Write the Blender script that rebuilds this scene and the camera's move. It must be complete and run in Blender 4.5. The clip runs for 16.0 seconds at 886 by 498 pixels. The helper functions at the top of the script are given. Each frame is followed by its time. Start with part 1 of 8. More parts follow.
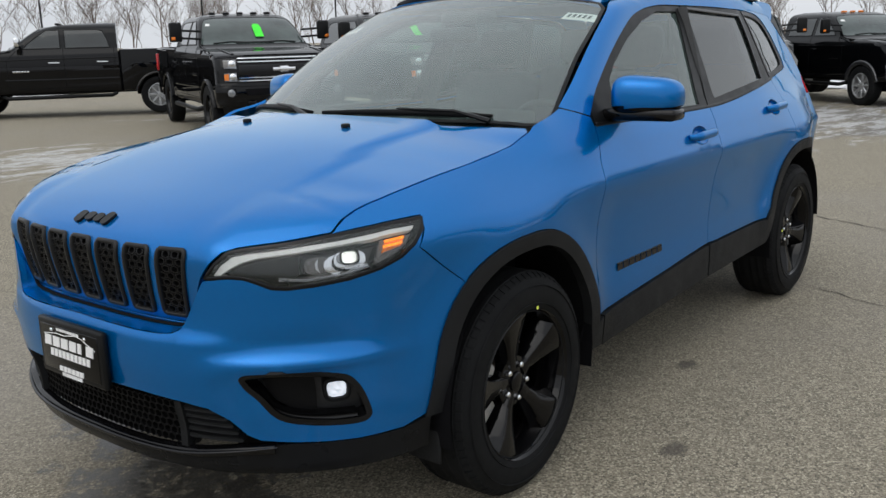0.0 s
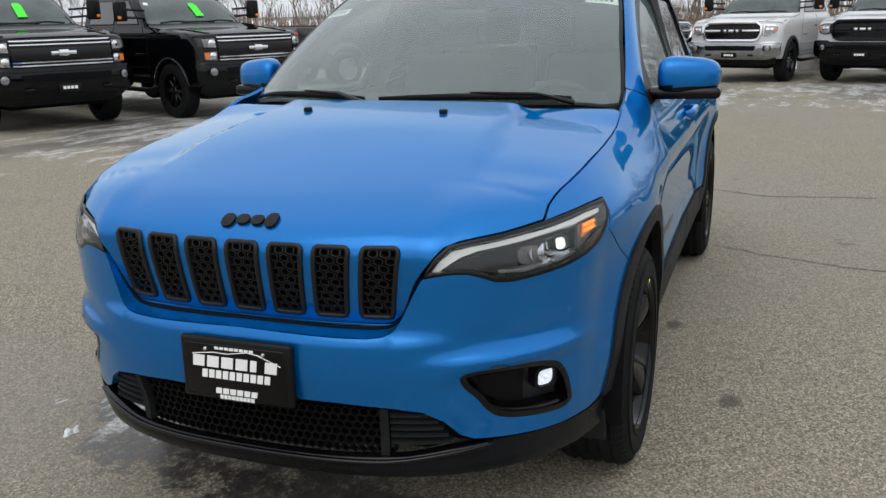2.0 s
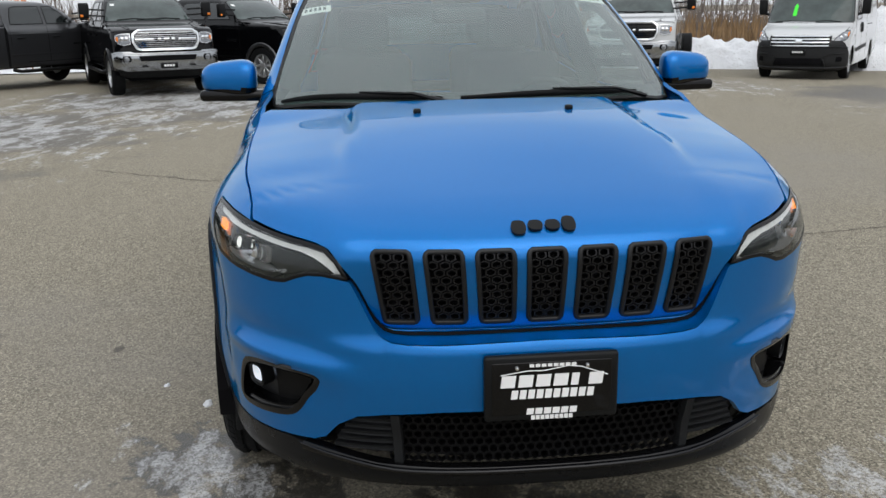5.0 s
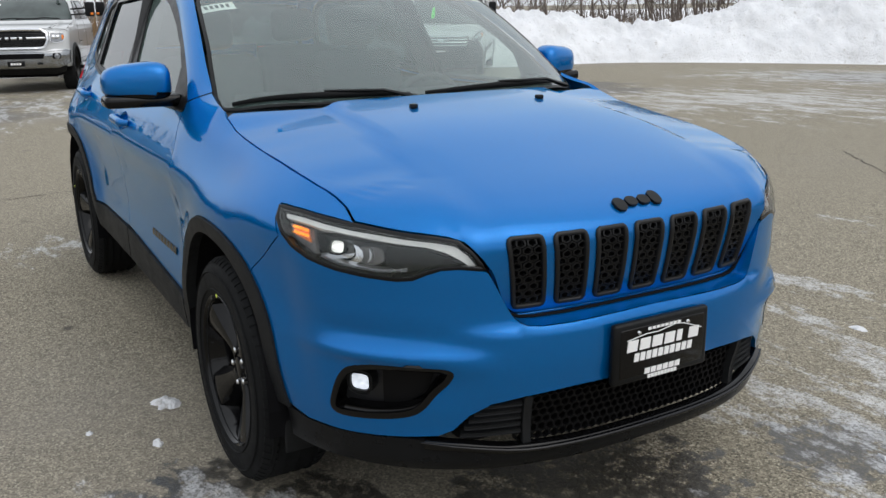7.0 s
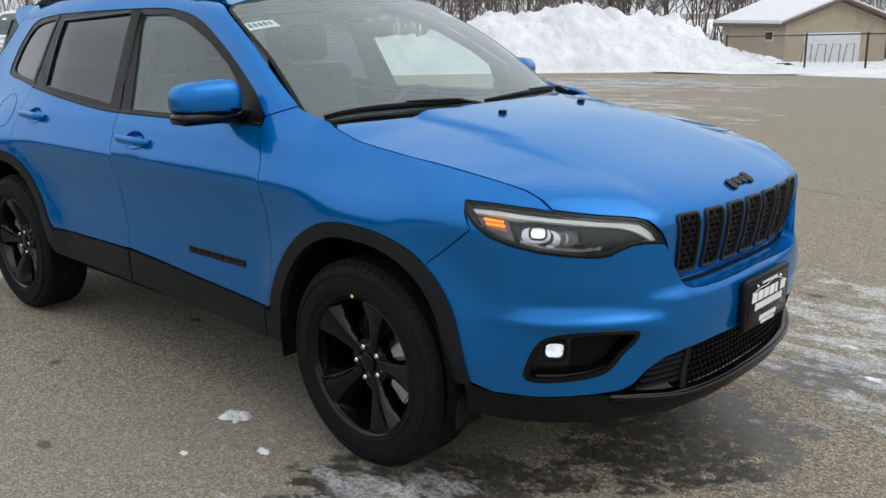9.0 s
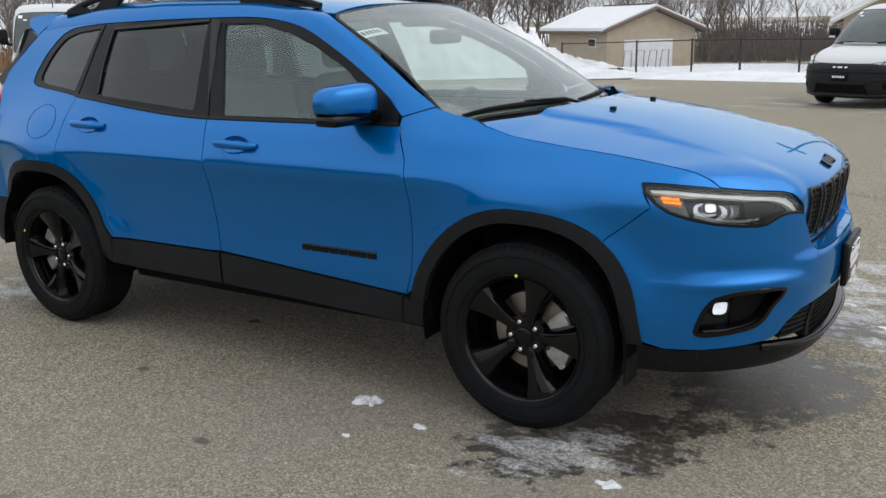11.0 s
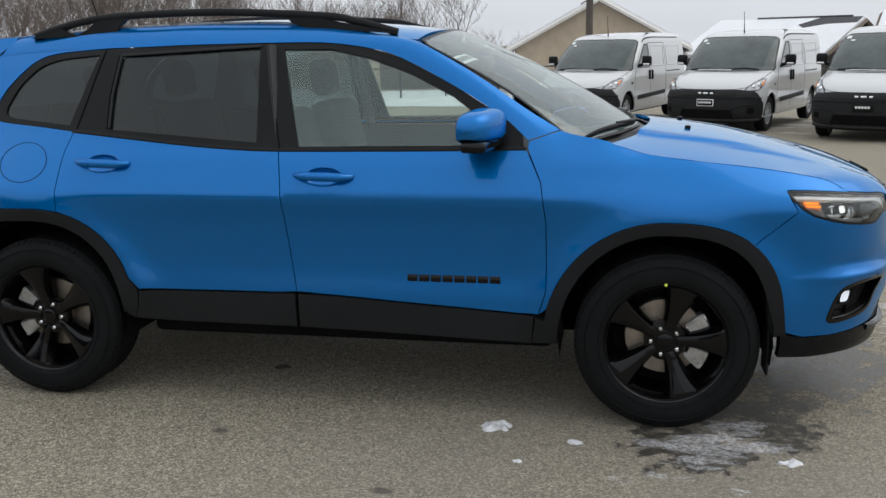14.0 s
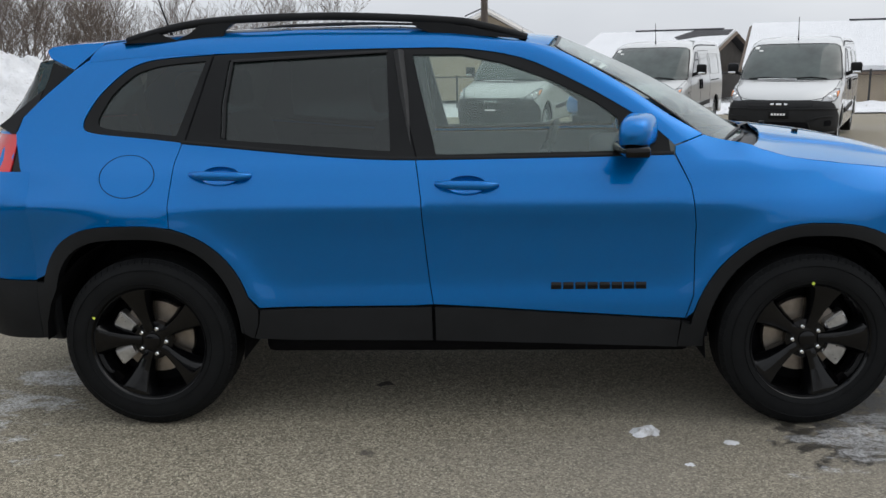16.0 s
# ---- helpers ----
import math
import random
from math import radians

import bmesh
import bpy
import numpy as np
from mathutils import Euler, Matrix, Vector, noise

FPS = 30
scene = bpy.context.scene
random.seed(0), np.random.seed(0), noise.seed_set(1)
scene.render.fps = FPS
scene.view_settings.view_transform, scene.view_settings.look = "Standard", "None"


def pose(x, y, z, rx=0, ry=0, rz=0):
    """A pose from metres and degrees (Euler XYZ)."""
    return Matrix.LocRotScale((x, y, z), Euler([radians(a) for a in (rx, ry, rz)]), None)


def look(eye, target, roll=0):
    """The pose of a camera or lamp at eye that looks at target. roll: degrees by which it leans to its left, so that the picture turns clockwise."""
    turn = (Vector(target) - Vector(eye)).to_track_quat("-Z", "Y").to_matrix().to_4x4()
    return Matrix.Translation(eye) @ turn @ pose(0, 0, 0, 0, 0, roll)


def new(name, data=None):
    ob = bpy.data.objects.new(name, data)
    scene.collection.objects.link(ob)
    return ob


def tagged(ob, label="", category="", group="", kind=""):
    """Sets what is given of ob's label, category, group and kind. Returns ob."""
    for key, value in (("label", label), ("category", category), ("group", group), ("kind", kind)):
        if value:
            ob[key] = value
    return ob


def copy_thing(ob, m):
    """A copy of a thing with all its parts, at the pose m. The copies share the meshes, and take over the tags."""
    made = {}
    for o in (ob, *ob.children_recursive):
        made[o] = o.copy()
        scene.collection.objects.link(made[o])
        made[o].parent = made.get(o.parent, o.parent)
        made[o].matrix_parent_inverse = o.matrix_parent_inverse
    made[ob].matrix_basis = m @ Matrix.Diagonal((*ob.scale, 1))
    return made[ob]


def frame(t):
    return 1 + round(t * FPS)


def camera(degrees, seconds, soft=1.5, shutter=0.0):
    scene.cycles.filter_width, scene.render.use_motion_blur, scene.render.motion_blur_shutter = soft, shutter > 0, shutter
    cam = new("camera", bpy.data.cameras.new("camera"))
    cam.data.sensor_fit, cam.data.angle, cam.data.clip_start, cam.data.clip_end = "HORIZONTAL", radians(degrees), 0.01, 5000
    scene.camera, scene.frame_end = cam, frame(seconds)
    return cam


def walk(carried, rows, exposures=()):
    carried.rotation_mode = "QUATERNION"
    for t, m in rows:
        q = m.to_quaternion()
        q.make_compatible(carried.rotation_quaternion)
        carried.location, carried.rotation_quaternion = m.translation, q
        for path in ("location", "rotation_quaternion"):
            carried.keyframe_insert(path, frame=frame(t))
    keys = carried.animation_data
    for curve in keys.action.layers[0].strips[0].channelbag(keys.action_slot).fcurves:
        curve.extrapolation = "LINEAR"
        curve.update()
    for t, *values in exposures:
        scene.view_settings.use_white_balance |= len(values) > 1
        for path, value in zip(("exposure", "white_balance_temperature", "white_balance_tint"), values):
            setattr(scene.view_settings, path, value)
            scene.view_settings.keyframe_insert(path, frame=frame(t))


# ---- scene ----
import collections
from mathutils.geometry import delaunay_2d_cdt

cam = camera(52.3, 16.0)
PATH = [
    (0, (2.27, 2.328, 1.421), (0.733, 1.131, 0.967), -1.5),
    (0.5, (2.477, 2.06, 1.458), (0.833, 1.029, 0.974), -1.4),
    (1, (2.592, 1.804, 1.454), (0.887, 0.886, 0.953), -1.5),
    (1.5, (2.702, 1.542, 1.448), (0.949, 0.721, 0.944), -1.5),
    (2, (2.832, 1.259, 1.458), (1.021, 0.578, 0.95), -1.4),
    (2.5, (2.902, 0.982, 1.44), (1.06, 0.392, 0.931), -1.5),
    (3, (2.942, 0.672, 1.461), (1.071, 0.184, 0.95), -1.4),
    (3.5, (2.994, 0.4, 1.457), (1.095, 0.038, 0.944), -1.3),
    (6, (2.892, -1.036, 1.471), (1.06, -0.427, 0.95), -0.7),
    (6.5, (2.769, -1.324, 1.471), (1.013, -0.523, 0.948), -0.7),
    (7, (2.66, -1.603, 1.459), (0.982, -0.647, 0.937), -0.8),
    (7.5, (2.554, -1.92, 1.462), (0.98, -0.801, 0.944), -0.7),
    (8, (2.42, -2.205, 1.449), (0.93, -0.975, 0.934), -0.9),
    (8.5, (2.273, -2.46, 1.466), (0.868, -1.13, 0.96), -0.9),
    (9, (2.142, -2.764, 1.484), (0.823, -1.346, 0.984), -1.0),
    (11.5, (1.177, -3.876, 1.513), (0.198, -2.2, 1.033), -1.4),
    (12, (0.91, -3.995, 1.526), (-0.021, -2.288, 1.056), -1.6),
    (12.5, (0.653, -4.121, 1.522), (-0.1, -2.329, 1.054), -1.1),
    (13, (0.379, -4.26, 1.533), (-0.197, -2.4, 1.075), -0.9),
    (13.5, (0.069, -4.321, 1.515), (-0.384, -2.425, 1.066), -1.0),
    (14, (-0.24, -4.377, 1.521), (-0.596, -2.459, 1.079), -0.9),
    (14.5, (-0.529, -4.438, 1.508), (-0.814, -2.506, 1.072), -0.9),
    (15, (-0.781, -4.457, 1.505), (-1.009, -2.517, 1.074), -0.9),
    (15.5, (-1.079, -4.418, 1.508), (-1.232, -2.469, 1.085), -1.0),
    (16, (-1.339, -4.424, 1.51), (-1.417, -2.471, 1.089), -0.9),
]
# the clip's camera opens and closes a little on the way
EXPOSURES = [(0.0, -0.12), (1.5, 0.0), (3.0, -0.02), (6.5, -0.02), (9.0, 0.02), (13.0, -0.03), (16.0, -0.12)]
walk(cam, [(t, look(eye, target, roll)) for t, eye, target, roll in PATH], EXPOSURES)

SUN_DIR = (0.62, 0.12, 0.75)
world = bpy.data.worlds.new("overcast_sky")
scene.world = world
world.use_nodes = True
wn, wl = world.node_tree.nodes, world.node_tree.links
sky = wn.new("ShaderNodeTexSky")
sky.sky_type, sky.sun_disc = "NISHITA", False
sky.sun_elevation, sky.sun_rotation = radians(48), radians(79)
sky.air_density, sky.dust_density, sky.ozone_density = 1.0, 4.0, 1.0
grey = wn.new("ShaderNodeHueSaturation")
grey.inputs["Saturation"].default_value = 0.25
wl.new(sky.outputs[0], grey.inputs["Color"])
cloud = wn.new("ShaderNodeTexNoise")
cloud.inputs["Scale"].default_value, cloud.inputs["Detail"].default_value = 2.2, 5.0
wc = wn.new("ShaderNodeTexCoord")
wm = wn.new("ShaderNodeMapping")
wm.inputs["Scale"].default_value = (1.0, 1.0, 3.0)
wl.new(wc.outputs["Generated"], wm.inputs[0])
wl.new(wm.outputs[0], cloud.inputs["Vector"])
ramp = wn.new("ShaderNodeValToRGB")
ramp.color_ramp.elements[0].position, ramp.color_ramp.elements[0].color = 0.3, (6.0, 6.35, 6.9, 1)
ramp.color_ramp.elements[1].position, ramp.color_ramp.elements[1].color = 0.7, (7.6, 7.9, 8.3, 1)
wl.new(cloud.outputs["Fac"], ramp.inputs[0])
wmix = wn.new("ShaderNodeMixRGB")
wmix.inputs[0].default_value = 0.8
wl.new(grey.outputs[0], wmix.inputs[1])
wl.new(ramp.outputs[0], wmix.inputs[2])
# an overcast sky is brightest overhead
wz = wn.new("ShaderNodeSeparateXYZ")
wl.new(wc.outputs["Generated"], wz.inputs[0])
zen = wn.new("ShaderNodeMapRange")
zen.inputs["From Min"].default_value, zen.inputs["From Max"].default_value = 0.02, 0.9
zen.inputs["To Min"].default_value, zen.inputs["To Max"].default_value = 1.32, 1.85
wl.new(wz.outputs["Z"], zen.inputs["Value"])
lum = wn.new("ShaderNodeVectorMath")
lum.operation = "SCALE"
wl.new(wmix.outputs[0], lum.inputs[0])
wl.new(zen.outputs[0], lum.inputs["Scale"])
bg = wn["Background"]
bg.inputs["Strength"].default_value = 0.1
wl.new(lum.outputs[0], bg.inputs["Color"])
sun = new("sun", bpy.data.lights.new("sun", "SUN"))
sun.data.energy, sun.data.angle, sun.data.color = 0.6, radians(60), (1.0, 0.96, 0.9)
sun.matrix_world = look(SUN_DIR, (0, 0, 0))


# ---- materials ----
def material(name):
    m = bpy.data.materials.new(name)
    m.use_nodes = True
    return m, m.node_tree.nodes, m.node_tree.links, m.node_tree.nodes["Principled BSDF"]


def noise_of(n, l, scale, detail=4.0, rough=0.55, coord="Object"):
    tc = n.new("ShaderNodeTexCoord")
    t = n.new("ShaderNodeTexNoise")
    t.inputs["Scale"].default_value, t.inputs["Detail"].default_value, t.inputs["Roughness"].default_value = scale, detail, rough
    l.new(tc.outputs[coord], t.inputs["Vector"])
    return t.outputs["Fac"]


def ramp_of(n, l, fac, stops):
    r = n.new("ShaderNodeValToRGB")
    while len(r.color_ramp.elements) < len(stops):
        r.color_ramp.elements.new(0.5)
    for e, (p, c) in zip(r.color_ramp.elements, stops):
        e.position, e.color = p, (*c, 1) if len(c) == 3 else c
    l.new(fac, r.inputs[0])
    return r.outputs[0]


def mix_of(n, l, fac, a, b, mode="MIX"):
    m = n.new("ShaderNodeMixRGB")
    m.blend_type = mode
    for i, v in enumerate((fac, a, b)):
        if isinstance(v, (int, float)):
            m.inputs[i].default_value = v
        elif isinstance(v, tuple):
            m.inputs[i].default_value = (*v, 1)
        else:
            l.new(v, m.inputs[i])
    return m.outputs[0]


def math_of(n, l, op, a, b=0.0):
    m = n.new("ShaderNodeMath")
    m.operation = op
    for i, v in enumerate((a, b)):
        if isinstance(v, (int, float)):
            m.inputs[i].default_value = v
        else:
            l.new(v, m.inputs[i])
    return m.outputs[0]


def bump_of(n, l, bsdf, height, strength, dist=0.01):
    b = n.new("ShaderNodeBump")
    b.inputs["Strength"].default_value, b.inputs["Distance"].default_value = strength, dist
    l.new(height, b.inputs["Height"])
    l.new(b.outputs[0], bsdf.inputs["Normal"])


def simple(name, color, rough, metal=0.0, vary=0.12, scale=6.0, bump=0.0, bscale=200.0, coat=0.0, spec=0.5):
    m, n, l, b = material(name)
    dark = tuple(c * (1 - vary) for c in color)
    light = tuple(min(c * (1 + vary), 1) for c in color)
    l.new(ramp_of(n, l, noise_of(n, l, scale), [(0.3, dark), (0.7, light)]), b.inputs["Base Color"])
    r = ramp_of(n, l, noise_of(n, l, scale * 2.7), [(0.3, (max(rough - 0.06, 0.02),) * 3), (0.7, (min(rough + 0.06, 1),) * 3)])
    l.new(r, b.inputs["Roughness"])
    b.inputs["Metallic"].default_value = metal
    b.inputs["Coat Weight"].default_value = coat
    b.inputs["Coat Roughness"].default_value = 0.03
    b.inputs["Specular IOR Level"].default_value = spec
    if bump:
        bump_of(n, l, b, noise_of(n, l, bscale, 2.0), bump, 0.002)
    return m


def car_paint(name, color, flake, coat=1.0, metal=0.55, rough=0.38, film=0.02, ior=1.5, spec=0.5, edge=(1.0, 1.0, 1.0)):
    m, n, l, b = material(name)
    f = noise_of(n, l, 1400.0, 1.0)
    c = ramp_of(n, l, f, [(0.35, tuple(v * (1 - flake) for v in color)), (0.65, tuple(min(v * (1 + flake), 1) for v in color))])
    film = ramp_of(n, l, noise_of(n, l, 2.2, 5.0), [(0.42, (0, 0, 0)), (0.75, (film,) * 3)])
    l.new(mix_of(n, l, film, c, (0.25, 0.24, 0.22)), b.inputs["Base Color"])
    b.inputs["Metallic"].default_value, b.inputs["Roughness"].default_value = metal, rough
    b.inputs["Specular IOR Level"].default_value = spec
    b.inputs["Specular Tint"].default_value = (*edge, 1)
    b.inputs["Coat Weight"].default_value, b.inputs["Coat IOR"].default_value = coat, ior
    l.new(ramp_of(n, l, noise_of(n, l, 9.0), [(0.3, (0.004, 0.004, 0.004)), (0.8, (0.012, 0.012, 0.012))]), b.inputs["Coat Roughness"])
    return m


def pane_glass(name, tint, gloss=0.085, rough=0.0, dirt=0.04):
    m, n, l, b = material(name)
    n.remove(b)
    tr, gl, fr, mx = n.new("ShaderNodeBsdfTransparent"), n.new("ShaderNodeBsdfGlossy"), n.new("ShaderNodeLayerWeight"), n.new("ShaderNodeMixShader")
    fr.inputs["Blend"].default_value = 0.5
    tr.inputs["Color"].default_value = (*tint, 1)
    gl.inputs["Roughness"].default_value = rough
    shine = math_of(n, l, "ADD", math_of(n, l, "MULTIPLY", math_of(n, l, "POWER", fr.outputs["Facing"], 3.6), 1 - gloss), gloss)
    l.new(shine, mx.inputs[0])
    l.new(tr.outputs[0], mx.inputs[1])
    l.new(gl.outputs[0], mx.inputs[2])
    df, m2 = n.new("ShaderNodeBsdfDiffuse"), n.new("ShaderNodeMixShader")
    df.inputs["Color"].default_value = (0.34, 0.52, 0.48, 1)
    l.new(ramp_of(n, l, noise_of(n, l, 3.0, 6.0), [(0.35, (dirt * 0.85,) * 3), (0.75, (dirt * 1.2,) * 3)]), m2.inputs[0])
    l.new(mx.outputs[0], m2.inputs[1])
    l.new(df.outputs[0], m2.inputs[2])
    l.new(m2.outputs[0], n["Material Output"].inputs[0])
    return m


def glow(name, color, strength):
    m, n, l, b = material(name)
    b.inputs["Base Color"].default_value = (*color, 1)
    b.inputs["Emission Color"].default_value = (*color, 1)
    # moulded optics: small facets of uneven brightness
    tc, vo = n.new("ShaderNodeTexCoord"), n.new("ShaderNodeTexVoronoi")
    vo.inputs["Scale"].default_value = 130.0
    l.new(tc.outputs["Object"], vo.inputs["Vector"])
    sp = n.new("ShaderNodeSeparateColor")
    l.new(vo.outputs["Color"], sp.inputs[0])
    l.new(ramp_of(n, l, sp.outputs[0], [(0.0, (strength * 0.35,) * 3), (1.0, (strength * 1.5,) * 3)]), b.inputs["Emission Strength"])
    b.inputs["Roughness"].default_value = 0.15
    return m


BLUE = car_paint("bright_blue_paint", (0.0001, 0.144, 0.46), 0.12, coat=1.0, metal=0.64, rough=0.28, film=0.0, ior=1.38, spec=0.0, edge=(0.03, 0.80, 1.0))
GLOSS_BLACK = simple("gloss_black", (0.0022, 0.0022, 0.0026), 0.07, vary=0.2, spec=0.3)
SATIN_BLACK = simple("satin_black", (0.006, 0.0065, 0.007), 0.36, vary=0.2, spec=0.18)
CLADDING = simple("grained_black_plastic", (0.0125, 0.0132, 0.0142), 0.55, vary=0.18, scale=4.0, bump=0.35, bscale=900.0, spec=0.15)
GRILLE_BLACK = simple("grille_black", (0.008, 0.0082, 0.009), 0.34, vary=0.2, spec=0.3)
LIP_GLOSS = simple("gloss_lip_black", (0.003, 0.003, 0.004), 0.10, vary=0.2, spec=0.35)
CHIN_BLACK = simple("satin_chin", (0.005, 0.0055, 0.0065), 0.30, vary=0.2, spec=0.18)
DARK = simple("dark_cavity", (0.004, 0.004, 0.005), 0.8, vary=0.3, spec=0.1)
RUBBER = simple("tyre_rubber", (0.0065, 0.007, 0.0076), 0.72, vary=0.25, scale=9.0, bump=0.25, bscale=300.0, spec=0.15)
CHROME = simple("chrome", (0.75, 0.76, 0.77), 0.12, metal=1.0, vary=0.05)
ALLOY = simple("bright_alloy", (0.50, 0.51, 0.52), 0.3, metal=0.9, vary=0.1)
STEEL = simple("brake_steel", (0.32, 0.28, 0.24), 0.42, metal=0.85, vary=0.25, scale=14.0)
CAST = simple("cast_caliper", (0.46, 0.46, 0.46), 0.32, metal=0.75, vary=0.35, scale=20.0)
GLASS = pane_glass("clear_glass", (0.84, 0.92, 0.88), dirt=0.11, rough=0.02)
GLASS_FRONT = pane_glass("windscreen_pane", (0.80, 0.90, 0.86), gloss=0.145, dirt=0.10, rough=0.02)
FOG_GREY = simple("fog_pocket_plastic", (0.018, 0.0185, 0.020), 0.38, vary=0.2, spec=0.4)
MESH_BLACK = simple("mesh_black", (0.003, 0.003, 0.0035), 0.55, vary=0.2, spec=0.15)
GLASS_PRIVACY = pane_glass("privacy_glass", (0.085, 0.110, 0.110), gloss=0.05, dirt=0.024)
LENS = pane_glass("lamp_lens", (0.92, 0.93, 0.94), gloss=0.05, dirt=0.015)
SMOKED = simple("smoked_plastic", (0.09, 0.085, 0.08), 0.25, vary=0.2, scale=40.0, coat=0.4)
LED_WHITE = glow("daylight_led", (0.66, 0.67, 0.64), 0.10)
LAMP_WHITE = glow("lit_lamp", (0.90, 0.92, 0.86), 0.8)
FOG_LIT = glow("lit_fog_lamp", (0.80, 0.86, 0.95), 0.45)
AMBER = glow("amber_marker", (1.0, 0.40, 0.015), 0.6)
AMBER_DULL = simple("amber_reflector", (0.75, 0.20, 0.02), 0.2, vary=0.15)
RED_LENS = simple("red_lens", (0.55, 0.015, 0.02), 0.12, vary=0.2, coat=0.6)
CABIN = simple("cabin_trim", (0.028, 0.029, 0.030), 0.7, vary=0.2)
SEAT = simple("seat_cloth", (0.030, 0.032, 0.034), 0.85, vary=0.2, scale=18.0)
WHITE_PRINT = simple("white_print", (0.82, 0.82, 0.82), 0.45, vary=0.04)
PAPER = simple("paper", (0.78, 0.79, 0.77), 0.7, vary=0.05)
YELLOW = simple("yellow_mark", (0.72, 0.85, 0.10), 0.5)


# ---- body surface of the subject car ----
SE = 2.6


def curve(keys):
    """A smooth monotone curve through (place, value) keys."""
    ks = np.array([k[0] for k in keys], float)
    vs = np.array([k[1] for k in keys], float)
    h = np.diff(ks)
    d = np.diff(vs) / h
    m = np.zeros(len(ks))
    m[0], m[-1] = d[0], d[-1]
    for i in range(1, len(ks) - 1):
        if d[i - 1] * d[i] > 0:
            a, b = 2 * h[i] + h[i - 1], h[i] + 2 * h[i - 1]
            m[i] = (a + b) / (a / d[i - 1] + b / d[i])

    ks, vs, h, m = ks.tolist(), vs.tolist(), h.tolist(), m.tolist()

    def at(x):
        i = min(max(next((j for j, k_ in enumerate(ks) if k_ >= x), len(ks)) - 1, 0), len(h) - 1)
        t = (x - ks[i]) / h[i]
        if t < 0:
            return vs[0] + m[0] * (x - ks[0])
        if t > 1:
            return vs[-1] + m[-1] * (x - ks[-1])
        t2, t3 = t * t, t * t * t
        return (2 * t3 - 3 * t2 + 1) * vs[i] + (t3 - 2 * t2 + t) * h[i] * m[i] + (3 * t2 - 2 * t3) * vs[i + 1] + (t3 - t2) * h[i] * m[i + 1]
    return at


def sstep(a, b, x):
    t = min(max((x - a) / (b - a), 0.0), 1.0)
    return t * t * (3 - 2 * t)


# half width by height, front and rear ends by height
width_z = curve([(0.20, 0.82), (0.30, 0.855), (0.45, 0.862), (0.60, 0.862), (0.75, 0.8705), (0.86, 0.8865), (0.915, 0.8945), (0.925, 0.8945), (0.935, 0.8915), (1.0, 0.866), (1.06, 0.842), (1.12, 0.808), (1.3, 0.735), (1.5, 0.652), (1.58, 0.60)])
nose_z = curve([(0.20, 0.84), (0.27, 0.92), (0.32, 0.955), (0.40, 0.955), (0.50, 0.975), (0.60, 0.985), (0.66, 0.983), (0.70, 0.965), (0.80, 0.957), (0.86, 0.952), (0.92, 0.935), (0.96, 0.90), (1.0, 0.83), (1.05, 0.70)])
tail_z = curve([(0.20, -3.50), (0.35, -3.60), (0.60, -3.66), (0.85, -3.63), (1.05, -3.56), (1.20, -3.50), (1.35, -3.36), (1.52, -3.20), (1.60, -3.1)])
front_narrow = curve([(0.20, 1.0), (0.86, 1.0), (0.95, 0.975), (1.02, 0.95), (1.15, 0.93)])


def flare(x, z):
    out = 0.0
    for cx in (0.0, -2.71):
        d = math.hypot(x - cx, z - 0.35)
        up = sstep(0.28, 0.55, z)
        out += 0.026 * math.exp(-((d - 0.47) / 0.085) ** 2) * up if d > 0.47 else 0.026 * up
    return out


def side_y(x, z):
    """Half width of the body side at length x and height z."""
    y = width_z(z)
    y += flare(x, z) * (1 - sstep(0.90, 1.02, z))
    if z < 1.1:
        # the doors are drawn in below the crease, the fenders less so
        mid = sstep(-2.35, -2.05, x) * (1 - sstep(-0.62, -0.42, x))
        y -= 0.010 * mid * sstep(0.48, 0.62, z) * (1 - sstep(0.80, 0.93, z))
    if x > -0.5:
        y *= 1 - (1 - front_narrow(z)) * sstep(-0.5, 0.10, x)
    if x < -2.75:
        y -= 0.12 * sstep(-2.75, -3.5, x) * (1 - sstep(0.95, 1.2, z))
    if x < -2.2:
        y -= 0.10 * sstep(-2.2, -3.4, x) * sstep(0.9, 1.25, z)
    return y


def front_pt(phi, z):
    """Front wrap: phi 0 at the middle, pi/2 where it joins the left side; negative on the right."""
    if phi < 0:
        x, y, z = front_pt(-phi, z)
        return x, -y, z
    x0, n = 0.10, 2 / SE
    w = side_y(x0, z)
    c, s = max(math.cos(phi), 0.0), max(math.sin(phi), 0.0)
    x = x0 + (nose_z(z) - x0) * c ** n
    y = w * s ** n
    # flare of the front arch runs out on the wrap
    y += (flare(x, z) - flare(x0, z)) * s ** 2 * (1 - sstep(0.90, 1.02, z)) * (1 - sstep(0.45, 0.62, x))
    # brow over the fog lamp and hollow under the headlamp
    a = sstep(0.42, 0.60, y) * (1 - sstep(0.74, 0.865, y))
    ridge = 0.017 * math.exp(-((z - 0.607 - 0.05 * (y - 0.65)) / 0.018) ** 2)
    dip = -0.020 * math.exp(-((z - 0.662 - 0.05 * (y - 0.65)) / 0.028) ** 2)
    pocket = -0.012 * math.exp(-((z - 0.52) / 0.06) ** 2)
    k = a * (ridge + dip + pocket)
    return x + k * c ** n * 0.9, y + k * s ** n * 0.5, z


def front_inv(x, y, z):
    x0 = 0.10
    w = side_y(x0, z)
    a = max((x - x0) / (nose_z(z) - x0), 0.0) ** (SE / 2)
    b = max(abs(y) / w, 0.0) ** (SE / 2)
    return math.atan2(b, a)


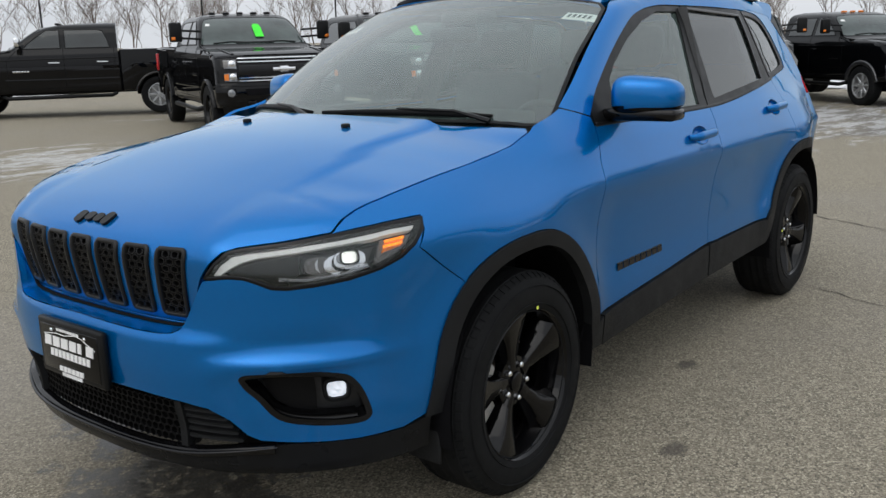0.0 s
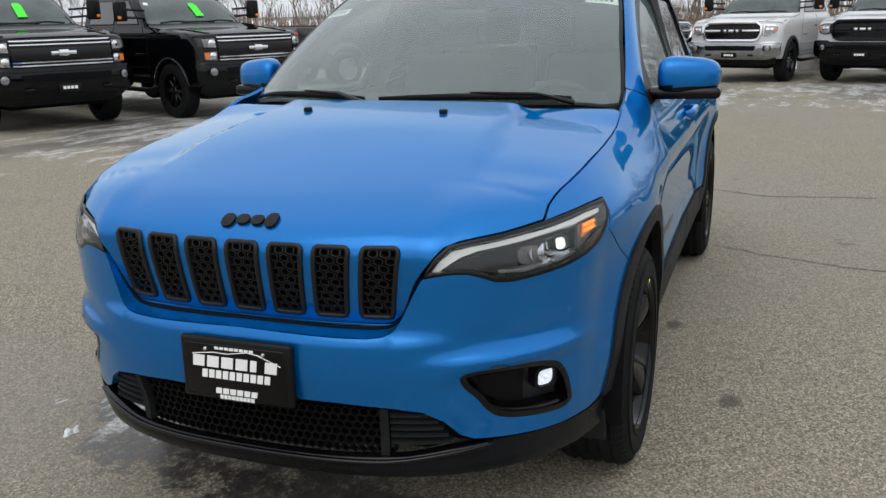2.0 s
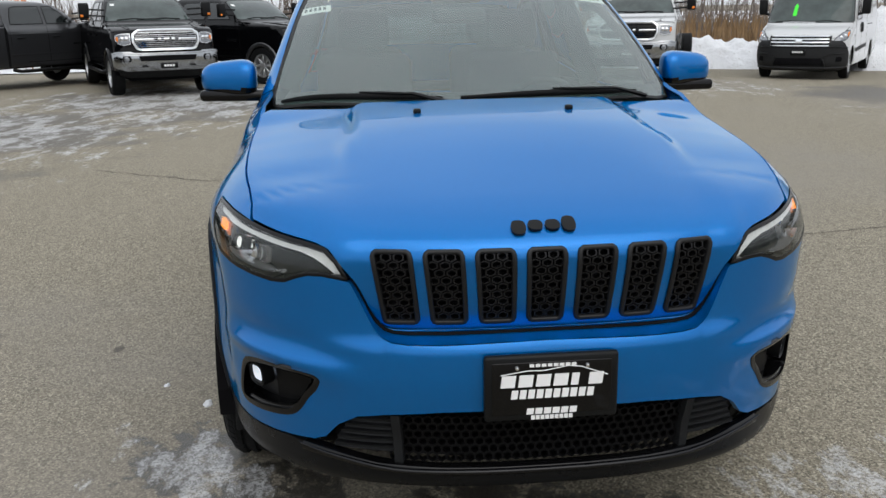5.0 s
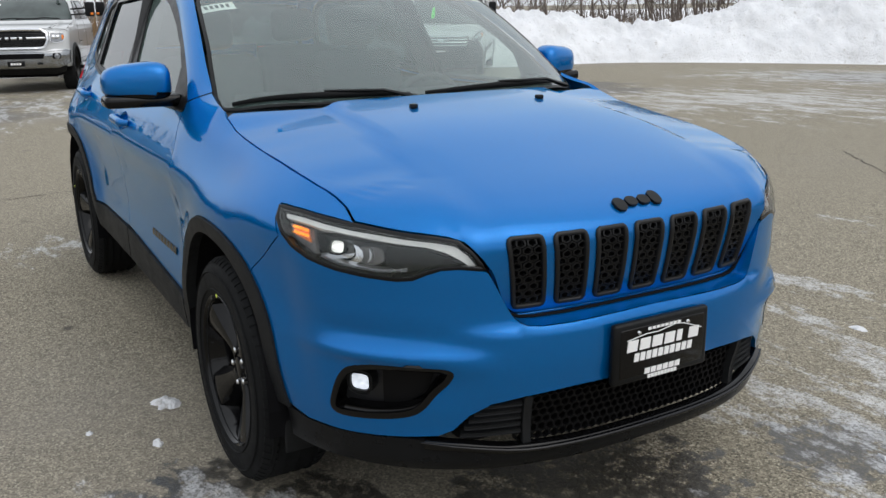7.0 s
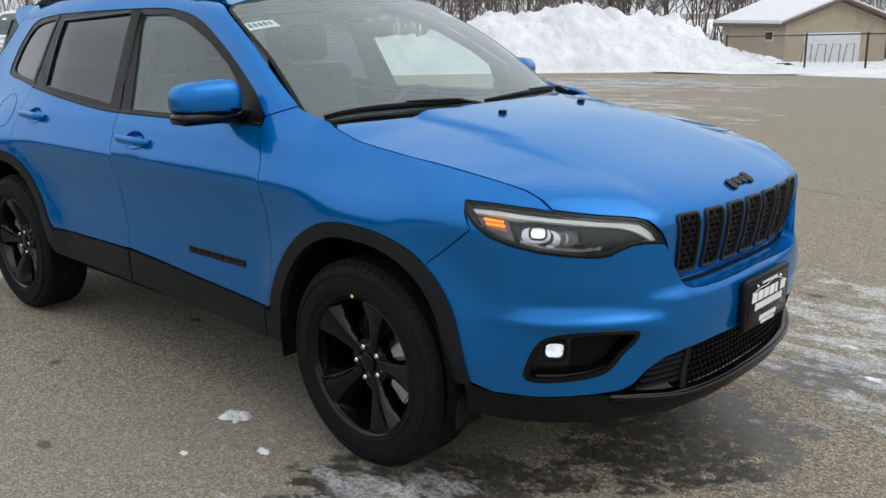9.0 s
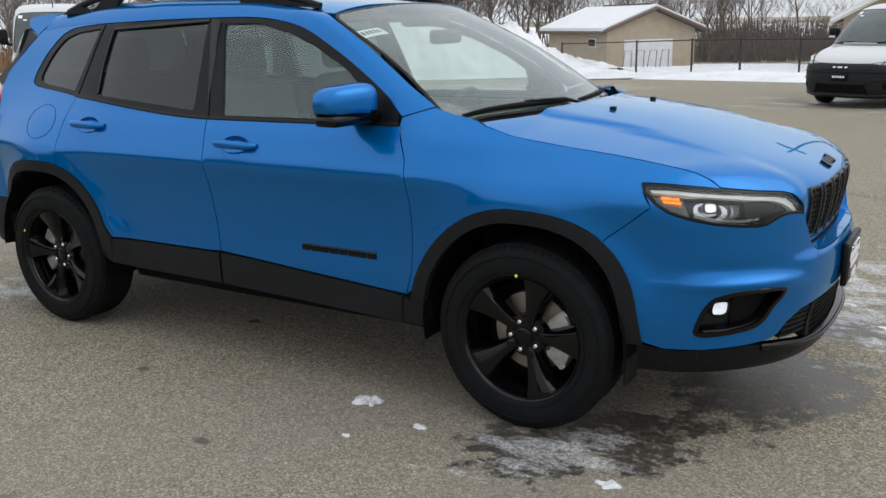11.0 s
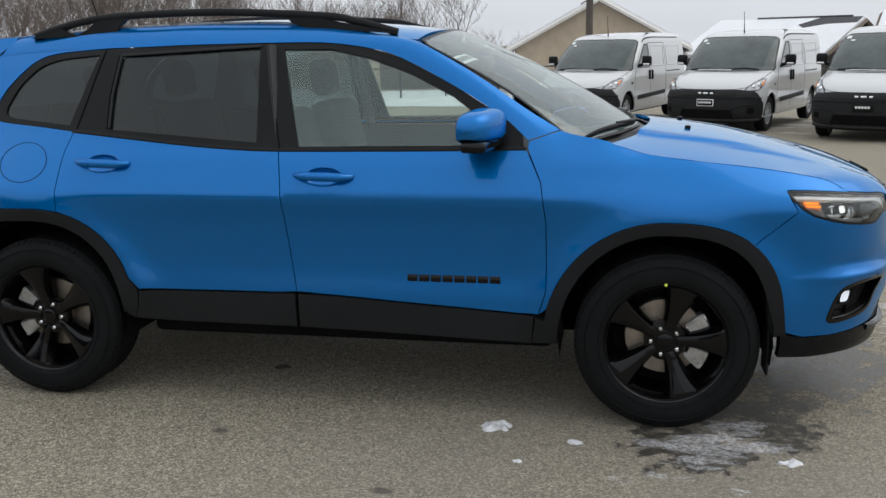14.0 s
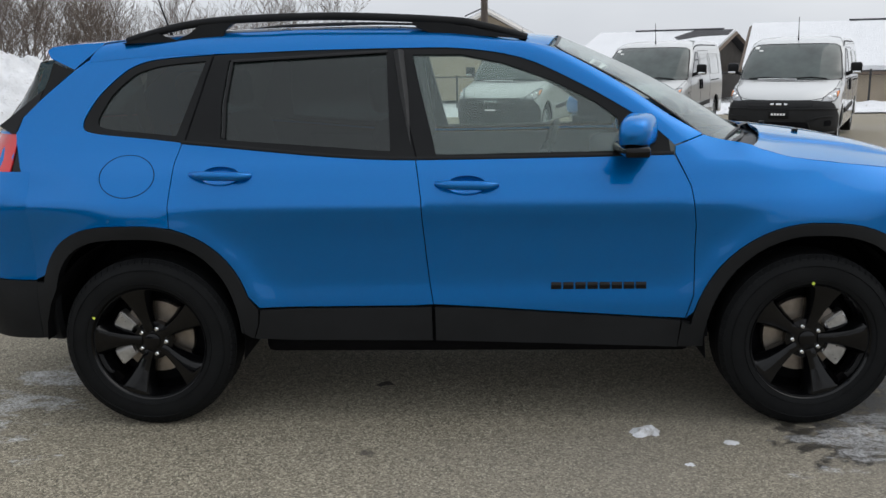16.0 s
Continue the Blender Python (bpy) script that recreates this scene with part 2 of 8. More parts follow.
# profile of the hood and grille face along the middle, q in metres from its foot
NOSE = [(0.905, 0.700), (0.916, 0.74), (0.932, 0.82), (0.938, 0.88), (0.930, 0.91), (0.910, 0.932), (0.881, 0.951), (0.83, 0.975), (0.76, 1.0), (0.62, 1.037), (0.42, 1.080), (0.22, 1.115), (0.0, 1.142), (-0.18, 1.158), (-0.32, 1.162)]
qs = [0.0]
for (xa, za), (xb, zb) in zip(NOSE, NOSE[1:]):
    qs.append(qs[-1] + math.hypot(xb - xa, zb - za))
hood_x = curve([(q, p[0]) for q, p in zip(qs, NOSE)])
hood_z = curve([(q, p[1]) for q, p in zip(qs, NOSE)])
QTOP = qs[-1]
hood_drop = curve([(0, 0.0), (0.18, 0.0), (0.27, -0.012), (0.43, -0.004), (0.714, 0.027), (1.0, 0.052), (1.2, 0.053), (1.33, 0.036), (1.4, 0.03)])


def hood_pt(q, y):
    ay = abs(y)
    x, z = hood_x(q), hood_z(q)
    back = 0.72 * (1 - (1 - min(ay / 0.88, 0.999) ** SE) ** (1 / SE))
    k = 1 - sstep(0.15, 1.15, q)
    x -= back * k + (1 - k) * 0.10 * ay * ay
    z -= hood_drop(q) * (ay / 0.74) ** 2.2
    # raised middle with a soft shoulder on each side
    lift = 0.019 * (1 - sstep(0.415, 0.468, ay - 0.06 * (1 - sstep(0.4, 1.3, q)))) * sstep(0.40, 0.95, q)
    return x, y, z + lift


def glass_pt(u, y):
    """Windscreen: u 0 at its foot, 1 at its head."""
    x = -0.10 - 0.86 * u + 0.03 * math.sin(math.pi * u)
    z = 1.145 + 0.445 * u + 0.015 * math.sin(math.pi * u)
    ay = abs(y)
    return x - (0.46 - 0.22 * u) * ay * ay, y, z - (0.01 + 0.10 * u) * ay * ay - 0.6 * max(ay - 0.55, 0) ** 2


roof_mid = curve([(-3.22, 1.552), (-2.9, 1.60), (-2.4, 1.640), (-1.8, 1.650), (-1.35, 1.628), (-0.96, 1.590)])


def roof_pt(x, y):
    ay = abs(y)
    return x, y, roof_mid(x) - 0.085 * ay * ay - 0.10 * max(ay - 0.45, 0) ** 1.5 - 0.40 * max(ay - 0.33, 0) ** 2 * sstep(-1.6, -1.02, x)
# ---- end surface ----


# ---- mesh helpers ----

def mesh_ob(name, verts, faces, mat, parent=None, smooth=False, label=""):
    me = bpy.data.meshes.new(name)
    me.from_pydata([tuple(v) for v in verts], [], [tuple(f) for f in faces])
    for m in mat if isinstance(mat, (list, tuple)) else [mat]:
        me.materials.append(m)
    if smooth:
        me.shade_smooth()
    ob = new(name, me)
    if parent is not None:
        ob.parent = parent
    return tagged(ob, label) if label else ob


def part(name, bm, mat, parent, label="", smooth=False):
    me = bpy.data.meshes.new(name)
    bm.normal_update()
    bm.to_mesh(me)
    bm.free()
    for m in mat if isinstance(mat, (list, tuple)) else [mat]:
        me.materials.append(m)
    if smooth:
        me.shade_smooth()
    ob = new(name, me)
    ob.parent = parent
    return tagged(ob, label) if label else ob


def auto_smooth(ob, deg=40):
    ob.data.shade_smooth()
    ob.data.set_sharp_from_angle(angle=radians(deg))
    return ob


def thing(name, label, category, m=None, group="", kind=""):
    e = new(name)
    e.empty_display_size = 0.2
    if m is not None:
        e.matrix_world = m
    return tagged(e, label, category, group, kind)


def bm_box(bm, x0, x1, y0, y1, z0, z1, bevel=0.0, seg=2):
    vs = [bm.verts.new((x, y, z)) for x in (x0, x1) for y in (y0, y1) for z in (z0, z1)]
    fs = [bm.faces.new([vs[i] for i in f]) for f in ((0, 1, 3, 2), (4, 6, 7, 5), (0, 4, 5, 1), (2, 3, 7, 6), (0, 2, 6, 4), (1, 5, 7, 3))]
    if bevel:
        es = list({e for f in fs for e in f.edges})
        bmesh.ops.bevel(bm, geom=es, offset=bevel, segments=seg, profile=0.5, affect="EDGES", clamp_overlap=True)
    return fs


def box(name, x0, x1, y0, y1, z0, z1, mat, parent, bevel=0.01, label="", seg=2):
    bm = bmesh.new()
    bm_box(bm, min(x0, x1), max(x0, x1), min(y0, y1), max(y0, y1), min(z0, z1), max(z0, z1), bevel, seg)
    return auto_smooth(part(name, bm, mat, parent, label), 50)


def lathe(name, prof, mat, parent, seg=48, axis="y", label="", deg=35):
    """Turns (radius, along) pairs round the axis."""
    vs, fs = [], []
    for i in range(seg):
        a = 2 * math.pi * i / seg
        for r, h in prof:
            p = (r * math.cos(a), h, r * math.sin(a)) if axis == "y" else (r * math.cos(a), r * math.sin(a), h)
            vs.append(p)
    k = len(prof)
    for i in range(seg):
        j = (i + 1) % seg
        for m in range(k - 1):
            fs.append((i * k + m, i * k + m + 1, j * k + m + 1, j * k + m))
    return auto_smooth(mesh_ob(name, vs, fs, mat, parent, label=label), deg)


def tube(name, pts, radius, mat, parent, sides=8, closed=False, label="", squash=1.0):
    """A rod along points; radius may be one number or one a point."""
    pts = [Vector(p) for p in pts]
    vs, fs, n = [], [], len(pts)
    for i, p in enumerate(pts):
        d = (pts[(i + 1) % n] - pts[i - 1]) if closed else (pts[min(i + 1, n - 1)] - pts[max(i - 1, 0)])
        d.normalize()
        up = Vector((0, 0, 1)) if abs(d.z) < 0.9 else Vector((1, 0, 0))
        a = d.cross(up).normalized()
        b = a.cross(d)
        r = radius[i] if isinstance(radius, (list, tuple)) else radius
        for k in range(sides):
            t = 2 * math.pi * k / sides
            vs.append(p + a * (r * math.cos(t)) + b * (r * squash * math.sin(t)))
    for i in range(n if closed else n - 1):
        j = (i + 1) % n
        for k in range(sides):
            m = (k + 1) % sides
            fs.append((i * sides + k, i * sides + m, j * sides + m, j * sides + k))
    if not closed:
        fs += [tuple(range(sides))[::-1], tuple((n - 1) * sides + k for k in range(sides))]
    return auto_smooth(mesh_ob(name, vs, fs, mat, parent, label=label), 50)


def resample(pts, step, closed=True, smooth=False):
    """Points at even steps; smooth bends the line through them."""
    p = [np.array(q, float) for q in pts]
    if smooth:
        out, n = [], len(p)
        for i in range(n if closed else n - 1):
            a, b, c, d = (p[(i + k) % n] if closed else p[min(max(i + k, 0), n - 1)] for k in (-1, 0, 1, 2))
            for s in range(8):
                t = s / 8
                out.append(0.5 * (2 * b + (c - a) * t + (2 * a - 5 * b + 4 * c - d) * t * t + (3 * b - a - 3 * c + d) * t ** 3))
        if not closed:
            out.append(p[-1])
        p = out
    out, n = [], len(p)
    for i in range(n if closed else n - 1):
        a, b = p[i], p[(i + 1) % n]
        k = max(1, int(math.ceil(np.linalg.norm(b - a) / step)))
        out += [a + (b - a) * (s / k) for s in range(k)]
    if not closed:
        out.append(p[-1])
    return out


def inside(p, poly):
    b = np.asarray(poly)
    a = np.roll(b, 1, 0)
    cut = (a[:, 1] > p[1]) != (b[:, 1] > p[1])
    a, b = a[cut], b[cut]
    return bool(np.count_nonzero(p[0] < (b[:, 0] - a[:, 0]) * (p[1] - a[:, 1]) / (b[:, 1] - a[:, 1]) + a[:, 0]) % 2)


def inset(poly, d):
    """Moves a closed line inwards by d."""
    n = len(poly)
    area = sum(poly[i - 1][0] * poly[i][1] - poly[i][0] * poly[i - 1][1] for i in range(n))
    s = 1 if area > 0 else -1
    out = []
    for i in range(n):
        t = poly[(i + 1) % n] - poly[i - 1]
        m = np.linalg.norm(t)
        out.append(poly[i] + s * d * np.array([-t[1], t[0]]) / m if m > 1e-9 else poly[i])
    return out


def panel(name, outline, f, mat, parent, holes=(), step=0.05, gap=0.002, hem=0.012, lift=0.0, mirror=False, scale=(1, 1), label="", edge=None):
    """A sheet of the body: the outline in the surface's own two measures, laid on the surface f, with a hem turned inwards.
    mirror: the other side of the car. holes: outlines left open."""
    sc = np.array(scale, float)
    outer = np.array(inset(resample([np.array(p) * sc for p in outline], edge or step * 0.6), gap))
    inner = [np.array(inset(resample([np.array(p) * sc for p in h], edge or step * 0.6), -gap)) for h in holes]
    lo, hi = np.min(outer, 0), np.max(outer, 0)
    pts, edges = [], []
    for loop in [outer, *inner]:
        base = len(pts)
        pts += [tuple(p) for p in loop]
        edges += [(base + i, base + (i + 1) % len(loop)) for i in range(len(loop))]
    rim = np.array(pts)
    nx, ny = (max(2, int(math.ceil(v / step))) for v in hi - lo)
    for i in range(1, nx):
        for j in range(1, ny):
            p = (lo[0] + (hi[0] - lo[0]) * i / nx, lo[1] + (hi[1] - lo[1]) * j / ny)
            if np.min(np.sum((rim - p) ** 2, 1)) > (0.4 * step) ** 2 and inside(p, outer) and not any(inside(p, h) for h in inner):
                pts.append(p)
    got = delaunay_2d_cdt([Vector(p) for p in pts], edges, [], 0, 1e-6)
    flat, tris = [np.array(v) for v in got[0]], got[2]
    keep = []
    for t in tris:
        c = sum(flat[i] for i in t) / 3
        if inside(c, outer) and not any(inside(c, h) for h in inner):
            keep.append(list(t))
    sgn = -1 if mirror else 1
    h = 1e-3

    def at(p):
        x, y, z = f(p[0] / sc[0], p[1] / sc[1])
        return np.array([x, y * sgn, z])
    verts, norms = [], []
    for p in flat:
        a = at(p)
        n = np.cross(at(p + [h, 0]) - at(p - [h, 0]), at(p + [0, h]) - at(p - [0, h]))
        m = np.linalg.norm(n)
        n = n / m if m > 1e-12 else np.array([0, 0, 1.0])
        if n @ (a - np.array([-1.3, 0, 0.75])) < 0:
            n = -n
        verts.append(a + n * lift)
        norms.append(n)
    faces, count = [], collections.Counter()
    # all triangles wind one way in the flat; turn them together where the sheet faces inwards
    first_ccw = sum(np.sign(np.cross(flat[t[1]] - flat[t[0]], flat[t[2]] - flat[t[0]])) for t in keep) > 0
    facing = sum(np.cross(verts[t[1]] - verts[t[0]], verts[t[2]] - verts[t[0]]) @ norms[t[0]] for t in keep)
    for t in keep:
        (ax, ay_), (bx, by), (cx, cy) = (flat[i] for i in t)
        ccw = (bx - ax) * (cy - ay_) - (by - ay_) * (cx - ax) > 0
        if ccw != first_ccw:
            t = t[::-1]
        if facing < 0:
            t = t[::-1]
        faces.append(t)
        for i in range(3):
            count[(t[i], t[(i + 1) % 3])] += 1
    loops = [norms[i] for t in faces for i in t]
    if hem:
        base, seen = len(verts), {}
        for (a, b) in [e for e in count if (e[1], e[0]) not in count]:
            for i in (a, b):
                if i not in seen:
                    seen[i] = len(verts)
                    verts.append(verts[i] - norms[i] * hem)
            q = [b, a, seen[a], seen[b]]
            fn = np.cross(verts[q[1]] - verts[q[0]], verts[q[2]] - verts[q[1]])
            fn = fn / (np.linalg.norm(fn) + 1e-12)
            faces.append(q)
            loops += [fn] * 4
    ob = mesh_ob(name, verts, faces, mat, parent, smooth=True, label=label)
    ob.data.normals_split_custom_set([tuple(n) for n in loops])
    return ob


def ribbon(name, line, f, width, mat, parent, lift=0.004, mirror=False, closed=True, step=0.02, label="", thick=0.01):
    """A narrow raised band that follows a line on the surface f."""
    sgn = -1 if mirror else 1
    ps = resample(line, step, closed)

    def at(p):
        x, y, z = f(*p)
        return np.array([x, y * sgn, z])
    vs, fs, n = [], [], len(ps)
    for i, p in enumerate(ps):
        t = at(ps[(i + 1) % n] if closed else ps[min(i + 1, n - 1)]) - at(ps[i - 1] if closed else ps[max(i - 1, 0)])
        t = t / (np.linalg.norm(t) + 1e-9)
        h = 1e-3
        nn = np.cross(at(p + [h, 0]) - at(p - [h, 0]), at(p + [0, h]) - at(p - [0, h]))
        nn = nn / (np.linalg.norm(nn) + 1e-12)
        if nn @ (at(p) - np.array([-1.3, 0, 0.75])) < 0:
            nn = -nn
        s = np.cross(nn, t)
        a = at(p)
        for o, l in ((-0.5, lift - thick), (-0.5, lift * 0.6), (-0.3, lift), (0.3, lift), (0.5, lift * 0.6), (0.5, lift - thick)):
            vs.append(a + s * (o * width) + nn * l)
    for i in range(n if closed else n - 1):
        j = (i + 1) % n
        for k in range(5):
            fs.append((i * 6 + k, j * 6 + k, j * 6 + k + 1, i * 6 + k + 1))
    ob = mesh_ob(name, vs, fs, mat, parent, label=label)
    bm = bmesh.new()
    bm.from_mesh(ob.data)
    bmesh.ops.recalc_face_normals(bm, faces=bm.faces)
    bm.to_mesh(ob.data)
    bm.free()
    return auto_smooth(ob, 60)




def ground_z(x, y):
    """The lot is level round the car and falls off gently beyond."""
    x, y = max(x, -60), min(y, 60)
    return -0.012 - 0.012 * sstep(0, 1, (-x - 5) / 6) * max(-x - 5, 0) - 0.013 * sstep(0, 1, (y - 3) / 6) * max(y - 3, 0) - 0.017 * max(y - 18, 0)


def near_mask(n, l, spots):
    """How close a place on the ground is to some centres (x, y, rx, ry): 1 at a centre, 0 outside."""
    tc = n.new("ShaderNodeTexCoord")
    total = None
    for x, y, rx, ry in spots:
        mp = n.new("ShaderNodeMapping")
        mp.inputs["Location"].default_value = (-x / rx, -y / ry, 0)
        mp.inputs["Scale"].default_value = (1 / rx, 1 / ry, 0.0)
        l.new(tc.outputs["Object"], mp.inputs[0])
        ln = n.new("ShaderNodeVectorMath")
        ln.operation = "LENGTH"
        l.new(mp.outputs[0], ln.inputs[0])
        v = math_of(n, l, "MAXIMUM", math_of(n, l, "SUBTRACT", 1.0, ln.outputs["Value"]), 0.0)
        total = v if total is None else math_of(n, l, "MAXIMUM", total, v)
    return total


def asphalt():
    m, n, l, b = material("worn_asphalt")
    def grit(scale):
        tcg, vo = n.new("ShaderNodeTexCoord"), n.new("ShaderNodeTexVoronoi")
        vo.inputs["Scale"].default_value = scale
        l.new(tcg.outputs["Object"], vo.inputs["Vector"])
        sp = n.new("ShaderNodeSeparateColor")
        l.new(vo.outputs["Color"], sp.inputs[0])
        return sp.outputs[0]
    fine = math_of(n, l, "ADD", math_of(n, l, "MULTIPLY", grit(140.0), 0.62), math_of(n, l, "MULTIPLY", grit(290.0), 0.38))
    mid = noise_of(n, l, 34.0, 4.0, 0.65)
    big = noise_of(n, l, 0.5, 6.0, 0.6)
    c = ramp_of(n, l, fine, [(0.15, (0.024, 0.021, 0.015)), (0.38, (0.168, 0.148, 0.107)), (0.74, (0.352, 0.313, 0.232)), (0.94, (0.70, 0.64, 0.49))])
    c = mix_of(n, l, 0.24, c, ramp_of(n, l, mid, [(0.3, (0.100, 0.087, 0.064)), (0.7, (0.30, 0.262, 0.195))]))
    c = mix_of(n, l, ramp_of(n, l, big, [(0.35, (0, 0, 0)), (0.7, (0.35, 0.35, 0.35))]), c, (0.262, 0.232, 0.178))
    damp = ramp_of(n, l, noise_of(n, l, 0.2, 5.0), [(0.52, (0, 0, 0)), (0.72, (0.6, 0.6, 0.6))])
    c = mix_of(n, l, damp, c, (0.20, 0.182, 0.158))
    spots = ramp_of(n, l, noise_of(n, l, 2.6, 3.0), [(0.70, (0, 0, 0)), (0.76, (0.65, 0.65, 0.65))])
    c = mix_of(n, l, spots, c, (0.075, 0.066, 0.056))
    # oil drips, ragged at the edge
    drip_at = near_mask(n, l, [(-1.36, 0.85, 0.16, 0.09), (-0.54, 1.15, 0.15, 0.10), (-2.2, 1.9, 0.10, 0.07), (-1.78, -1.15, 0.08, 0.06), (-1.0, -1.55, 0.11, 0.06), (0.45, 2.0, 0.14, 0.08)])
    drip = ramp_of(n, l, math_of(n, l, "ADD", math_of(n, l, "MULTIPLY", drip_at, 0.55), math_of(n, l, "MULTIPLY", noise_of(n, l, 30.0, 8.0, 0.9), math_of(n, l, "POWER", drip_at, 0.4))), [(0.66, (0, 0, 0)), (0.84, (0.75, 0.75, 0.75))])
    c = mix_of(n, l, drip, c, (0.05, 0.043, 0.036))
    # melt water that ran from under the car
    flow = noise_of(n, l, 6.5, 10.0, 0.74)
    wet_at = near_mask(n, l, [(0.80, 0.1, 0.75, 1.0), (0.66, -0.05, 0.60, 1.1), (0.12, -1.05, 0.60, 0.50), (0.40, -0.75, 0.6, 0.6), (0.95, 0.95, 0.7, 0.55)])
    wet = ramp_of(n, l, math_of(n, l, "MULTIPLY", math_of(n, l, "ADD", flow, 0.22), math_of(n, l, "POWER", wet_at, 0.45)), [(0.555, (0, 0, 0)), (0.60, (1, 1, 1))])
    wet = math_of(n, l, "MULTIPLY", wet, ramp_of(n, l, noise_of(n, l, 26.0, 7.0, 0.75), [(0.36, (0.15, 0.15, 0.15)), (0.50, (1, 1, 1))]))
    c = mix_of(n, l, math_of(n, l, "MULTIPLY", wet, 0.88), c, (0.028, 0.026, 0.023))
    # melt water standing round the far patches of ice
    slush_at = near_mask(n, l, [(-9.0, -6.0, 6.0, 4.5), (-14.5, -3.0, 6.0, 5.0), (-16.0, 4.0, 4.0, 4.0), (-12.5, 9.5, 3.5, 3.0), (-10.0, 17.5, 5.0, 3.5)])
    slush = ramp_of(n, l, math_of(n, l, "ADD", math_of(n, l, "MULTIPLY", math_of(n, l, "POWER", slush_at, 0.5), 0.42), math_of(n, l, "MULTIPLY", noise_of(n, l, 0.9, 7.0, 0.6), 0.55)), [(0.50, (0, 0, 0)), (0.60, (0.72, 0.72, 0.72))])
    c = mix_of(n, l, slush, c, (0.062, 0.056, 0.048))
    # thin ice and trodden snow, smeared by tyres
    tc = n.new("ShaderNodeTexCoord")
    mp = n.new("ShaderNodeMapping")
    mp.inputs["Scale"].default_value, mp.inputs["Rotation"].default_value = (0.55, 1.6, 1.0), (0, 0, radians(38))
    l.new(tc.outputs["Object"], mp.inputs[0])
    t = n.new("ShaderNodeTexNoise")
    t.inputs["Scale"].default_value, t.inputs["Detail"].default_value, t.inputs["Roughness"].default_value = 2.1, 12.0, 0.74
    l.new(mp.outputs[0], t.inputs["Vector"])
    near_ice = near_mask(n, l, [(0.75, 1.75, 1.3, 1.7), (0.0, 1.95, 0.5, 0.25), (-0.3, 2.35, 0.5, 0.25), (-1.15, 3.85, 0.6, 0.35), (1.3, 0.9, 0.8, 1.0), (0.1, -1.15, 0.42, 0.40), (0.25, -0.9, 0.4, 0.35), (-3.4, -0.7, 0.8, 0.8)])
    far_ice = near_mask(n, l, [(-9.0, -6.0, 6.5, 4.5), (-14.5, -3.0, 7.0, 6.0), (-16.0, 4.0, 5.5, 6.0), (-8.0, 10.5, 5.5, 5.0), (-10.5, 17.5, 7.0, 6.0), (1.0, 15.5, 6.0, 4.0), (-13.0, -13.0, 6.0, 5.0), (-4.0, -9.0, 3.0, 3.0)])
    a = math_of(n, l, "ADD", math_of(n, l, "MULTIPLY", math_of(n, l, "POWER", near_ice, 0.5), 0.30), math_of(n, l, "MULTIPLY", math_of(n, l, "POWER", far_ice, 0.5), 0.335))
    ice_f = math_of(n, l, "ADD", t.outputs["Fac"], math_of(n, l, "MULTIPLY", math_of(n, l, "SUBTRACT", flow, 0.5), 0.35))
    ice = ramp_of(n, l, math_of(n, l, "ADD", ice_f, a), [(0.745, (0, 0, 0)), (0.77, (0.5, 0.5, 0.5)), (0.84, (0.92, 0.92, 0.92))])
    frost = ramp_of(n, l, noise_of(n, l, 9.0, 5.0), [(0.3, (0.42, 0.42, 0.42)), (0.7, (0.74, 0.75, 0.76))])
    speck = ramp_of(n, l, math_of(n, l, "ADD", noise_of(n, l, 55.0, 4.0, 0.7), math_of(n, l, "MULTIPLY", math_of(n, l, "SUBTRACT", fine, 0.5), 0.35)), [(0.38, (0.25, 0.25, 0.25)), (0.60, (1, 1, 1))])
    ice = math_of(n, l, "MULTIPLY", ice, speck)
    c = mix_of(n, l, math_of(n, l, "MULTIPLY", ice, 0.88), c, frost)
    l.new(c, b.inputs["Base Color"])
    shine = math_of(n, l, "MAXIMUM", math_of(n, l, "MULTIPLY", wet, 0.62), math_of(n, l, "MAXIMUM", math_of(n, l, "MULTIPLY", math_of(n, l, "MAXIMUM", damp, slush), 0.42), math_of(n, l, "MULTIPLY", ice, 0.45)))
    l.new(math_of(n, l, "SUBTRACT", 0.90, shine), b.inputs["Roughness"])
    bump_of(n, l, b, fine, 0.55, 0.006)
    return m


ASPHALT = asphalt()


def grid_sheet(name, xs, ys, zf, mat, kind_label, category):
    vs = [(x, y, zf(x, y)) for x in xs for y in ys]
    k = len(ys)
    fs = [(i * k + j, (i + 1) * k + j, (i + 1) * k + j + 1, i * k + j + 1) for i in range(len(xs) - 1) for j in range(k - 1)]
    ob = mesh_ob(name, vs, fs, mat, smooth=True)
    return tagged(ob, kind_label, category, kind="structure")


def spread(lo, hi, fine):
    near_ = list(np.arange(-26, 26.01, fine))
    far = [v for v in (-1500, -700, -350, -180, -110, -70, -50, -40, -32) if v >= lo] + near_ + [v for v in (32, 40, 50, 70, 110, 180, 350, 700, 1500) if v <= hi]
    return far


grid_sheet("ground", spread(-1500, 1500, 1.0), spread(-1500, 1500, 1.0), ground_z, ASPHALT, "worn grey-brown asphalt car park with fine aggregate", "ground")


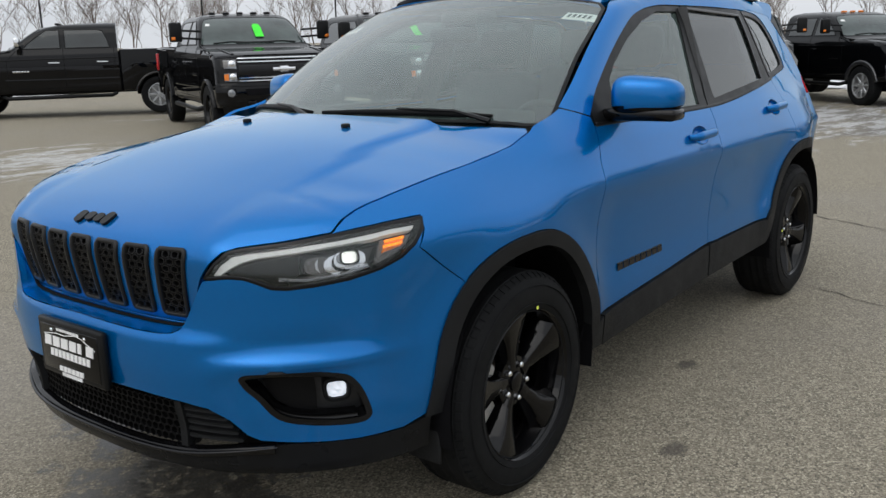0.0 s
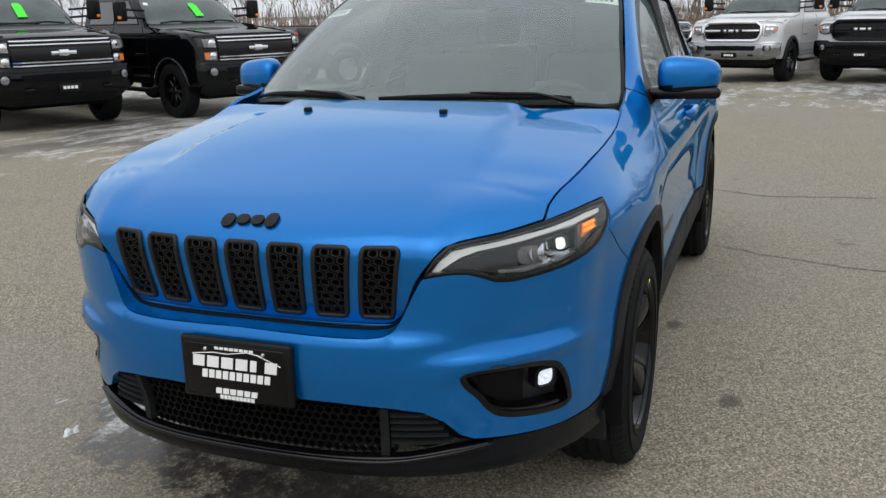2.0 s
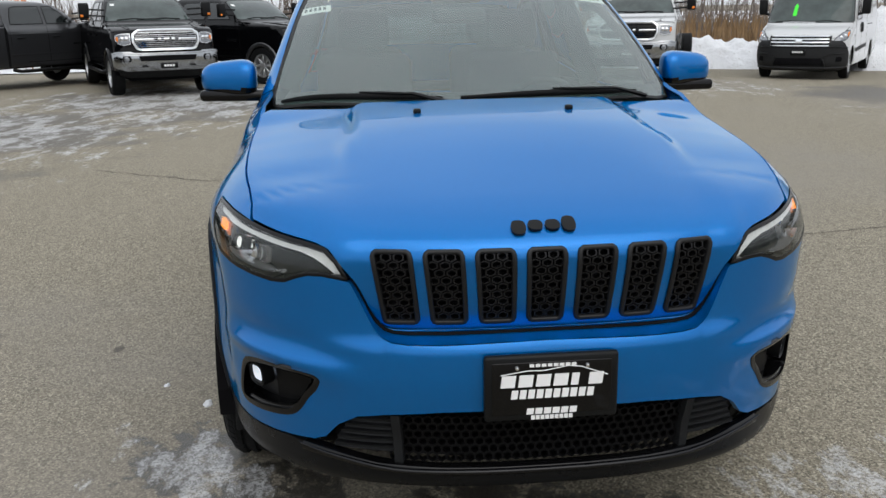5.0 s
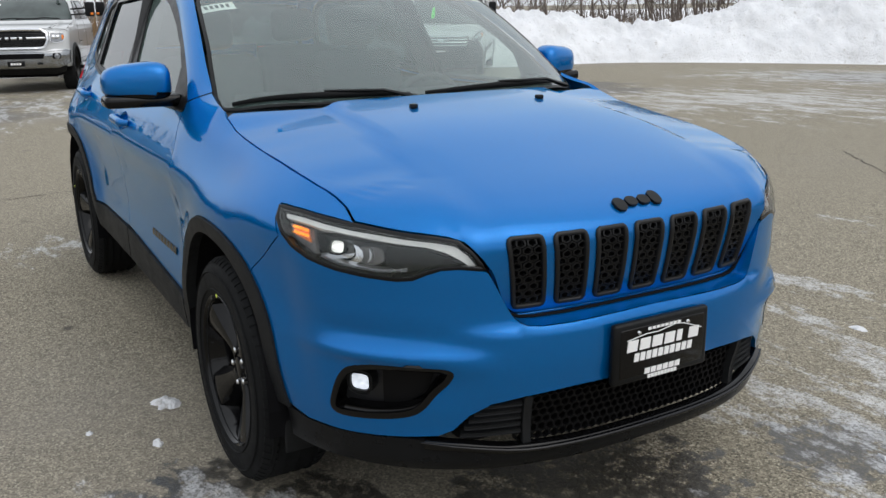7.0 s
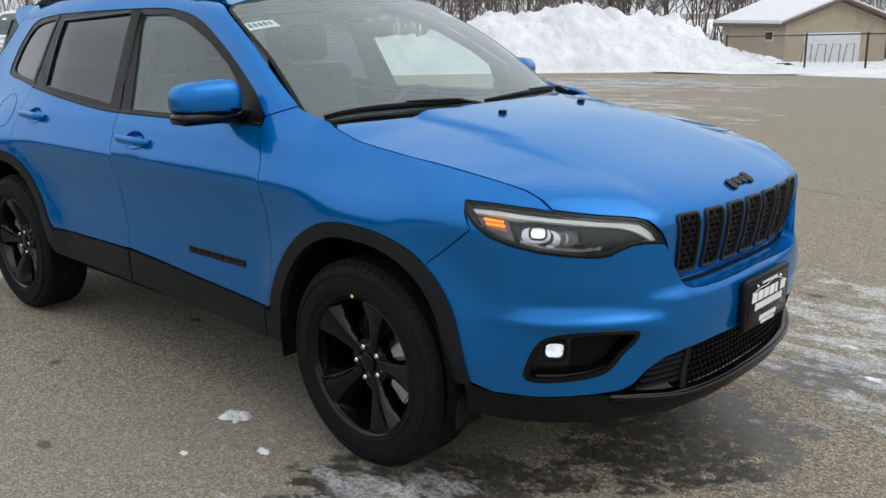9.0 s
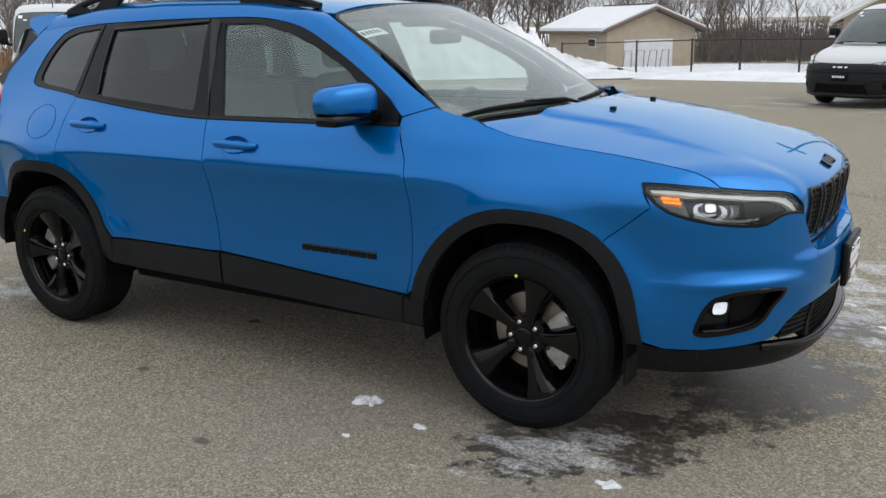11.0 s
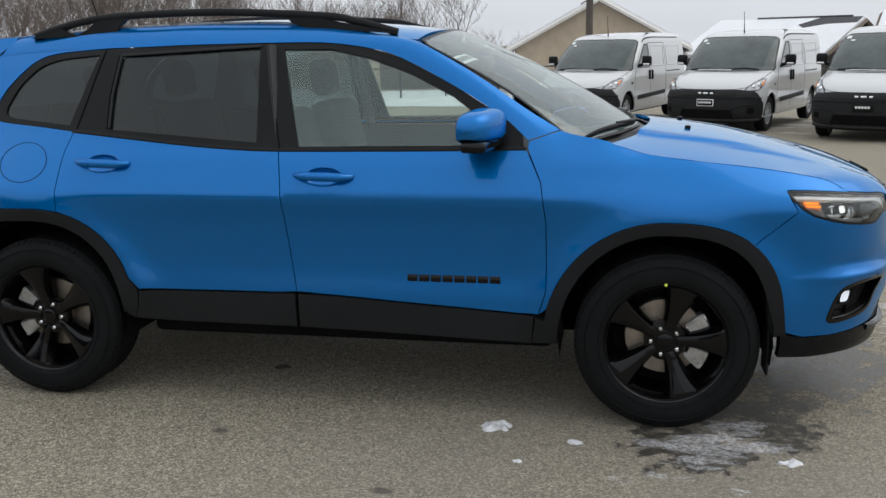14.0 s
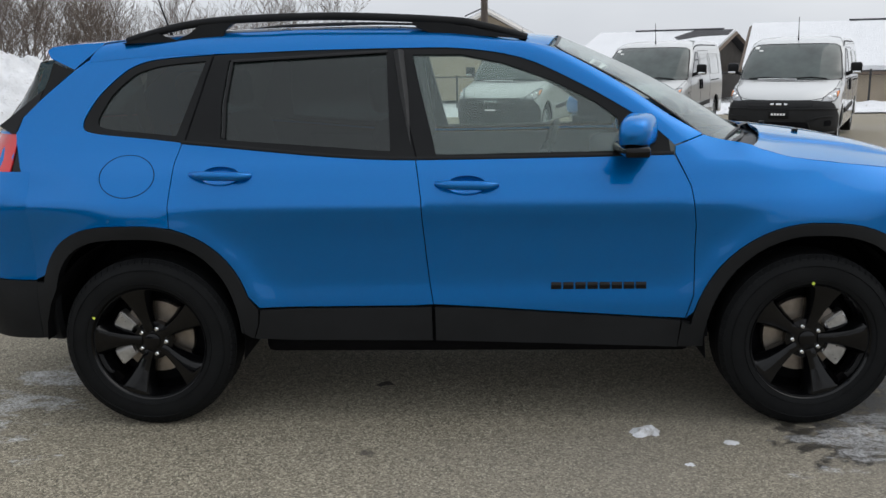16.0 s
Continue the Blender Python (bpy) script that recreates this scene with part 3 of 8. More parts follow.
def crack(pts, width, seed):
    """A thin jagged line of tar and dirt in the asphalt."""
    r_ = random.Random(seed)
    line = []
    for (xa, ya), (xb, yb) in zip(pts, pts[1:]):
        k = max(2, int(math.hypot(xb - xa, yb - ya) / 0.06))
        line += [(xa + (xb - xa) * i / k + r_.uniform(-0.014, 0.014), ya + (yb - ya) * i / k + r_.uniform(-0.014, 0.014)) for i in range(k)]
    vs, fs = [], []
    for i, (x, y) in enumerate(line):
        dx, dy = line[min(i + 1, len(line) - 1)][0] - line[max(i - 1, 0)][0], line[min(i + 1, len(line) - 1)][1] - line[max(i - 1, 0)][1]
        m_ = math.hypot(dx, dy) + 1e-6
        w = width * r_.uniform(0.25, 1.0) * min(1.0, i / 4 + 0.1, (len(line) - 1 - i) / 4 + 0.1)
        vs += [(x - dy / m_ * w, y + dx / m_ * w, ground_z(x, y) + 0.0035), (x + dy / m_ * w, y - dx / m_ * w, ground_z(x, y) + 0.0035)]
    fs = [(2 * i, 2 * i + 1, 2 * i + 3, 2 * i + 2) for i in range(len(line) - 1)]
    return mesh_ob("crack", vs, fs, TAR, bpy.data.objects["ground"])


TAR = simple("crack_dirt", (0.045, 0.039, 0.033), 0.9, vary=0.3, scale=30.0)
crack([(-2.95, 0.90), (-2.8, 1.2), (-2.62, 1.67), (-2.5, 2.3), (-2.62, 3.1), (-2.4, 4.2)], 0.007, 3)
crack([(-6.0, -3.0), (-5.2, -1.8), (-5.4, -0.4), (-4.6, 1.2), (-4.9, 3.0)], 0.010, 5)
crack([(1.9, 3.4), (0.6, 4.6), (-1.6, 5.2), (-3.4, 6.6)], 0.009, 7)


# ---- the blue car ----
car = thing("suv", "bright blue sport utility vehicle with black trim and wheels", "car")


def side_pt(x, z):
    return x, side_y(x, z), z


def body_at(x, z):
    """The body side, carried on round the front corner."""
    if x <= 0.10:
        return side_pt(x, z)
    c = min(((x - 0.10) / (nose_z(z) - 0.10)), 1.0) ** (SE / 2)
    return front_pt(math.acos(min(c, 1.0)), z)


def hood_q(y, x=None, z=None):
    lo, hi = (0.0, 0.45) if z is not None else (0.18, QTOP + 0.1)
    for _ in range(40):
        m = (lo + hi) / 2
        px, py, pz = hood_pt(m, y)
        up = pz < z if z is not None else px > x
        lo, hi = (m, hi) if up else (lo, m)
    return (lo + hi) / 2


# the seam between hood and fender, then the line of the windscreen's side up the pillar
SEAM = [(0.668, 0.7215, 0.9425), (0.65, 0.7195, 0.957), (0.62, 0.720, 0.976), (0.58, 0.727, 0.993), (0.54, 0.733, 1.003), (0.5, 0.741, 1.011), (0.45, 0.749, 1.021), (0.4, 0.755, 1.029), (0.3, 0.762, 1.043), (0.2, 0.767, 1.054), (0.1, 0.770, 1.065), (0.0, 0.771, 1.077), (-0.1, 0.769, 1.092), (-0.2, 0.764, 1.121), (-0.24, 0.758, 1.140)]
SCREEN_SIDE = [(-0.28, 0.758, 1.150), (-0.32, 0.754, 1.156), (-0.36, 0.749, 1.163), (-0.40, 0.744, 1.172), (-0.45, 0.736, 1.190), (-0.5, 0.728, 1.216), (-0.55, 0.720, 1.247), (-0.6, 0.711, 1.279)]
edge_y = curve([(p[0], p[1]) for p in reversed(SEAM + SCREEN_SIDE)])
edge_z = curve([(p[0], p[2]) for p in reversed(SEAM + SCREEN_SIDE)])
roll_h = curve([(-0.6, 0.13), (-0.3, 0.11), (0.1, 0.095), (0.3, 0.08), (0.43, 0.062), (0.5, 0.053), (0.58, 0.040), (0.65, 0.012), (0.68, 0.006)])


def fender_pt(x, s):
    ze, ye, dz = edge_z(x), edge_y(x), roll_h(x)
    zs = ze - dz
    bx, by, bz = body_at(x, s)
    if s <= zs:
        return bx, by, bz
    t = (s - zs) / dz
    return bx, by - (body_at(x, ze)[1] - ye) * t ** 2.0, s


def arc(cx, cz, rx, rz, a0, a1, n):
    return [(cx + rx * math.cos(radians(a0 + (a1 - a0) * i / n)), cz + rz * math.sin(radians(a0 + (a1 - a0) * i / n))) for i in range(n + 1)]


def squircle(cx, cz, rx, rz, a0, a1, n, e=2.7, e_back=None, e_fore=None):
    """A rounded outline; e_back and e_fore soften its rear or its front half."""
    base, out = e, []
    for i in range(n + 1):
        a = radians(a0 + (a1 - a0) * i / n)
        c, s = math.cos(a), math.sin(a)
        e = e_back if c < 0 and e_back else e_fore if c > 0 and e_fore else base
        out.append((cx + rx * math.copysign(abs(c) ** (2 / e), c), cz + rz * math.copysign(abs(s) ** (2 / e), s)))
    return out


# outlines on the body, in metres along and up, or wrap angle and height
HEADLAMP = [(0.450, 0.838), (0.485, 0.881), (0.532, 0.909), (0.60, 0.918), (0.715, 0.927), (0.866, 0.940), (0.988, 0.948), (1.130, 0.957), (1.250, 0.960), (1.244, 0.930), (1.203, 0.894), (1.150, 0.868), (1.06, 0.847), (0.946, 0.829), (0.836, 0.819), (0.735, 0.813), (0.68, 0.816), (0.63, 0.831), (0.586, 0.841), (0.533, 0.843)]
FOG = [(0.600, 0.583), (0.72, 0.589), (0.86, 0.585), (0.945, 0.569), (0.99, 0.533), (1.022, 0.469), (1.018, 0.443), (0.97, 0.436), (0.857, 0.442), (0.748, 0.455), (0.690, 0.475), (0.64, 0.520), (0.598, 0.556)]
front_arch_in = squircle(-0.02, 0.36, 0.405, 0.435, 184, -6, 28, e_back=1.95)
front_arch_out = squircle(-0.02, 0.36, 0.466, 0.484, 184, 10, 28, e_back=1.95)
rear_arch_in = squircle(-2.715, 0.37, 0.395, 0.430, 184, -4, 28, e_back=3.1, e_fore=2.25)
rear_arch_out = squircle(-2.715, 0.37, 0.456, 0.483, 178, 9, 32, e_back=3.1, e_fore=2.25)
low_edge = curve([(-2.3, 0.50), (-1.52, 0.505), (-1.0, 0.477), (-0.50, 0.446)])

LAMP_TOP = [front_pt(p, z) for p, z in HEADLAMP[:8]]
lamp_top_x = curve([(p[1], p[0]) for p in LAMP_TOP])
lamp_top_z = curve([(p[1], p[2]) for p in LAMP_TOP])
lamp_dx = curve([(y, 0.008 + lamp_top_x(y) - hood_pt(hood_q(y, z=lamp_top_z(y)), y)[0]) for y in (0.49, 0.53, 0.57, 0.61, 0.65, 0.69, 0.73)])


def hood_nose(q, y):
    """The hood, drawn to the lamps in front."""
    x, _, z = hood_pt(q, y)
    ay = abs(y)
    x += lamp_dx(min(max(ay, 0.49), 0.73)) * sstep(0.40, 0.50, ay) * (1 - sstep(0.24, 0.75, q))
    # fuller just behind the lamp, so that the edge rolls down to it
    z += 0.012 * sstep(0.42, 0.58, ay) * sstep(0.255, 0.33, q) * (1 - sstep(0.34, 0.62, q))
    return x, y, z


def nose_q(y, x):
    lo, hi = 0.15, QTOP + 0.1
    for _ in range(40):
        m = (lo + hi) / 2
        lo, hi = (m, hi) if hood_nose(m, y)[0] > x else (lo, m)
    return (lo + hi) / 2


seam_dz = curve([(x, edge_z(x) - hood_nose(nose_q(edge_y(x) - 0.003, x), edge_y(x) - 0.003)[2]) for x in (-0.24, -0.2, -0.1, 0.0, 0.1, 0.2, 0.3, 0.4, 0.45, 0.5, 0.54, 0.58, 0.62, 0.65)])


def hood_sheet(q, y):
    """The hood, drawn to the seam at its sides as well."""
    x, _, z = hood_nose(q, y)
    ay = abs(y)
    z += seam_dz(min(max(x, -0.20), 0.65)) * sstep(0.35, edge_y(min(max(x, -0.24), 0.66)) - 0.003, ay)
    return x, y, z


def sheet_q(y, x=None, z=None):
    lo, hi = (0.0, 0.45) if z is not None else (0.18, QTOP + 0.1)
    for _ in range(40):
        m = (lo + hi) / 2
        px, py, pz = hood_sheet(m, y)
        up = pz < z if z is not None else px > x
        lo, hi = (m, hi) if up else (lo, m)
    return (lo + hi) / 2


# hood with the grille face in one sheet
edge = [(hood_q(y, z=z), y) for y, z in ((0.365, 0.7035), (0.386, 0.709), (0.402, 0.722), (0.416, 0.740), (0.428, 0.764), (0.438, 0.788), (0.448, 0.812), (0.460, 0.835))]
edge += [(sheet_q(y, z=lamp_top_z(y) + 0.004), y) for y in (0.498, 0.52, 0.55, 0.59, 0.63, 0.67, 0.70, 0.716)]
edge += [(sheet_q(y - 0.0015, x=x), y - 0.0015) for x, y, z in SEAM[1:-1]]
back_edge = [(sheet_q(y, x=-0.055 - 0.33 * y * y), y) for y in (0.735, 0.70, 0.6, 0.45, 0.3, 0.15)]
half = edge + back_edge
hood_line = [(0.002, 0.0), (0.002, 0.33)] + half + [(hood_q(0, x=-0.055), 0.0)] + [(q, -y) for q, y in reversed(half)] + [(0.002, -0.33)]
slots = []
for k in range(7):
    ct, cb = (k - 3) * 0.1235, (k - 3) * 0.1165
    slots.append([(0.036, cb - 0.045), (0.025, cb - 0.040), (0.021, cb - 0.030), (0.021, cb + 0.030), (0.025, cb + 0.040), (0.036, cb + 0.045), (0.198, ct + 0.049), (0.209, ct + 0.045), (0.215, ct + 0.036), (0.215, ct - 0.036), (0.209, ct - 0.045), (0.198, ct - 0.049)])
panel("hood", hood_line, hood_sheet, BLUE, car, holes=[inset([np.array(p) for p in s], 0.004) for s in slots], step=0.035, edge=0.02, hem=0.014)
for s in slots:
    frame_ob = ribbon("grille_slot", [np.array(p) for p in inset([np.array(q) for q in s], 0.005)], hood_pt, 0.0125, GRILLE_BLACK, car, lift=0.008, step=0.02, thick=0.03, label="black vertical grille slot surround")
    panel("slot_backing", s, hood_pt, DARK, frame_ob, step=0.06, gap=0.004, hem=0, lift=-0.030)
    # honeycomb insert: rows of small open cells
    q0, q1 = 0.032, 0.207
    bmv, bmf = [], []
    rows_n = 9
    for r in range(rows_n):
        q = q0 + (q1 - q0) * (r + 0.5) / rows_n
        f = (q - 0.022) / 0.192
        mid = (s[2][1] + s[3][1]) / 2 * (1 - f) + (s[8][1] + s[9][1]) / 2 * f
        hw = 0.041 + 0.004 * f
        cells = 3 if r % 2 else 2
        for c in range(cells):
            y = mid + (c - (cells - 1) / 2) * (2 * hw / 3)
            rq, ry = 0.0112, 0.0145
            base = len(bmv)
            for rad, lft in ((1.0, -0.014), (1.0, 0.001), (0.76, 0.001), (0.76, -0.020)):
                for k in range(6):
                    a = math.pi / 6 + k * math.pi / 3
                    px, py, pz = hood_pt(q + rq * rad * math.sin(a), y + ry * rad * math.cos(a))
                    bmv.append((px + lft, py, pz))
            for ring in range(3):
                for k in range(6):
                    m = (k + 1) % 6
                    bmf.append((base + ring * 6 + k, base + ring * 6 + m, base + ring * 6 + 6 + m, base + ring * 6 + 6 + k))
    tagged(mesh_ob("honeycomb", bmv, bmf, GRILLE_BLACK, frame_ob), kind="stuff")

# word badge on the nose: plain raised blocks
for y, w, q0, q1 in ((0.062, 0.034, 0.254, 0.305), (0.022, 0.036, 0.260, 0.294), (-0.020, 0.036, 0.260, 0.294), (-0.062, 0.036, 0.248, 0.294)):
    panel("badge_block", squircle((q0 + q1) / 2, y, (q1 - q0) / 2, w / 2, 0, 345, 23, 2.6), hood_pt, SATIN_BLACK, car, step=0.01, gap=0.0, hem=0.008, lift=0.008)

# washer nozzles
for y in (0.245, -0.245):
    px, py, pz = hood_pt(hood_q(y, x=0.10), y)
    bm = bmesh.new()
    bm_box(bm, px - 0.012, px + 0.013, py - 0.012, py + 0.012, pz - 0.004, pz + 0.013, 0.005)
    auto_smooth(part("washer_nozzle", bm, SATIN_BLACK, car))

# front bumper: blue upper shell, both halves in one sheet each
def wrap_of(x, z):
    return math.acos(min(((x - 0.10) / (nose_z(z) - 0.10)) ** (SE / 2), 1.0))


bump_half = [(0.0, 0.691), (0.20, 0.685), (0.29, 0.685), (0.335, 0.689), (0.357, 0.698), (0.375, 0.714), (0.389, 0.736), (0.403, 0.762), (0.417, 0.790), (0.430, 0.815), (0.438, 0.828)]
bump_half += [(0.446, 0.834)] + HEADLAMP[::-1][0:11] + [(wrap_of(x, z), z) for x, z in ((0.470, 0.885), (0.435, 0.855), (0.399, 0.826), (0.362, 0.797), (0.325, 0.768), (0.314, 0.752))]
bump_half += [(1.36, 0.68), (1.325, 0.58), (1.295, 0.49), (1.27, 0.41)]
bump_half += [(1.16, 0.382), (0.988, 0.380), (0.865, 0.384), (0.753, 0.389), (0.628, 0.396), (0.575, 0.412), (0.52, 0.455), (0.45, 0.487), (0.36, 0.500), (0.20, 0.512), (0.0, 0.516)]
bump_line = bump_half[1:-1] + [(0.0, 0.516)] + [(-p, z) for p, z in reversed(bump_half[1:-1])] + [(0.0, 0.691)]
panel("front_bumper", bump_line, front_pt, BLUE, car, holes=[FOG, [(-p, z) for p, z in FOG]], step=0.028, edge=0.015, gap=0.0012, scale=(0.95, 1), hem=0.02)
# one smooth U of sheet between the bumper's upper edge and the grille face
u_out = [(0.446, 0.836), (0.430, 0.815), (0.417, 0.790), (0.403, 0.762), (0.389, 0.736), (0.375, 0.714), (0.357, 0.698), (0.335, 0.689), (0.29, 0.685), (0.20, 0.685), (0.10, 0.688), (0.0, 0.690)]
u_in = [(0.457, 0.835), (0.448, 0.812), (0.438, 0.788), (0.428, 0.764), (0.416, 0.740), (0.402, 0.722), (0.386, 0.709), (0.365, 0.7035), (0.33, 0.702), (0.24, 0.702), (0.12, 0.702), (0.0, 0.702)]
vs, fs = [], []
u_rows = [(o, i, 1) for o, i in zip(u_out, u_in)] + [(o, i, -1) for o, i in list(zip(u_out, u_in))[-2::-1]]
for (p_, z_), (y_, zi), sg in u_rows:
    ax, ay_, az = front_pt(p_, z_)
    hx, _, hz = hood_sheet(sheet_q(y_, z=zi), y_)
    for k in range(6):
        t_ = k / 5
        roll = -0.022 * math.sin(math.pi * t_)
        vs.append((ax + (hx - 0.005 - ax) * t_ - 0.002 + roll, sg * (ay_ + (y_ - ay_) * t_), az + (hz - 0.002 - az) * t_))
for i in range(len(u_rows) - 1):
    for k in range(5):
        fs.append((i * 6 + k, i * 6 + k + 1, i * 6 + 7 + k, i * 6 + 6 + k))
mesh_ob("grille_return", vs, fs, BLUE, car, smooth=True)
tube("grille_gap", [(vs[i * 6 + 3][0] + 0.008, vs[i * 6 + 3][1], vs[i * 6 + 3][2]) for i in range(len(u_rows))], 0.0055, DARK, car, sides=6)

# lower fascia: black chin, mesh intake and side louvres
CHIN_TOP = curve([(0.0, 0.352), (0.3, 0.352), (0.55, 0.372), (0.75, 0.386), (1.0, 0.378), (1.16, 0.379), (1.3, 0.405)])
for mir in (False, True):
    chin = [] if mir else [(p, CHIN_TOP(p)) for p in (0.0, 0.15, 0.3, 0.45, 0.55, 0.65, 0.75, 0.9, 1.05, 1.16, 1.27)] + [(1.27, 0.300), (1.1, 0.294), (0.8, 0.296), (0.4, 0.297), (0.0, 0.298)]
    if not mir:
        chin = chin[1:-1] + [(0.0, 0.298)] + [(-p, z) for p, z in reversed(chin[1:-1])] + [(0.0, 0.352)]
        panel("chin", chin, front_pt, CHIN_BLACK, car, step=0.05, gap=0.0, scale=(0.95, 1), hem=0.03, lift=0.002)
    ribbon("gloss_lip", [np.array(p) for p in [(0.0, 0.345), (0.2, 0.345), (0.4, 0.350), (0.55, 0.366), (0.68, 0.372)]], front_pt, 0.024, GLOSS_BLACK, car, lift=0.010, mirror=mir, closed=False, thick=0.03)
    lip = []
    for i in range(13):
        p_ = 0.70 * i / 12
        lx, ly, lz = front_pt(p_, CHIN_TOP(p_) - 0.004)
        lip.append((lx + 0.013, ly * (-1 if mir else 1), lz))
    tube("lip_edge", lip, [0.0085 - 0.006 * (i / 12) ** 3 for i in range(13)], LIP_GLOSS, car, sides=10, squash=0.8)
    back = [(0.0, 0.512), (0.2, 0.508), (0.36, 0.496), (0.45, 0.484), (0.52, 0.452), (0.58, 0.40), (0.0, 0.352)]
    panel("intake_backing", back, front_pt, DARK, car, step=0.05, mirror=mir, gap=-0.004, scale=(0.95, 1), hem=0, lift=-0.045)
    # louvres in the outer part of the intake
    for k in range(5):
        z = 0.392 + k * 0.020
        ribbon("louvre", [np.array(p) for p in [(0.350, z + 0.004), (0.43, z + 0.002), (0.555 - 0.017 * k, z)]], front_pt, 0.010, CLADDING, car, lift=-0.010, mirror=mir, closed=False, thick=0.03)
    ribbon("intake_divider", [np.array(p) for p in [(0.335, 0.36), (0.332, 0.43), (0.335, 0.497)]], front_pt, 0.022, CLADDING, car, lift=-0.004, mirror=mir, closed=False, thick=0.03)
    # honeycomb of the lower intake
    bmv, bmf = [], []
    for r in range(7):
        for c in range(17):
            y = (c + 0.5 * (r % 2)) * 0.0235
            z = 0.372 + r * 0.0215
            if z > 0.498:
                continue
            base = len(bmv)
            for rad, back_x in ((1.0, 0.034), (1.0, 0.020), (0.78, 0.020), (0.78, 0.04)):
                for k in range(6):
                    a = math.pi / 6 + k * math.pi / 3
                    yy, zz = y + 0.0138 * rad * math.cos(a), z + 0.0138 * rad * math.sin(a)
                    px, py, pz = front_pt(front_inv(1, 0, zz) if yy <= 0 else math.asin(min(yy / side_y(0.1, zz), 1.0) ** (SE / 2)), zz)
                    bmv.append((px - back_x, (yy if yy > 0 else 0.0) * (-1 if mir else 1), zz))
            for ring in range(3):
                for k in range(6):
                    m = (k + 1) % 6
                    bmf.append((base + ring * 6 + k, base + ring * 6 + m, base + ring * 6 + 6 + m, base + ring * 6 + 6 + k))
    tagged(mesh_ob("intake_honeycomb", bmv, bmf, MESH_BLACK, car), kind="stuff")

# fog lamps
FOG_S = [tuple(p) for p in resample(FOG, 0.012, True, True)]
for mir in (False, True):
    sg = -1 if mir else 1
    bez = ribbon("fog_bezel", [np.array(p) for p in FOG_S], front_pt, 0.017, GLOSS_BLACK, car, lift=0.002, mirror=mir, step=0.02, thick=0.055)
    panel("fog_pocket", FOG, front_pt, FOG_GREY, bez, step=0.04, mirror=mir, gap=-0.002, scale=(0.95, 1), hem=0, lift=-0.048)
    panel("fog_mesh", [(0.64, 0.572), (0.84, 0.575), (0.84, 0.462), (0.75, 0.468), (0.66, 0.52)], front_pt, MESH_BLACK, bez, step=0.02, mirror=mir, gap=0, scale=(0.95, 1), hem=0.004, lift=-0.036)
    ribbon("fog_blade", resample([(0.625, 0.545), (0.655, 0.512), (0.69, 0.487), (0.75, 0.468), (0.86, 0.456), (0.985, 0.452)], 0.01, False, True), front_pt, 0.013, GLOSS_BLACK, bez, lift=-0.010, mirror=mir, closed=False, thick=0.03)
    lampbox = squircle(0.915, 0.530, 0.036, 0.0235, 0, 345, 23, 3.4)
    panel("fog_lamp", lampbox, front_pt, FOG_LIT, bez, step=0.01, mirror=mir, gap=0.001, hem=0.02, lift=-0.012, label="lit white fog lamp")
    ribbon("fog_rim", [np.array(p) for p in squircle(0.915, 0.530, 0.044, 0.029, 0, 345, 23, 3.2)], front_pt, 0.010, SATIN_BLACK, bez, lift=-0.010, mirror=mir, thick=0.03)

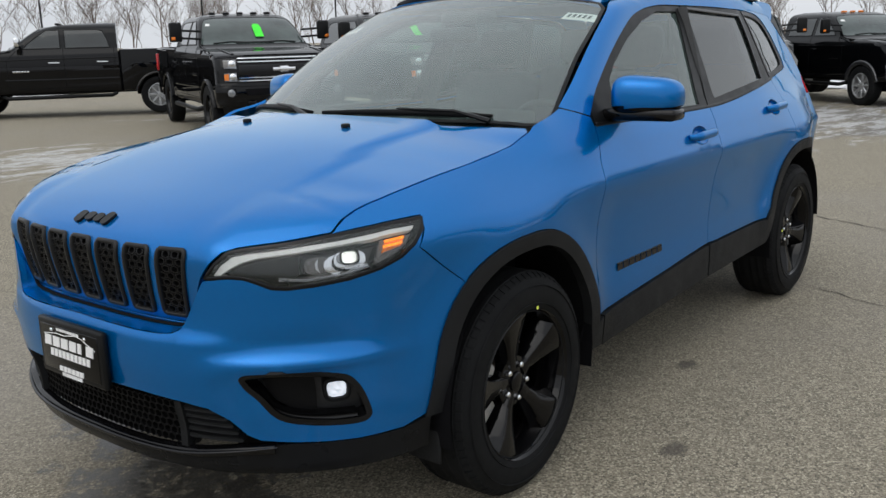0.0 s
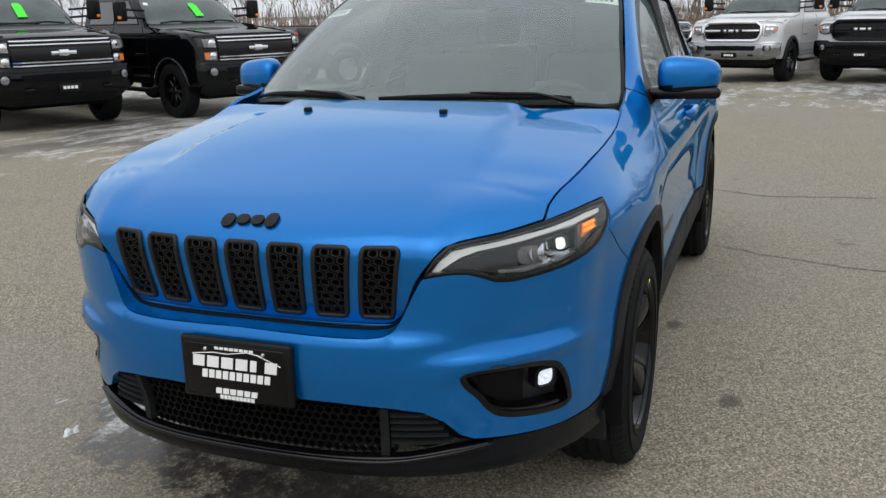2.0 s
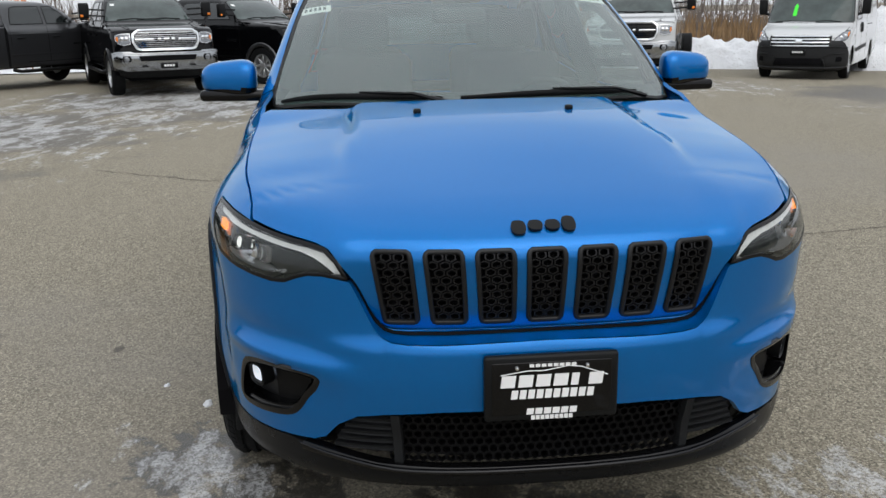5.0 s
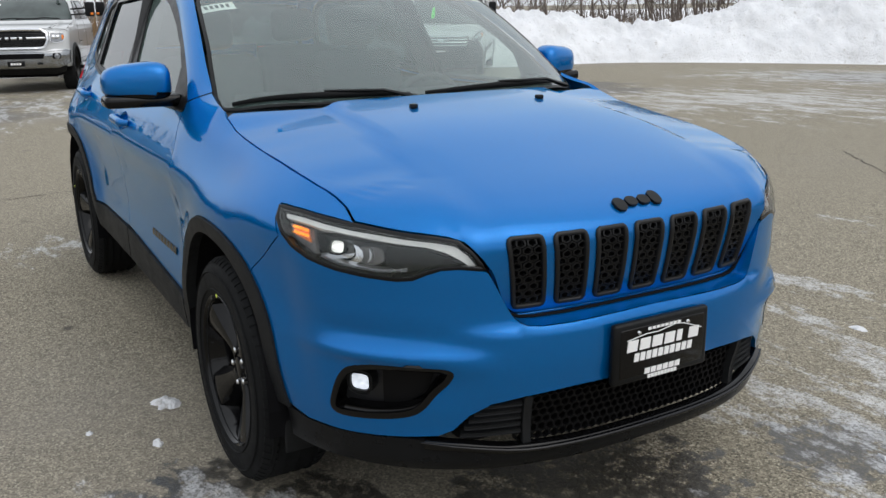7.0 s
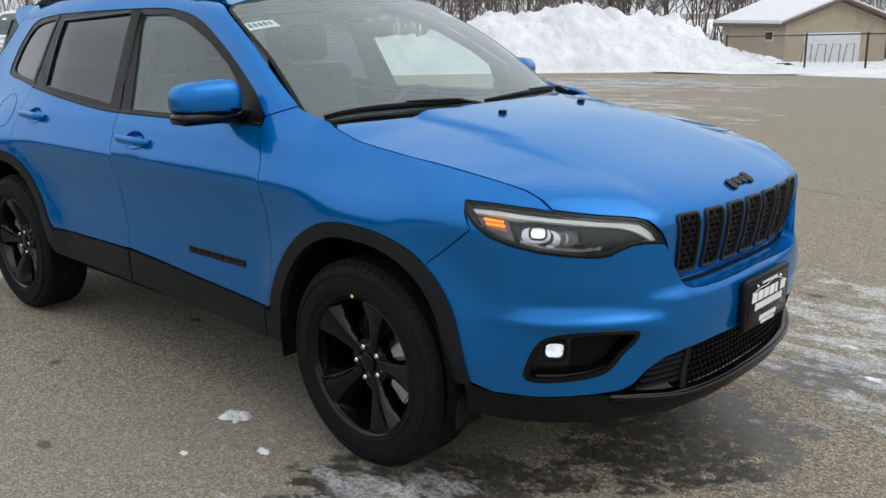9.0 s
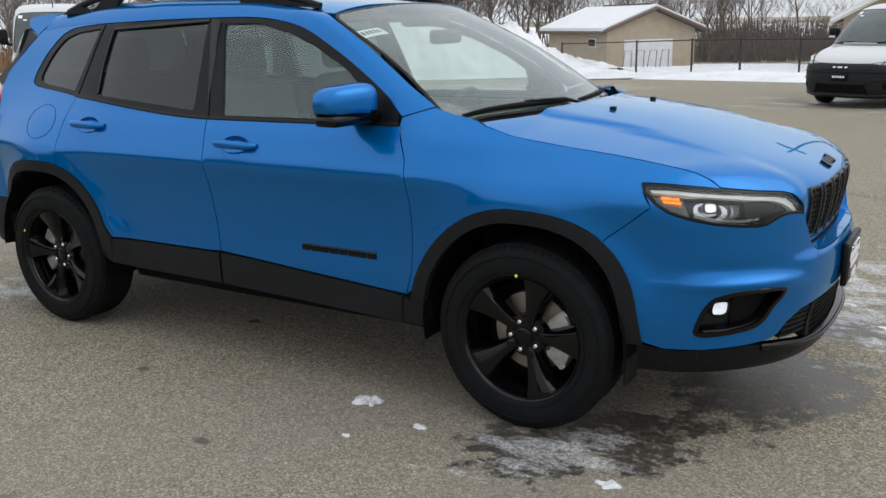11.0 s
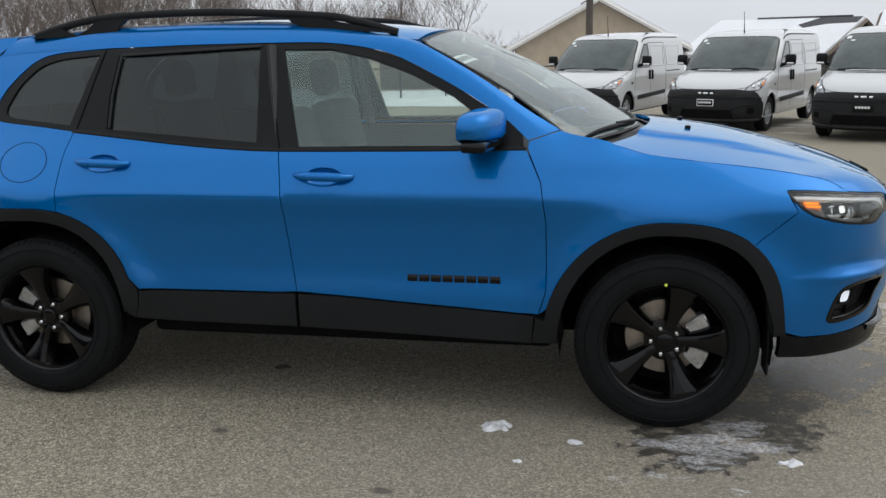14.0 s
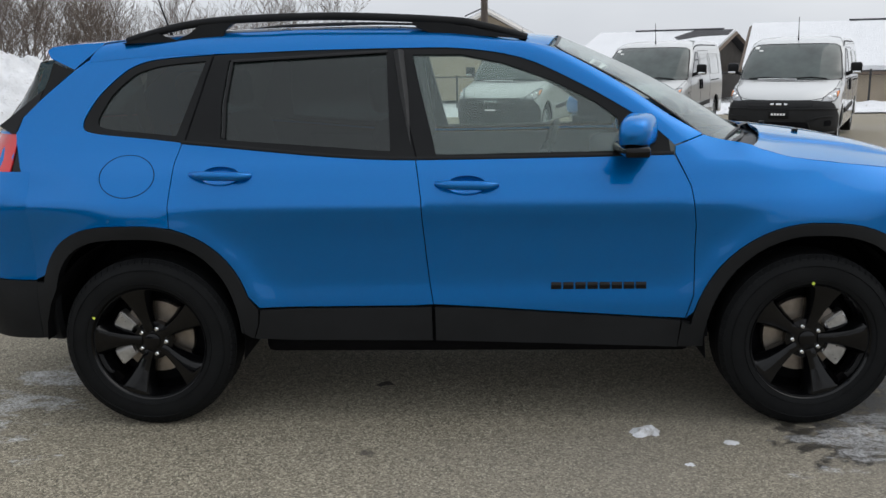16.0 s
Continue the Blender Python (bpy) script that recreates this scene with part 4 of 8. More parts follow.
# headlamps
bar_top = [(1.222, 0.946), (1.13, 0.9455), (0.988, 0.9365), (0.866, 0.9285), (0.715, 0.9155), (0.60, 0.9065), (0.540, 0.8975), (0.500, 0.874), (0.472, 0.845)]
bar_low = [(0.494, 0.8465), (0.530, 0.8660), (0.570, 0.8830), (0.63, 0.8960), (0.74, 0.9055), (0.866, 0.9165), (0.988, 0.9245), (1.10, 0.934), (1.212, 0.937)]
for mir in (False, True):
    sg = -1 if mir else 1
    lamp = ribbon("headlamp", [np.array(p) for p in inset([np.array(q) for q in HEADLAMP], 0.003)], front_pt, 0.010, GLOSS_BLACK, car, lift=0.0015, mirror=mir, step=0.02, thick=0.05, label="lit projector headlamp with a white light bar")
    panel("housing", HEADLAMP, front_pt, GLOSS_BLACK, lamp, step=0.03, mirror=mir, gap=-0.004, scale=(0.95, 1), hem=0, lift=-0.060)
    lens = panel("lens", HEADLAMP, front_pt, LENS, lamp, step=0.03, mirror=mir, gap=0.003, scale=(0.95, 1), hem=0, lift=0.0)
    lens.visible_shadow = False
    panel("light_bar", bar_top + bar_low, front_pt, LED_WHITE, lamp, step=0.012, mirror=mir, gap=0.0, hem=0.02, lift=-0.014, scale=(0.95, 1))
    # smoked inner bezel with ribs
    panel("inner_bezel", [(0.505, 0.846), (0.545, 0.862), (0.60, 0.880), (0.67, 0.892), (0.775, 0.900), (0.775, 0.845), (0.72, 0.826), (0.64, 0.840), (0.585, 0.849)], front_pt, SATIN_BLACK, lamp, step=0.03, mirror=mir, gap=0.0, scale=(0.95, 1), hem=0.02, lift=-0.030)
    panel("outer_bezel", [(1.055, 0.855), (1.085, 0.927), (1.215, 0.932), (1.185, 0.892), (1.14, 0.872)], front_pt, SMOKED, lamp, step=0.03, mirror=mir, gap=0.0, scale=(0.95, 1), hem=0.01, lift=-0.030)
    panel("marker", [(1.085, 0.886), (1.105, 0.924), (1.188, 0.929), (1.168, 0.896)], front_pt, AMBER_DULL, lamp, step=0.03, mirror=mir, gap=0.002, scale=(0.95, 1), hem=0.01, lift=-0.024, label="amber side marker")
    for k in (0, 1):
        ribbon("marker_glow", [np.array((1.098 - 0.008 * k, 0.917 - 0.013 * k)), np.array((1.178 - 0.008 * k, 0.921 - 0.013 * k))], front_pt, 0.007, AMBER, lamp, lift=-0.020, mirror=mir, closed=False, thick=0.006)
    # low beam: bright bowl with a square projector lens; beside it an unlit reflector
    panel("reflector_bowl", squircle(0.967, 0.881, 0.062, 0.031, 0, 345, 23, 2.6), front_pt, CHROME, lamp, step=0.015, mirror=mir, gap=0.0, hem=0.02, lift=-0.046)
    panel("projector", squircle(0.957, 0.887, 0.028, 0.0155, 0, 345, 23, 3.2), front_pt, LAMP_WHITE, lamp, step=0.01, mirror=mir, gap=0.0, hem=0.03, lift=-0.022)
    ribbon("projector_ring", [np.array(p) for p in squircle(0.957, 0.887, 0.033, 0.019, 0, 345, 23, 3.2)], front_pt, 0.006, GLOSS_BLACK, lamp, lift=-0.020, mirror=mir, thick=0.02)
    panel("high_beam_bowl", squircle(0.845, 0.868, 0.055, 0.029, 0, 345, 23, 2.6), front_pt, SMOKED, lamp, step=0.015, mirror=mir, gap=0.0, hem=0.02, lift=-0.046)
    panel("bowl_blade", [(0.908, 0.899), (0.885, 0.893), (0.868, 0.880), (0.864, 0.864), (0.872, 0.850), (0.895, 0.842), (0.930, 0.843), (0.905, 0.853), (0.893, 0.866), (0.895, 0.882)], front_pt, CHROME, lamp, step=0.01, mirror=mir, gap=0.0, hem=0.012, lift=-0.034)
    panel("bowl_blade", [(0.845, 0.890), (0.832, 0.876), (0.834, 0.858), (0.850, 0.846), (0.842, 0.860), (0.842, 0.876)], front_pt, ALLOY, lamp, step=0.01, mirror=mir, gap=0.0, hem=0.012, lift=-0.036)
    ribbon("chrome_fin", [np.array(p) for p in [(0.70, 0.836), (0.80, 0.831), (0.95, 0.842), (1.03, 0.858)]], front_pt, 0.007, ALLOY, lamp, lift=-0.030, mirror=mir, closed=False, thick=0.02)

# front fenders
for mir in (False, True):
    fen = [(-0.503, low_edge(-0.50) + 0.004)] + [(-0.474, 0.55), (-0.473, 0.648), (-0.476, 0.833), (-0.499, 0.990), (-0.545, 1.091), (-0.556, 1.115), (-0.552, 1.143)]
    fen += [(-0.49, 1.163), (-0.430, 1.181)] + [(x, z) for x, y, z in reversed(SEAM + SCREEN_SIDE[:4])]
    lampline = [(0.614, 0.950), (0.518, 0.959), (0.430, 0.963), (0.442, 0.930), (0.470, 0.885)]
    fen += lampline + [(0.399, 0.826), (0.325, 0.768), (0.314, 0.752)]
    arch = [(x, z) for x, z in front_arch_out if z > 0.455 and x < 0.30]
    fen += arch[::-1]
    panel("front_fender", fen, fender_pt, BLUE, car, step=0.03, edge=0.018, mirror=mir, gap=0.0018, hem=0.012)

# doors, quarter panels
b_gap = [(-1.524, 0.510), (-1.540, 0.62), (-1.552, 0.744), (-1.562, 0.86), (-1.567, 0.954), (-1.580, 1.05), (-1.588, 1.103)]
r_gap = [(-2.545, 1.175), (-2.570, 1.10), (-2.580, 1.0), (-2.585, 0.93), (-2.583, 0.86), (-2.583, 0.842)]
belt = curve([(-2.55, 1.175), (-1.588, 1.104), (-1.0, 1.108), (-0.56, 1.114)])
f_gap = [(-0.503, 0.452), (-0.474, 0.55), (-0.473, 0.648), (-0.476, 0.833), (-0.499, 0.990), (-0.548, 1.091), (-0.560, 1.112)]
TAIL_GLASS = [tuple(p) for p in resample([np.array(p) for p in ((-2.80, 1.199), (-2.90, 1.208), (-2.952, 1.216), (-2.978, 1.228), (-2.984, 1.250), (-2.970, 1.288), (-2.918, 1.365), (-2.822, 1.452), (-2.756, 1.488), (-2.69, 1.505), (-2.58, 1.516), (-2.434, 1.524))], 0.03, False, True)]
GLASSY = TAIL_GLASS + [ (-2.2, 1.535), (-2.013, 1.540), (-1.549, 1.543), (-1.38, 1.536), (-1.226, 1.514), (-1.089, 1.473), (-0.863, 1.361), (-0.663, 1.241), (-0.576, 1.172), (-0.557, 1.114)]
CUPS = ((-1.383, 1.000), (-2.375, 1.044))
belt_line = [(x, belt(x)) for x in np.linspace(-0.56, -2.55, 22)]
for mir in (False, True):
    sg = -1 if mir else 1
    front = f_gap + [(x, belt(x)) for x in np.linspace(-0.7, -1.5, 9)] + b_gap[::-1] + [(x, low_edge(x)) for x in np.linspace(-1.4, -0.6, 8)]
    fd = panel("front_door", front, side_pt, BLUE, car, holes=[arc(*CUPS[0], 0.078, 0.036, 0, 345, 23)], step=0.04, edge=0.03, mirror=mir, gap=0.002, hem=0.014)
    rarch = [(x, z) for x, z in rear_arch_out if x > -2.58 and z > 0.515]
    rear = b_gap + [(x, belt(x)) for x in np.linspace(-1.7, -2.45, 8)] + r_gap + rarch + [(-2.238, 0.503)] + [(x, low_edge(x)) for x in np.linspace(-2.1, -1.6, 5)]
    rd = panel("rear_door", rear, side_pt, BLUE, car, holes=[arc(*CUPS[1], 0.078, 0.036, 0, 345, 23)], step=0.04, edge=0.03, mirror=mir, gap=0.002, hem=0.014)
    rear_back = [(x, z) for x, z in rear_arch_out if x < -2.59 and z > 0.60]
    quarter = r_gap[::-1] + [(-2.70, 1.191)] + TAIL_GLASS + [(-2.434, 1.535), (-2.6, 1.533), (-2.8, 1.522), (-2.915, 1.513), (-2.985, 1.508), (-3.04, 1.470), (-3.164, 1.368), (-3.213, 1.320), (-3.256, 1.277), (-3.280, 1.206), (-3.248, 1.076), (-3.215, 1.0), (-3.21, 0.9), (-3.21, 0.605)]
    quarter += rear_back
    panel("quarter_panel", quarter, side_pt, BLUE, car, step=0.04, edge=0.025, mirror=mir, gap=0.0015, hem=0.012)
    if mir:
        ribbon("fuel_flap_gap", [np.array(p) for p in arc(-2.765, 1.045, 0.116, 0.081, 0, 350, 36)], side_pt, 0.0028, DARK, car, lift=0.0012, mirror=True, step=0.02, thick=0.003)
    # window band: black frame with panes
    band = [(x, belt(x)) for x in np.linspace(-0.57, -2.53, 20)] + [(-2.70, 1.191)] + GLASSY[:-1]
    qw = [(-2.575, 1.202), (-2.66, 1.210)] + [tuple(p) for p in resample([np.array(p) for p in ((-2.84, 1.226), (-2.898, 1.236), (-2.920, 1.252), (-2.910, 1.290), (-2.858, 1.370), (-2.775, 1.442), (-2.72, 1.466), (-2.65, 1.482), (-2.56, 1.492))], 0.03, False, True)] + [(-2.462, 1.500)]
    rw = [(-1.692, 1.135), (-2.386, 1.188), (-2.387, 1.33), (-2.362, 1.500), (-2.1, 1.514), (-1.711, 1.520)]
    fw = [(-0.765, 1.128), (-1.504, 1.120), (-1.602, 1.512), (-1.40, 1.511), (-1.227, 1.473), (-1.045, 1.407), (-0.865, 1.317), (-0.776, 1.252)]
    fr = panel("window_frame", band, side_pt, SATIN_BLACK, car, holes=[qw, rw, fw], step=0.05, edge=0.03, mirror=mir, gap=0.001, hem=0.02, lift=-0.003)
    for nm, poly, gm in (("quarter_window", qw, GLASS_PRIVACY), ("rear_window", rw, GLASS_PRIVACY), ("front_window", fw, GLASS)):
        g = panel(nm, poly, side_pt, gm, fr, step=0.06, mirror=mir, gap=-0.004, hem=0, lift=-0.010)
        g.visible_shadow = False
    ribbon("belt_seal", [np.array(p) for p in belt_line], side_pt, 0.014, SATIN_BLACK, fr, lift=0.004, mirror=mir, closed=False)
    for line in ([(-1.586, 1.11), (-1.64, 1.33), (-1.672, 1.54)], [(-2.535, 1.185), (-2.48, 1.36), (-2.432, 1.52)]):
        ribbon("pillar_gap", [np.array(p) for p in line], side_pt, 0.006, DARK, fr, lift=-0.0015, mirror=mir, closed=False, thick=0.002)
    ribbon("window_chrome", [np.array(p) for p in [(-2.372, 1.19), (-2.372, 1.33), (-2.348, 1.497), (-1.705, 1.527)]], side_pt, 0.012, GLOSS_BLACK, fr, lift=0.002, mirror=mir, closed=False)
    # lower cladding, wheel arch mouldings
    clad = [(x, low_edge(x) - 0.004) for x in np.linspace(-0.52, -1.518, 10)] + [(-1.516, 0.358), (-1.0, 0.343), (-0.53, 0.327)]
    panel("sill_cladding", clad, side_pt, CLADDING, car, step=0.06, mirror=mir, gap=0.0015, hem=0.04, lift=0.010)
    clad2 = [(x, low_edge(x) - 0.004) for x in np.linspace(-1.53, -2.236, 7)] + [(-2.243, 0.44), (-2.267, 0.372), (-2.1, 0.362), (-1.528, 0.358)]
    panel("sill_cladding", clad2, side_pt, CLADDING, car, step=0.06, mirror=mir, gap=0.0015, hem=0.04, lift=0.010)
    fa = [(x, z) for x, z in front_arch_out if z > 0.40]
    fi = [(x, z) for x, z in front_arch_in if z > 0.33]
    fa_poly = [(-0.530, 0.33), (-0.515, 0.44)] + fa + [(0.455, 0.395)] + [(0.40, 0.395)] + [p for p in fi[::-1] if p[1] > 0.40 or p[0] < 0] + [(-0.437, 0.33)]
    panel("front_arch_trim", fa_poly, body_at, CLADDING, car, step=0.035, edge=0.02, mirror=mir, gap=0.001, hem=0.035, lift=0.008)
    ra = [(x, z) for x, z in rear_arch_out if z > 0.51 or x < -2.7]
    ri = [(x, z) for x, z in rear_arch_in if z > 0.36]
    ra_poly = [(-3.105, 0.36), (-3.15, 0.50), (-3.155, 0.60)] + [p for p in ra if p[1] > 0.60 or p[0] > -2.7] + [(-2.242, 0.498), (-2.245, 0.44), (-2.27, 0.37)] + ri[::-1]
    panel("rear_arch_trim", ra_poly, side_pt, CLADDING, car, step=0.035, edge=0.02, mirror=mir, gap=0.001, hem=0.035, lift=0.008)
    # dark inner structure seen through the gaps
    shell = [(-0.40, 0.36), (-0.47, 0.8), (-0.40, 1.02), (-0.55, 1.10)] + [(x, belt(x) - 0.01) for x in np.linspace(-0.7, -2.5, 10)] + [(-2.9, 1.19), (-3.1, 1.15), (-3.1, 0.95), (-2.2, 0.95), (-2.2, 0.36)]
    panel("inner_shell", shell, side_pt, DARK, car, step=0.12, mirror=mir, gap=0, hem=0, lift=-0.022)
    # door handles over a hollow
    for (hx, hz), door in zip(CUPS, (fd, rd)):
        vs, fs, rings = [], [], ((1.0, 0.0), (0.92, 0.007), (0.7, 0.014), (0.4, 0.017))
        for r, dep in rings:
            for px_, pz_ in arc(hx, hz, 0.078 * r, 0.036 * r, 0, 345, 23):
                vs.append((px_, (side_y(px_, pz_) - dep) * sg, pz_))
        for k in range(3):
            for i in range(24):
                j = (i + 1) % 24
                fs.append((k * 24 + i, k * 24 + j, k * 24 + 24 + j, k * 24 + 24 + i))
        fs.append(tuple(72 + i for i in range(24)))
        auto_smooth(mesh_ob("handle_cup", vs, fs, BLUE, door), 60)
        pts = []
        for i in range(17):
            t = i / 16
            out = 0.004 + 0.030 * min(1.0, math.sin(math.pi * t) * 1.8) ** 0.6
            pts.append((hx - 0.122 + 0.244 * t, (side_y(hx - 0.122 + 0.244 * t, hz + 0.006) + out) * sg, hz + 0.008 - 0.006 * t))
        tube("door_handle", pts, [0.009 + 0.006 * min(1.0, math.sin(math.pi * i / 16) * 1.6) for i in range(17)], BLUE, door, sides=12, squash=1.25)
    # word badge on the front door: plain dark blocks
    for k in range(8):
        xa = -1.048 + 0.391 * k / 8
        za = 0.585
        ribbon("badge_block", [np.array((xa + 0.004, za)), np.array((xa + 0.391 / 8 - 0.003, za))], side_pt, 0.029, GLOSS_BLACK, fd, lift=0.005, mirror=mir, closed=False, thick=0.006)

# A pillars and the roof's side rails
PA = [(-0.556, 1.147), (-0.588, 1.184), (-0.663, 1.245), (-0.863, 1.365), (-1.089, 1.477), (-1.226, 1.518), (-1.38, 1.540), (-1.549, 1.547), (-2.013, 1.544), (-2.2, 1.539), (-2.434, 1.534), (-2.6, 1.532), (-2.8, 1.521), (-2.91, 1.513), (-2.983, 1.507)]
PB = [(-0.432, 0.739, 1.184), (-0.48, 0.731, 1.206), (-0.565, 0.717, 1.257), (-0.76, 0.679, 1.385), (-0.96, 0.637, 1.497), (-1.07, 0.600, 1.543), (-1.25, 0.575, 1.571), (-1.5, 0.56, None), (-2.0, 0.56, None), (-2.2, 0.56, None), (-2.434, 0.56, None), (-2.6, 0.555, None), (-2.8, 0.543, None), (-2.905, 0.538, None), (-2.915, 0.536, None)]
for mir in (False, True):
    sg = -1 if mir else 1
    vs, fs = [], []
    aa = resample([np.array(fender_pt(-0.5545, 1.1465))] + [np.array((x, side_y(x, z - 0.007) + 0.001, z - 0.007)) for x, z in PA[1:]], 10, False, True)
    bb = resample([np.array(fender_pt(-0.4335, 1.1835))] + [np.array((x, y - 0.002, (z if z else roof_pt(x, y)[2]) + 0.004)) for x, y, z in PB[1:]], 10, False, True)
    n = min(len(aa), len(bb))
    K = 7
    for i in range(n):
        a, b = aa[i], bb[i]
        # a third point bulges the strip outwards
        m = (a + b) / 2
        out = np.array([0.0, 0.5, 0.87]) * np.linalg.norm(b - a) * (0.22 if a[0] < -1.3 else 0.24)
        c = m + out
        if i < 20:
            # grows smoothly out of the fender
            fm = np.array(fender_pt(-0.493, 1.165))
            g0 = sstep(0, 20, i)
            c = (2 * fm - m) * (1 - g0) + c * g0 if i == 0 else c * g0 + (m + (2 * fm - (aa[0] + bb[0]) / 2) - (aa[0] + bb[0]) / 2) * (1 - g0)
        for k in range(K):
            t = k / (K - 1)
            p = (1 - t) ** 2 * a + 2 * t * (1 - t) * c + t * t * b
            vs.append((p[0], p[1] * sg, p[2]))
    for i in range(n - 1):
        for k in range(K - 1):
            q = (i * K + k, (i + 1) * K + k, (i + 1) * K + k + 1, i * K + k + 1)
            fs.append(q[::-1] if mir else q)
    mesh_ob("roof_side", vs, fs, BLUE, car, smooth=True)
    # roof rail
    rail = [(-1.13, 0.545, 1.575), (-1.30, 0.562, 1.622), (-1.45, 0.572, 1.648), (-1.9, 0.578, 1.672), (-2.3, 0.575, 1.668), (-2.52, 0.565, 1.652), (-2.68, 0.556, 1.622), (-2.82, 0.545, 1.585)]
    rr = tube("roof_rail", [(x, y * sg, z) for x, y, z in resample(rail, 0.05, False, True)], 0.0135, CLADDING, car, sides=10, squash=1.25)
    for foot in ([(-1.12, 1.568), (-1.30, 1.607), (-1.45, 1.636), (-1.62, 1.655), (-1.585, 1.62), (-1.50, 1.588), (-1.30, 1.583)], [(-2.34, 1.660), (-2.50, 1.645), (-2.535, 1.615), (-2.60, 1.585), (-2.40, 1.592), (-2.39, 1.625)], [(-2.68, 1.615), (-2.83, 1.575), (-2.58, 1.580)]):
        vs = [(x, y * sg, z) for y in (0.550, 0.582) for x, z in foot]
        k = len(foot)
        fs = [tuple(range(k)), tuple(range(2 * k - 1, k - 1, -1))] + [(i, i + k, (i + 1) % k + k, (i + 1) % k) for i in range(k)]
        fo = mesh_ob("rail_foot", vs, fs, CLADDING, rr)
        bm = bmesh.new()
        bm.from_mesh(fo.data)
        bmesh.ops.recalc_face_normals(bm, faces=bm.faces)
        bmesh.ops.triangulate(bm, faces=bm.faces)
        bm.to_mesh(fo.data)
        bm.free()
    tube("roof_ditch", [(x, 0.555 * sg, roof_pt(x, 0.555)[2] + 0.004) for x in np.linspace(-1.25, -2.75, 12)], 0.008, ALLOY, rr, sides=6)

# windscreen, roof, tailgate
ws = [(0.0, 0.0)] + [(u, y) for u, y in ((0.003, 0.3), (0.0, 0.5), (-0.005, 0.68), (0.02, 0.735), (0.1, 0.738), (0.2, 0.727), (0.35, 0.707), (0.5, 0.685), (0.65, 0.666), (0.8, 0.644), (0.93, 0.618), (0.975, 0.58), (0.99, 0.40), (1.0, 0.2), (1.0, 0.0))]
ws += [(u, -y) for u, y in reversed(ws[1:-1])]
WS_SCALE = (0.97, 1)
shield = panel("windscreen", ws, glass_pt, GLASS_FRONT, car, step=0.06, gap=0.002, hem=0, scale=WS_SCALE)
shield.visible_shadow = False
ribbon("windscreen_seal", [np.array(p) for p in inset([np.array(q) for q in ws], 0.006)], glass_pt, 0.014, SATIN_BLACK, car, lift=0.001, step=0.05, thick=0.004)
ribbon("windscreen_foot", [np.array((u, y)) for y, u in ((-0.69, 0.05), (-0.5, 0.045), (-0.25, 0.04), (0, 0.04), (0.25, 0.04), (0.5, 0.045), (0.69, 0.05))], glass_pt, 0.07, SATIN_BLACK, car, lift=-0.002, closed=False, thick=0.003)
roof_line = [(-0.962 - 0.24 * y * y, y) for y in np.linspace(-0.57, 0.57, 13)] + [(-1.25, 0.577), (-1.5, 0.562), (-2.0, 0.562), (-2.6, 0.557), (-2.90, 0.537)] + [(-2.916, 0.0)] + [(-2.90, -0.537), (-2.6, -0.557), (-2.0, -0.562), (-1.5, -0.562), (-1.25, -0.577)]
panel("roof", roof_line, roof_pt, BLUE, car, step=0.07, gap=0.0, hem=0.02)


def rear_pt(phi, z):
    x0, n = -3.20, 2 / 2.7
    c, s = max(math.cos(phi), 0), max(math.sin(phi), 0)
    return x0 + (tail_z(z) - x0) * c ** n, side_y(x0, z) * s ** n, z


for mir in (False, True):
    panel("tailgate", [(0, 0.63), (1.571, 0.607), (1.571, 1.06), (1.42, 1.06), (1.44, 1.21), (1.571, 1.21), (1.571, 1.22), (0, 1.22)], rear_pt, BLUE, car, step=0.08, mirror=mir, gap=0, hem=0, scale=(0.5, 1))
    panel("rear_bumper", [(0, 0.35), (1.571, 0.35), (1.571, 0.603), (0, 0.625)], rear_pt, CLADDING, car, step=0.08, mirror=mir, gap=0, hem=0.03, scale=(0.5, 1), lift=0.004)
    panel("tail_lamp", [(0.55, 1.06), (1.42, 1.06), (1.44, 1.21), (0.6, 1.21)], rear_pt, RED_LENS, car, step=0.06, mirror=mir, gap=0, hem=0.02, scale=(0.5, 1), lift=0.0, label="red wraparound tail lamp")
    panel("lamp_surround", [(0.53, 1.052), (1.571, 1.052), (1.571, 1.222), (0.57, 1.222)], rear_pt, GLOSS_BLACK, car, step=0.08, mirror=mir, gap=0, hem=0, scale=(0.5, 1), lift=-0.006)
    panel("bumper_side", [(-3.215, 0.598), (-3.14, 0.598), (-3.135, 0.50), (-3.10, 0.352), (-3.215, 0.352)], side_pt, CLADDING, car, step=0.05, mirror=mir, gap=0, hem=0.03, lift=0.003)
    panel("rear_screen", [(0, 1.22), (1.571, 1.22), (1.571, 1.50), (0, 1.53)], rear_pt, GLASS_PRIVACY, car, step=0.08, mirror=mir, gap=0, hem=0, scale=(0.5, 1), lift=-0.002)
    # black quarter blade under the spoiler, with the rear screen's edge below it
    panel("spoiler_blade", [(-3.043, 1.466), (-3.140, 1.503), (-3.152, 1.44), (-3.172, 1.39), (-3.190, 1.343), (-3.168, 1.362)], side_pt, SATIN_BLACK, car, step=0.05, mirror=mir, gap=0.001, hem=0.03, lift=0.002)
    panel("screen_edge", [(-3.176, 1.392), (-3.36, 1.245), (-3.31, 1.215), (-3.283, 1.21), (-3.258, 1.277), (-3.217, 1.32), (-3.192, 1.343)], side_pt, GLOSS_BLACK, car, step=0.05, mirror=mir, gap=0.001, hem=0.03, lift=-0.002)
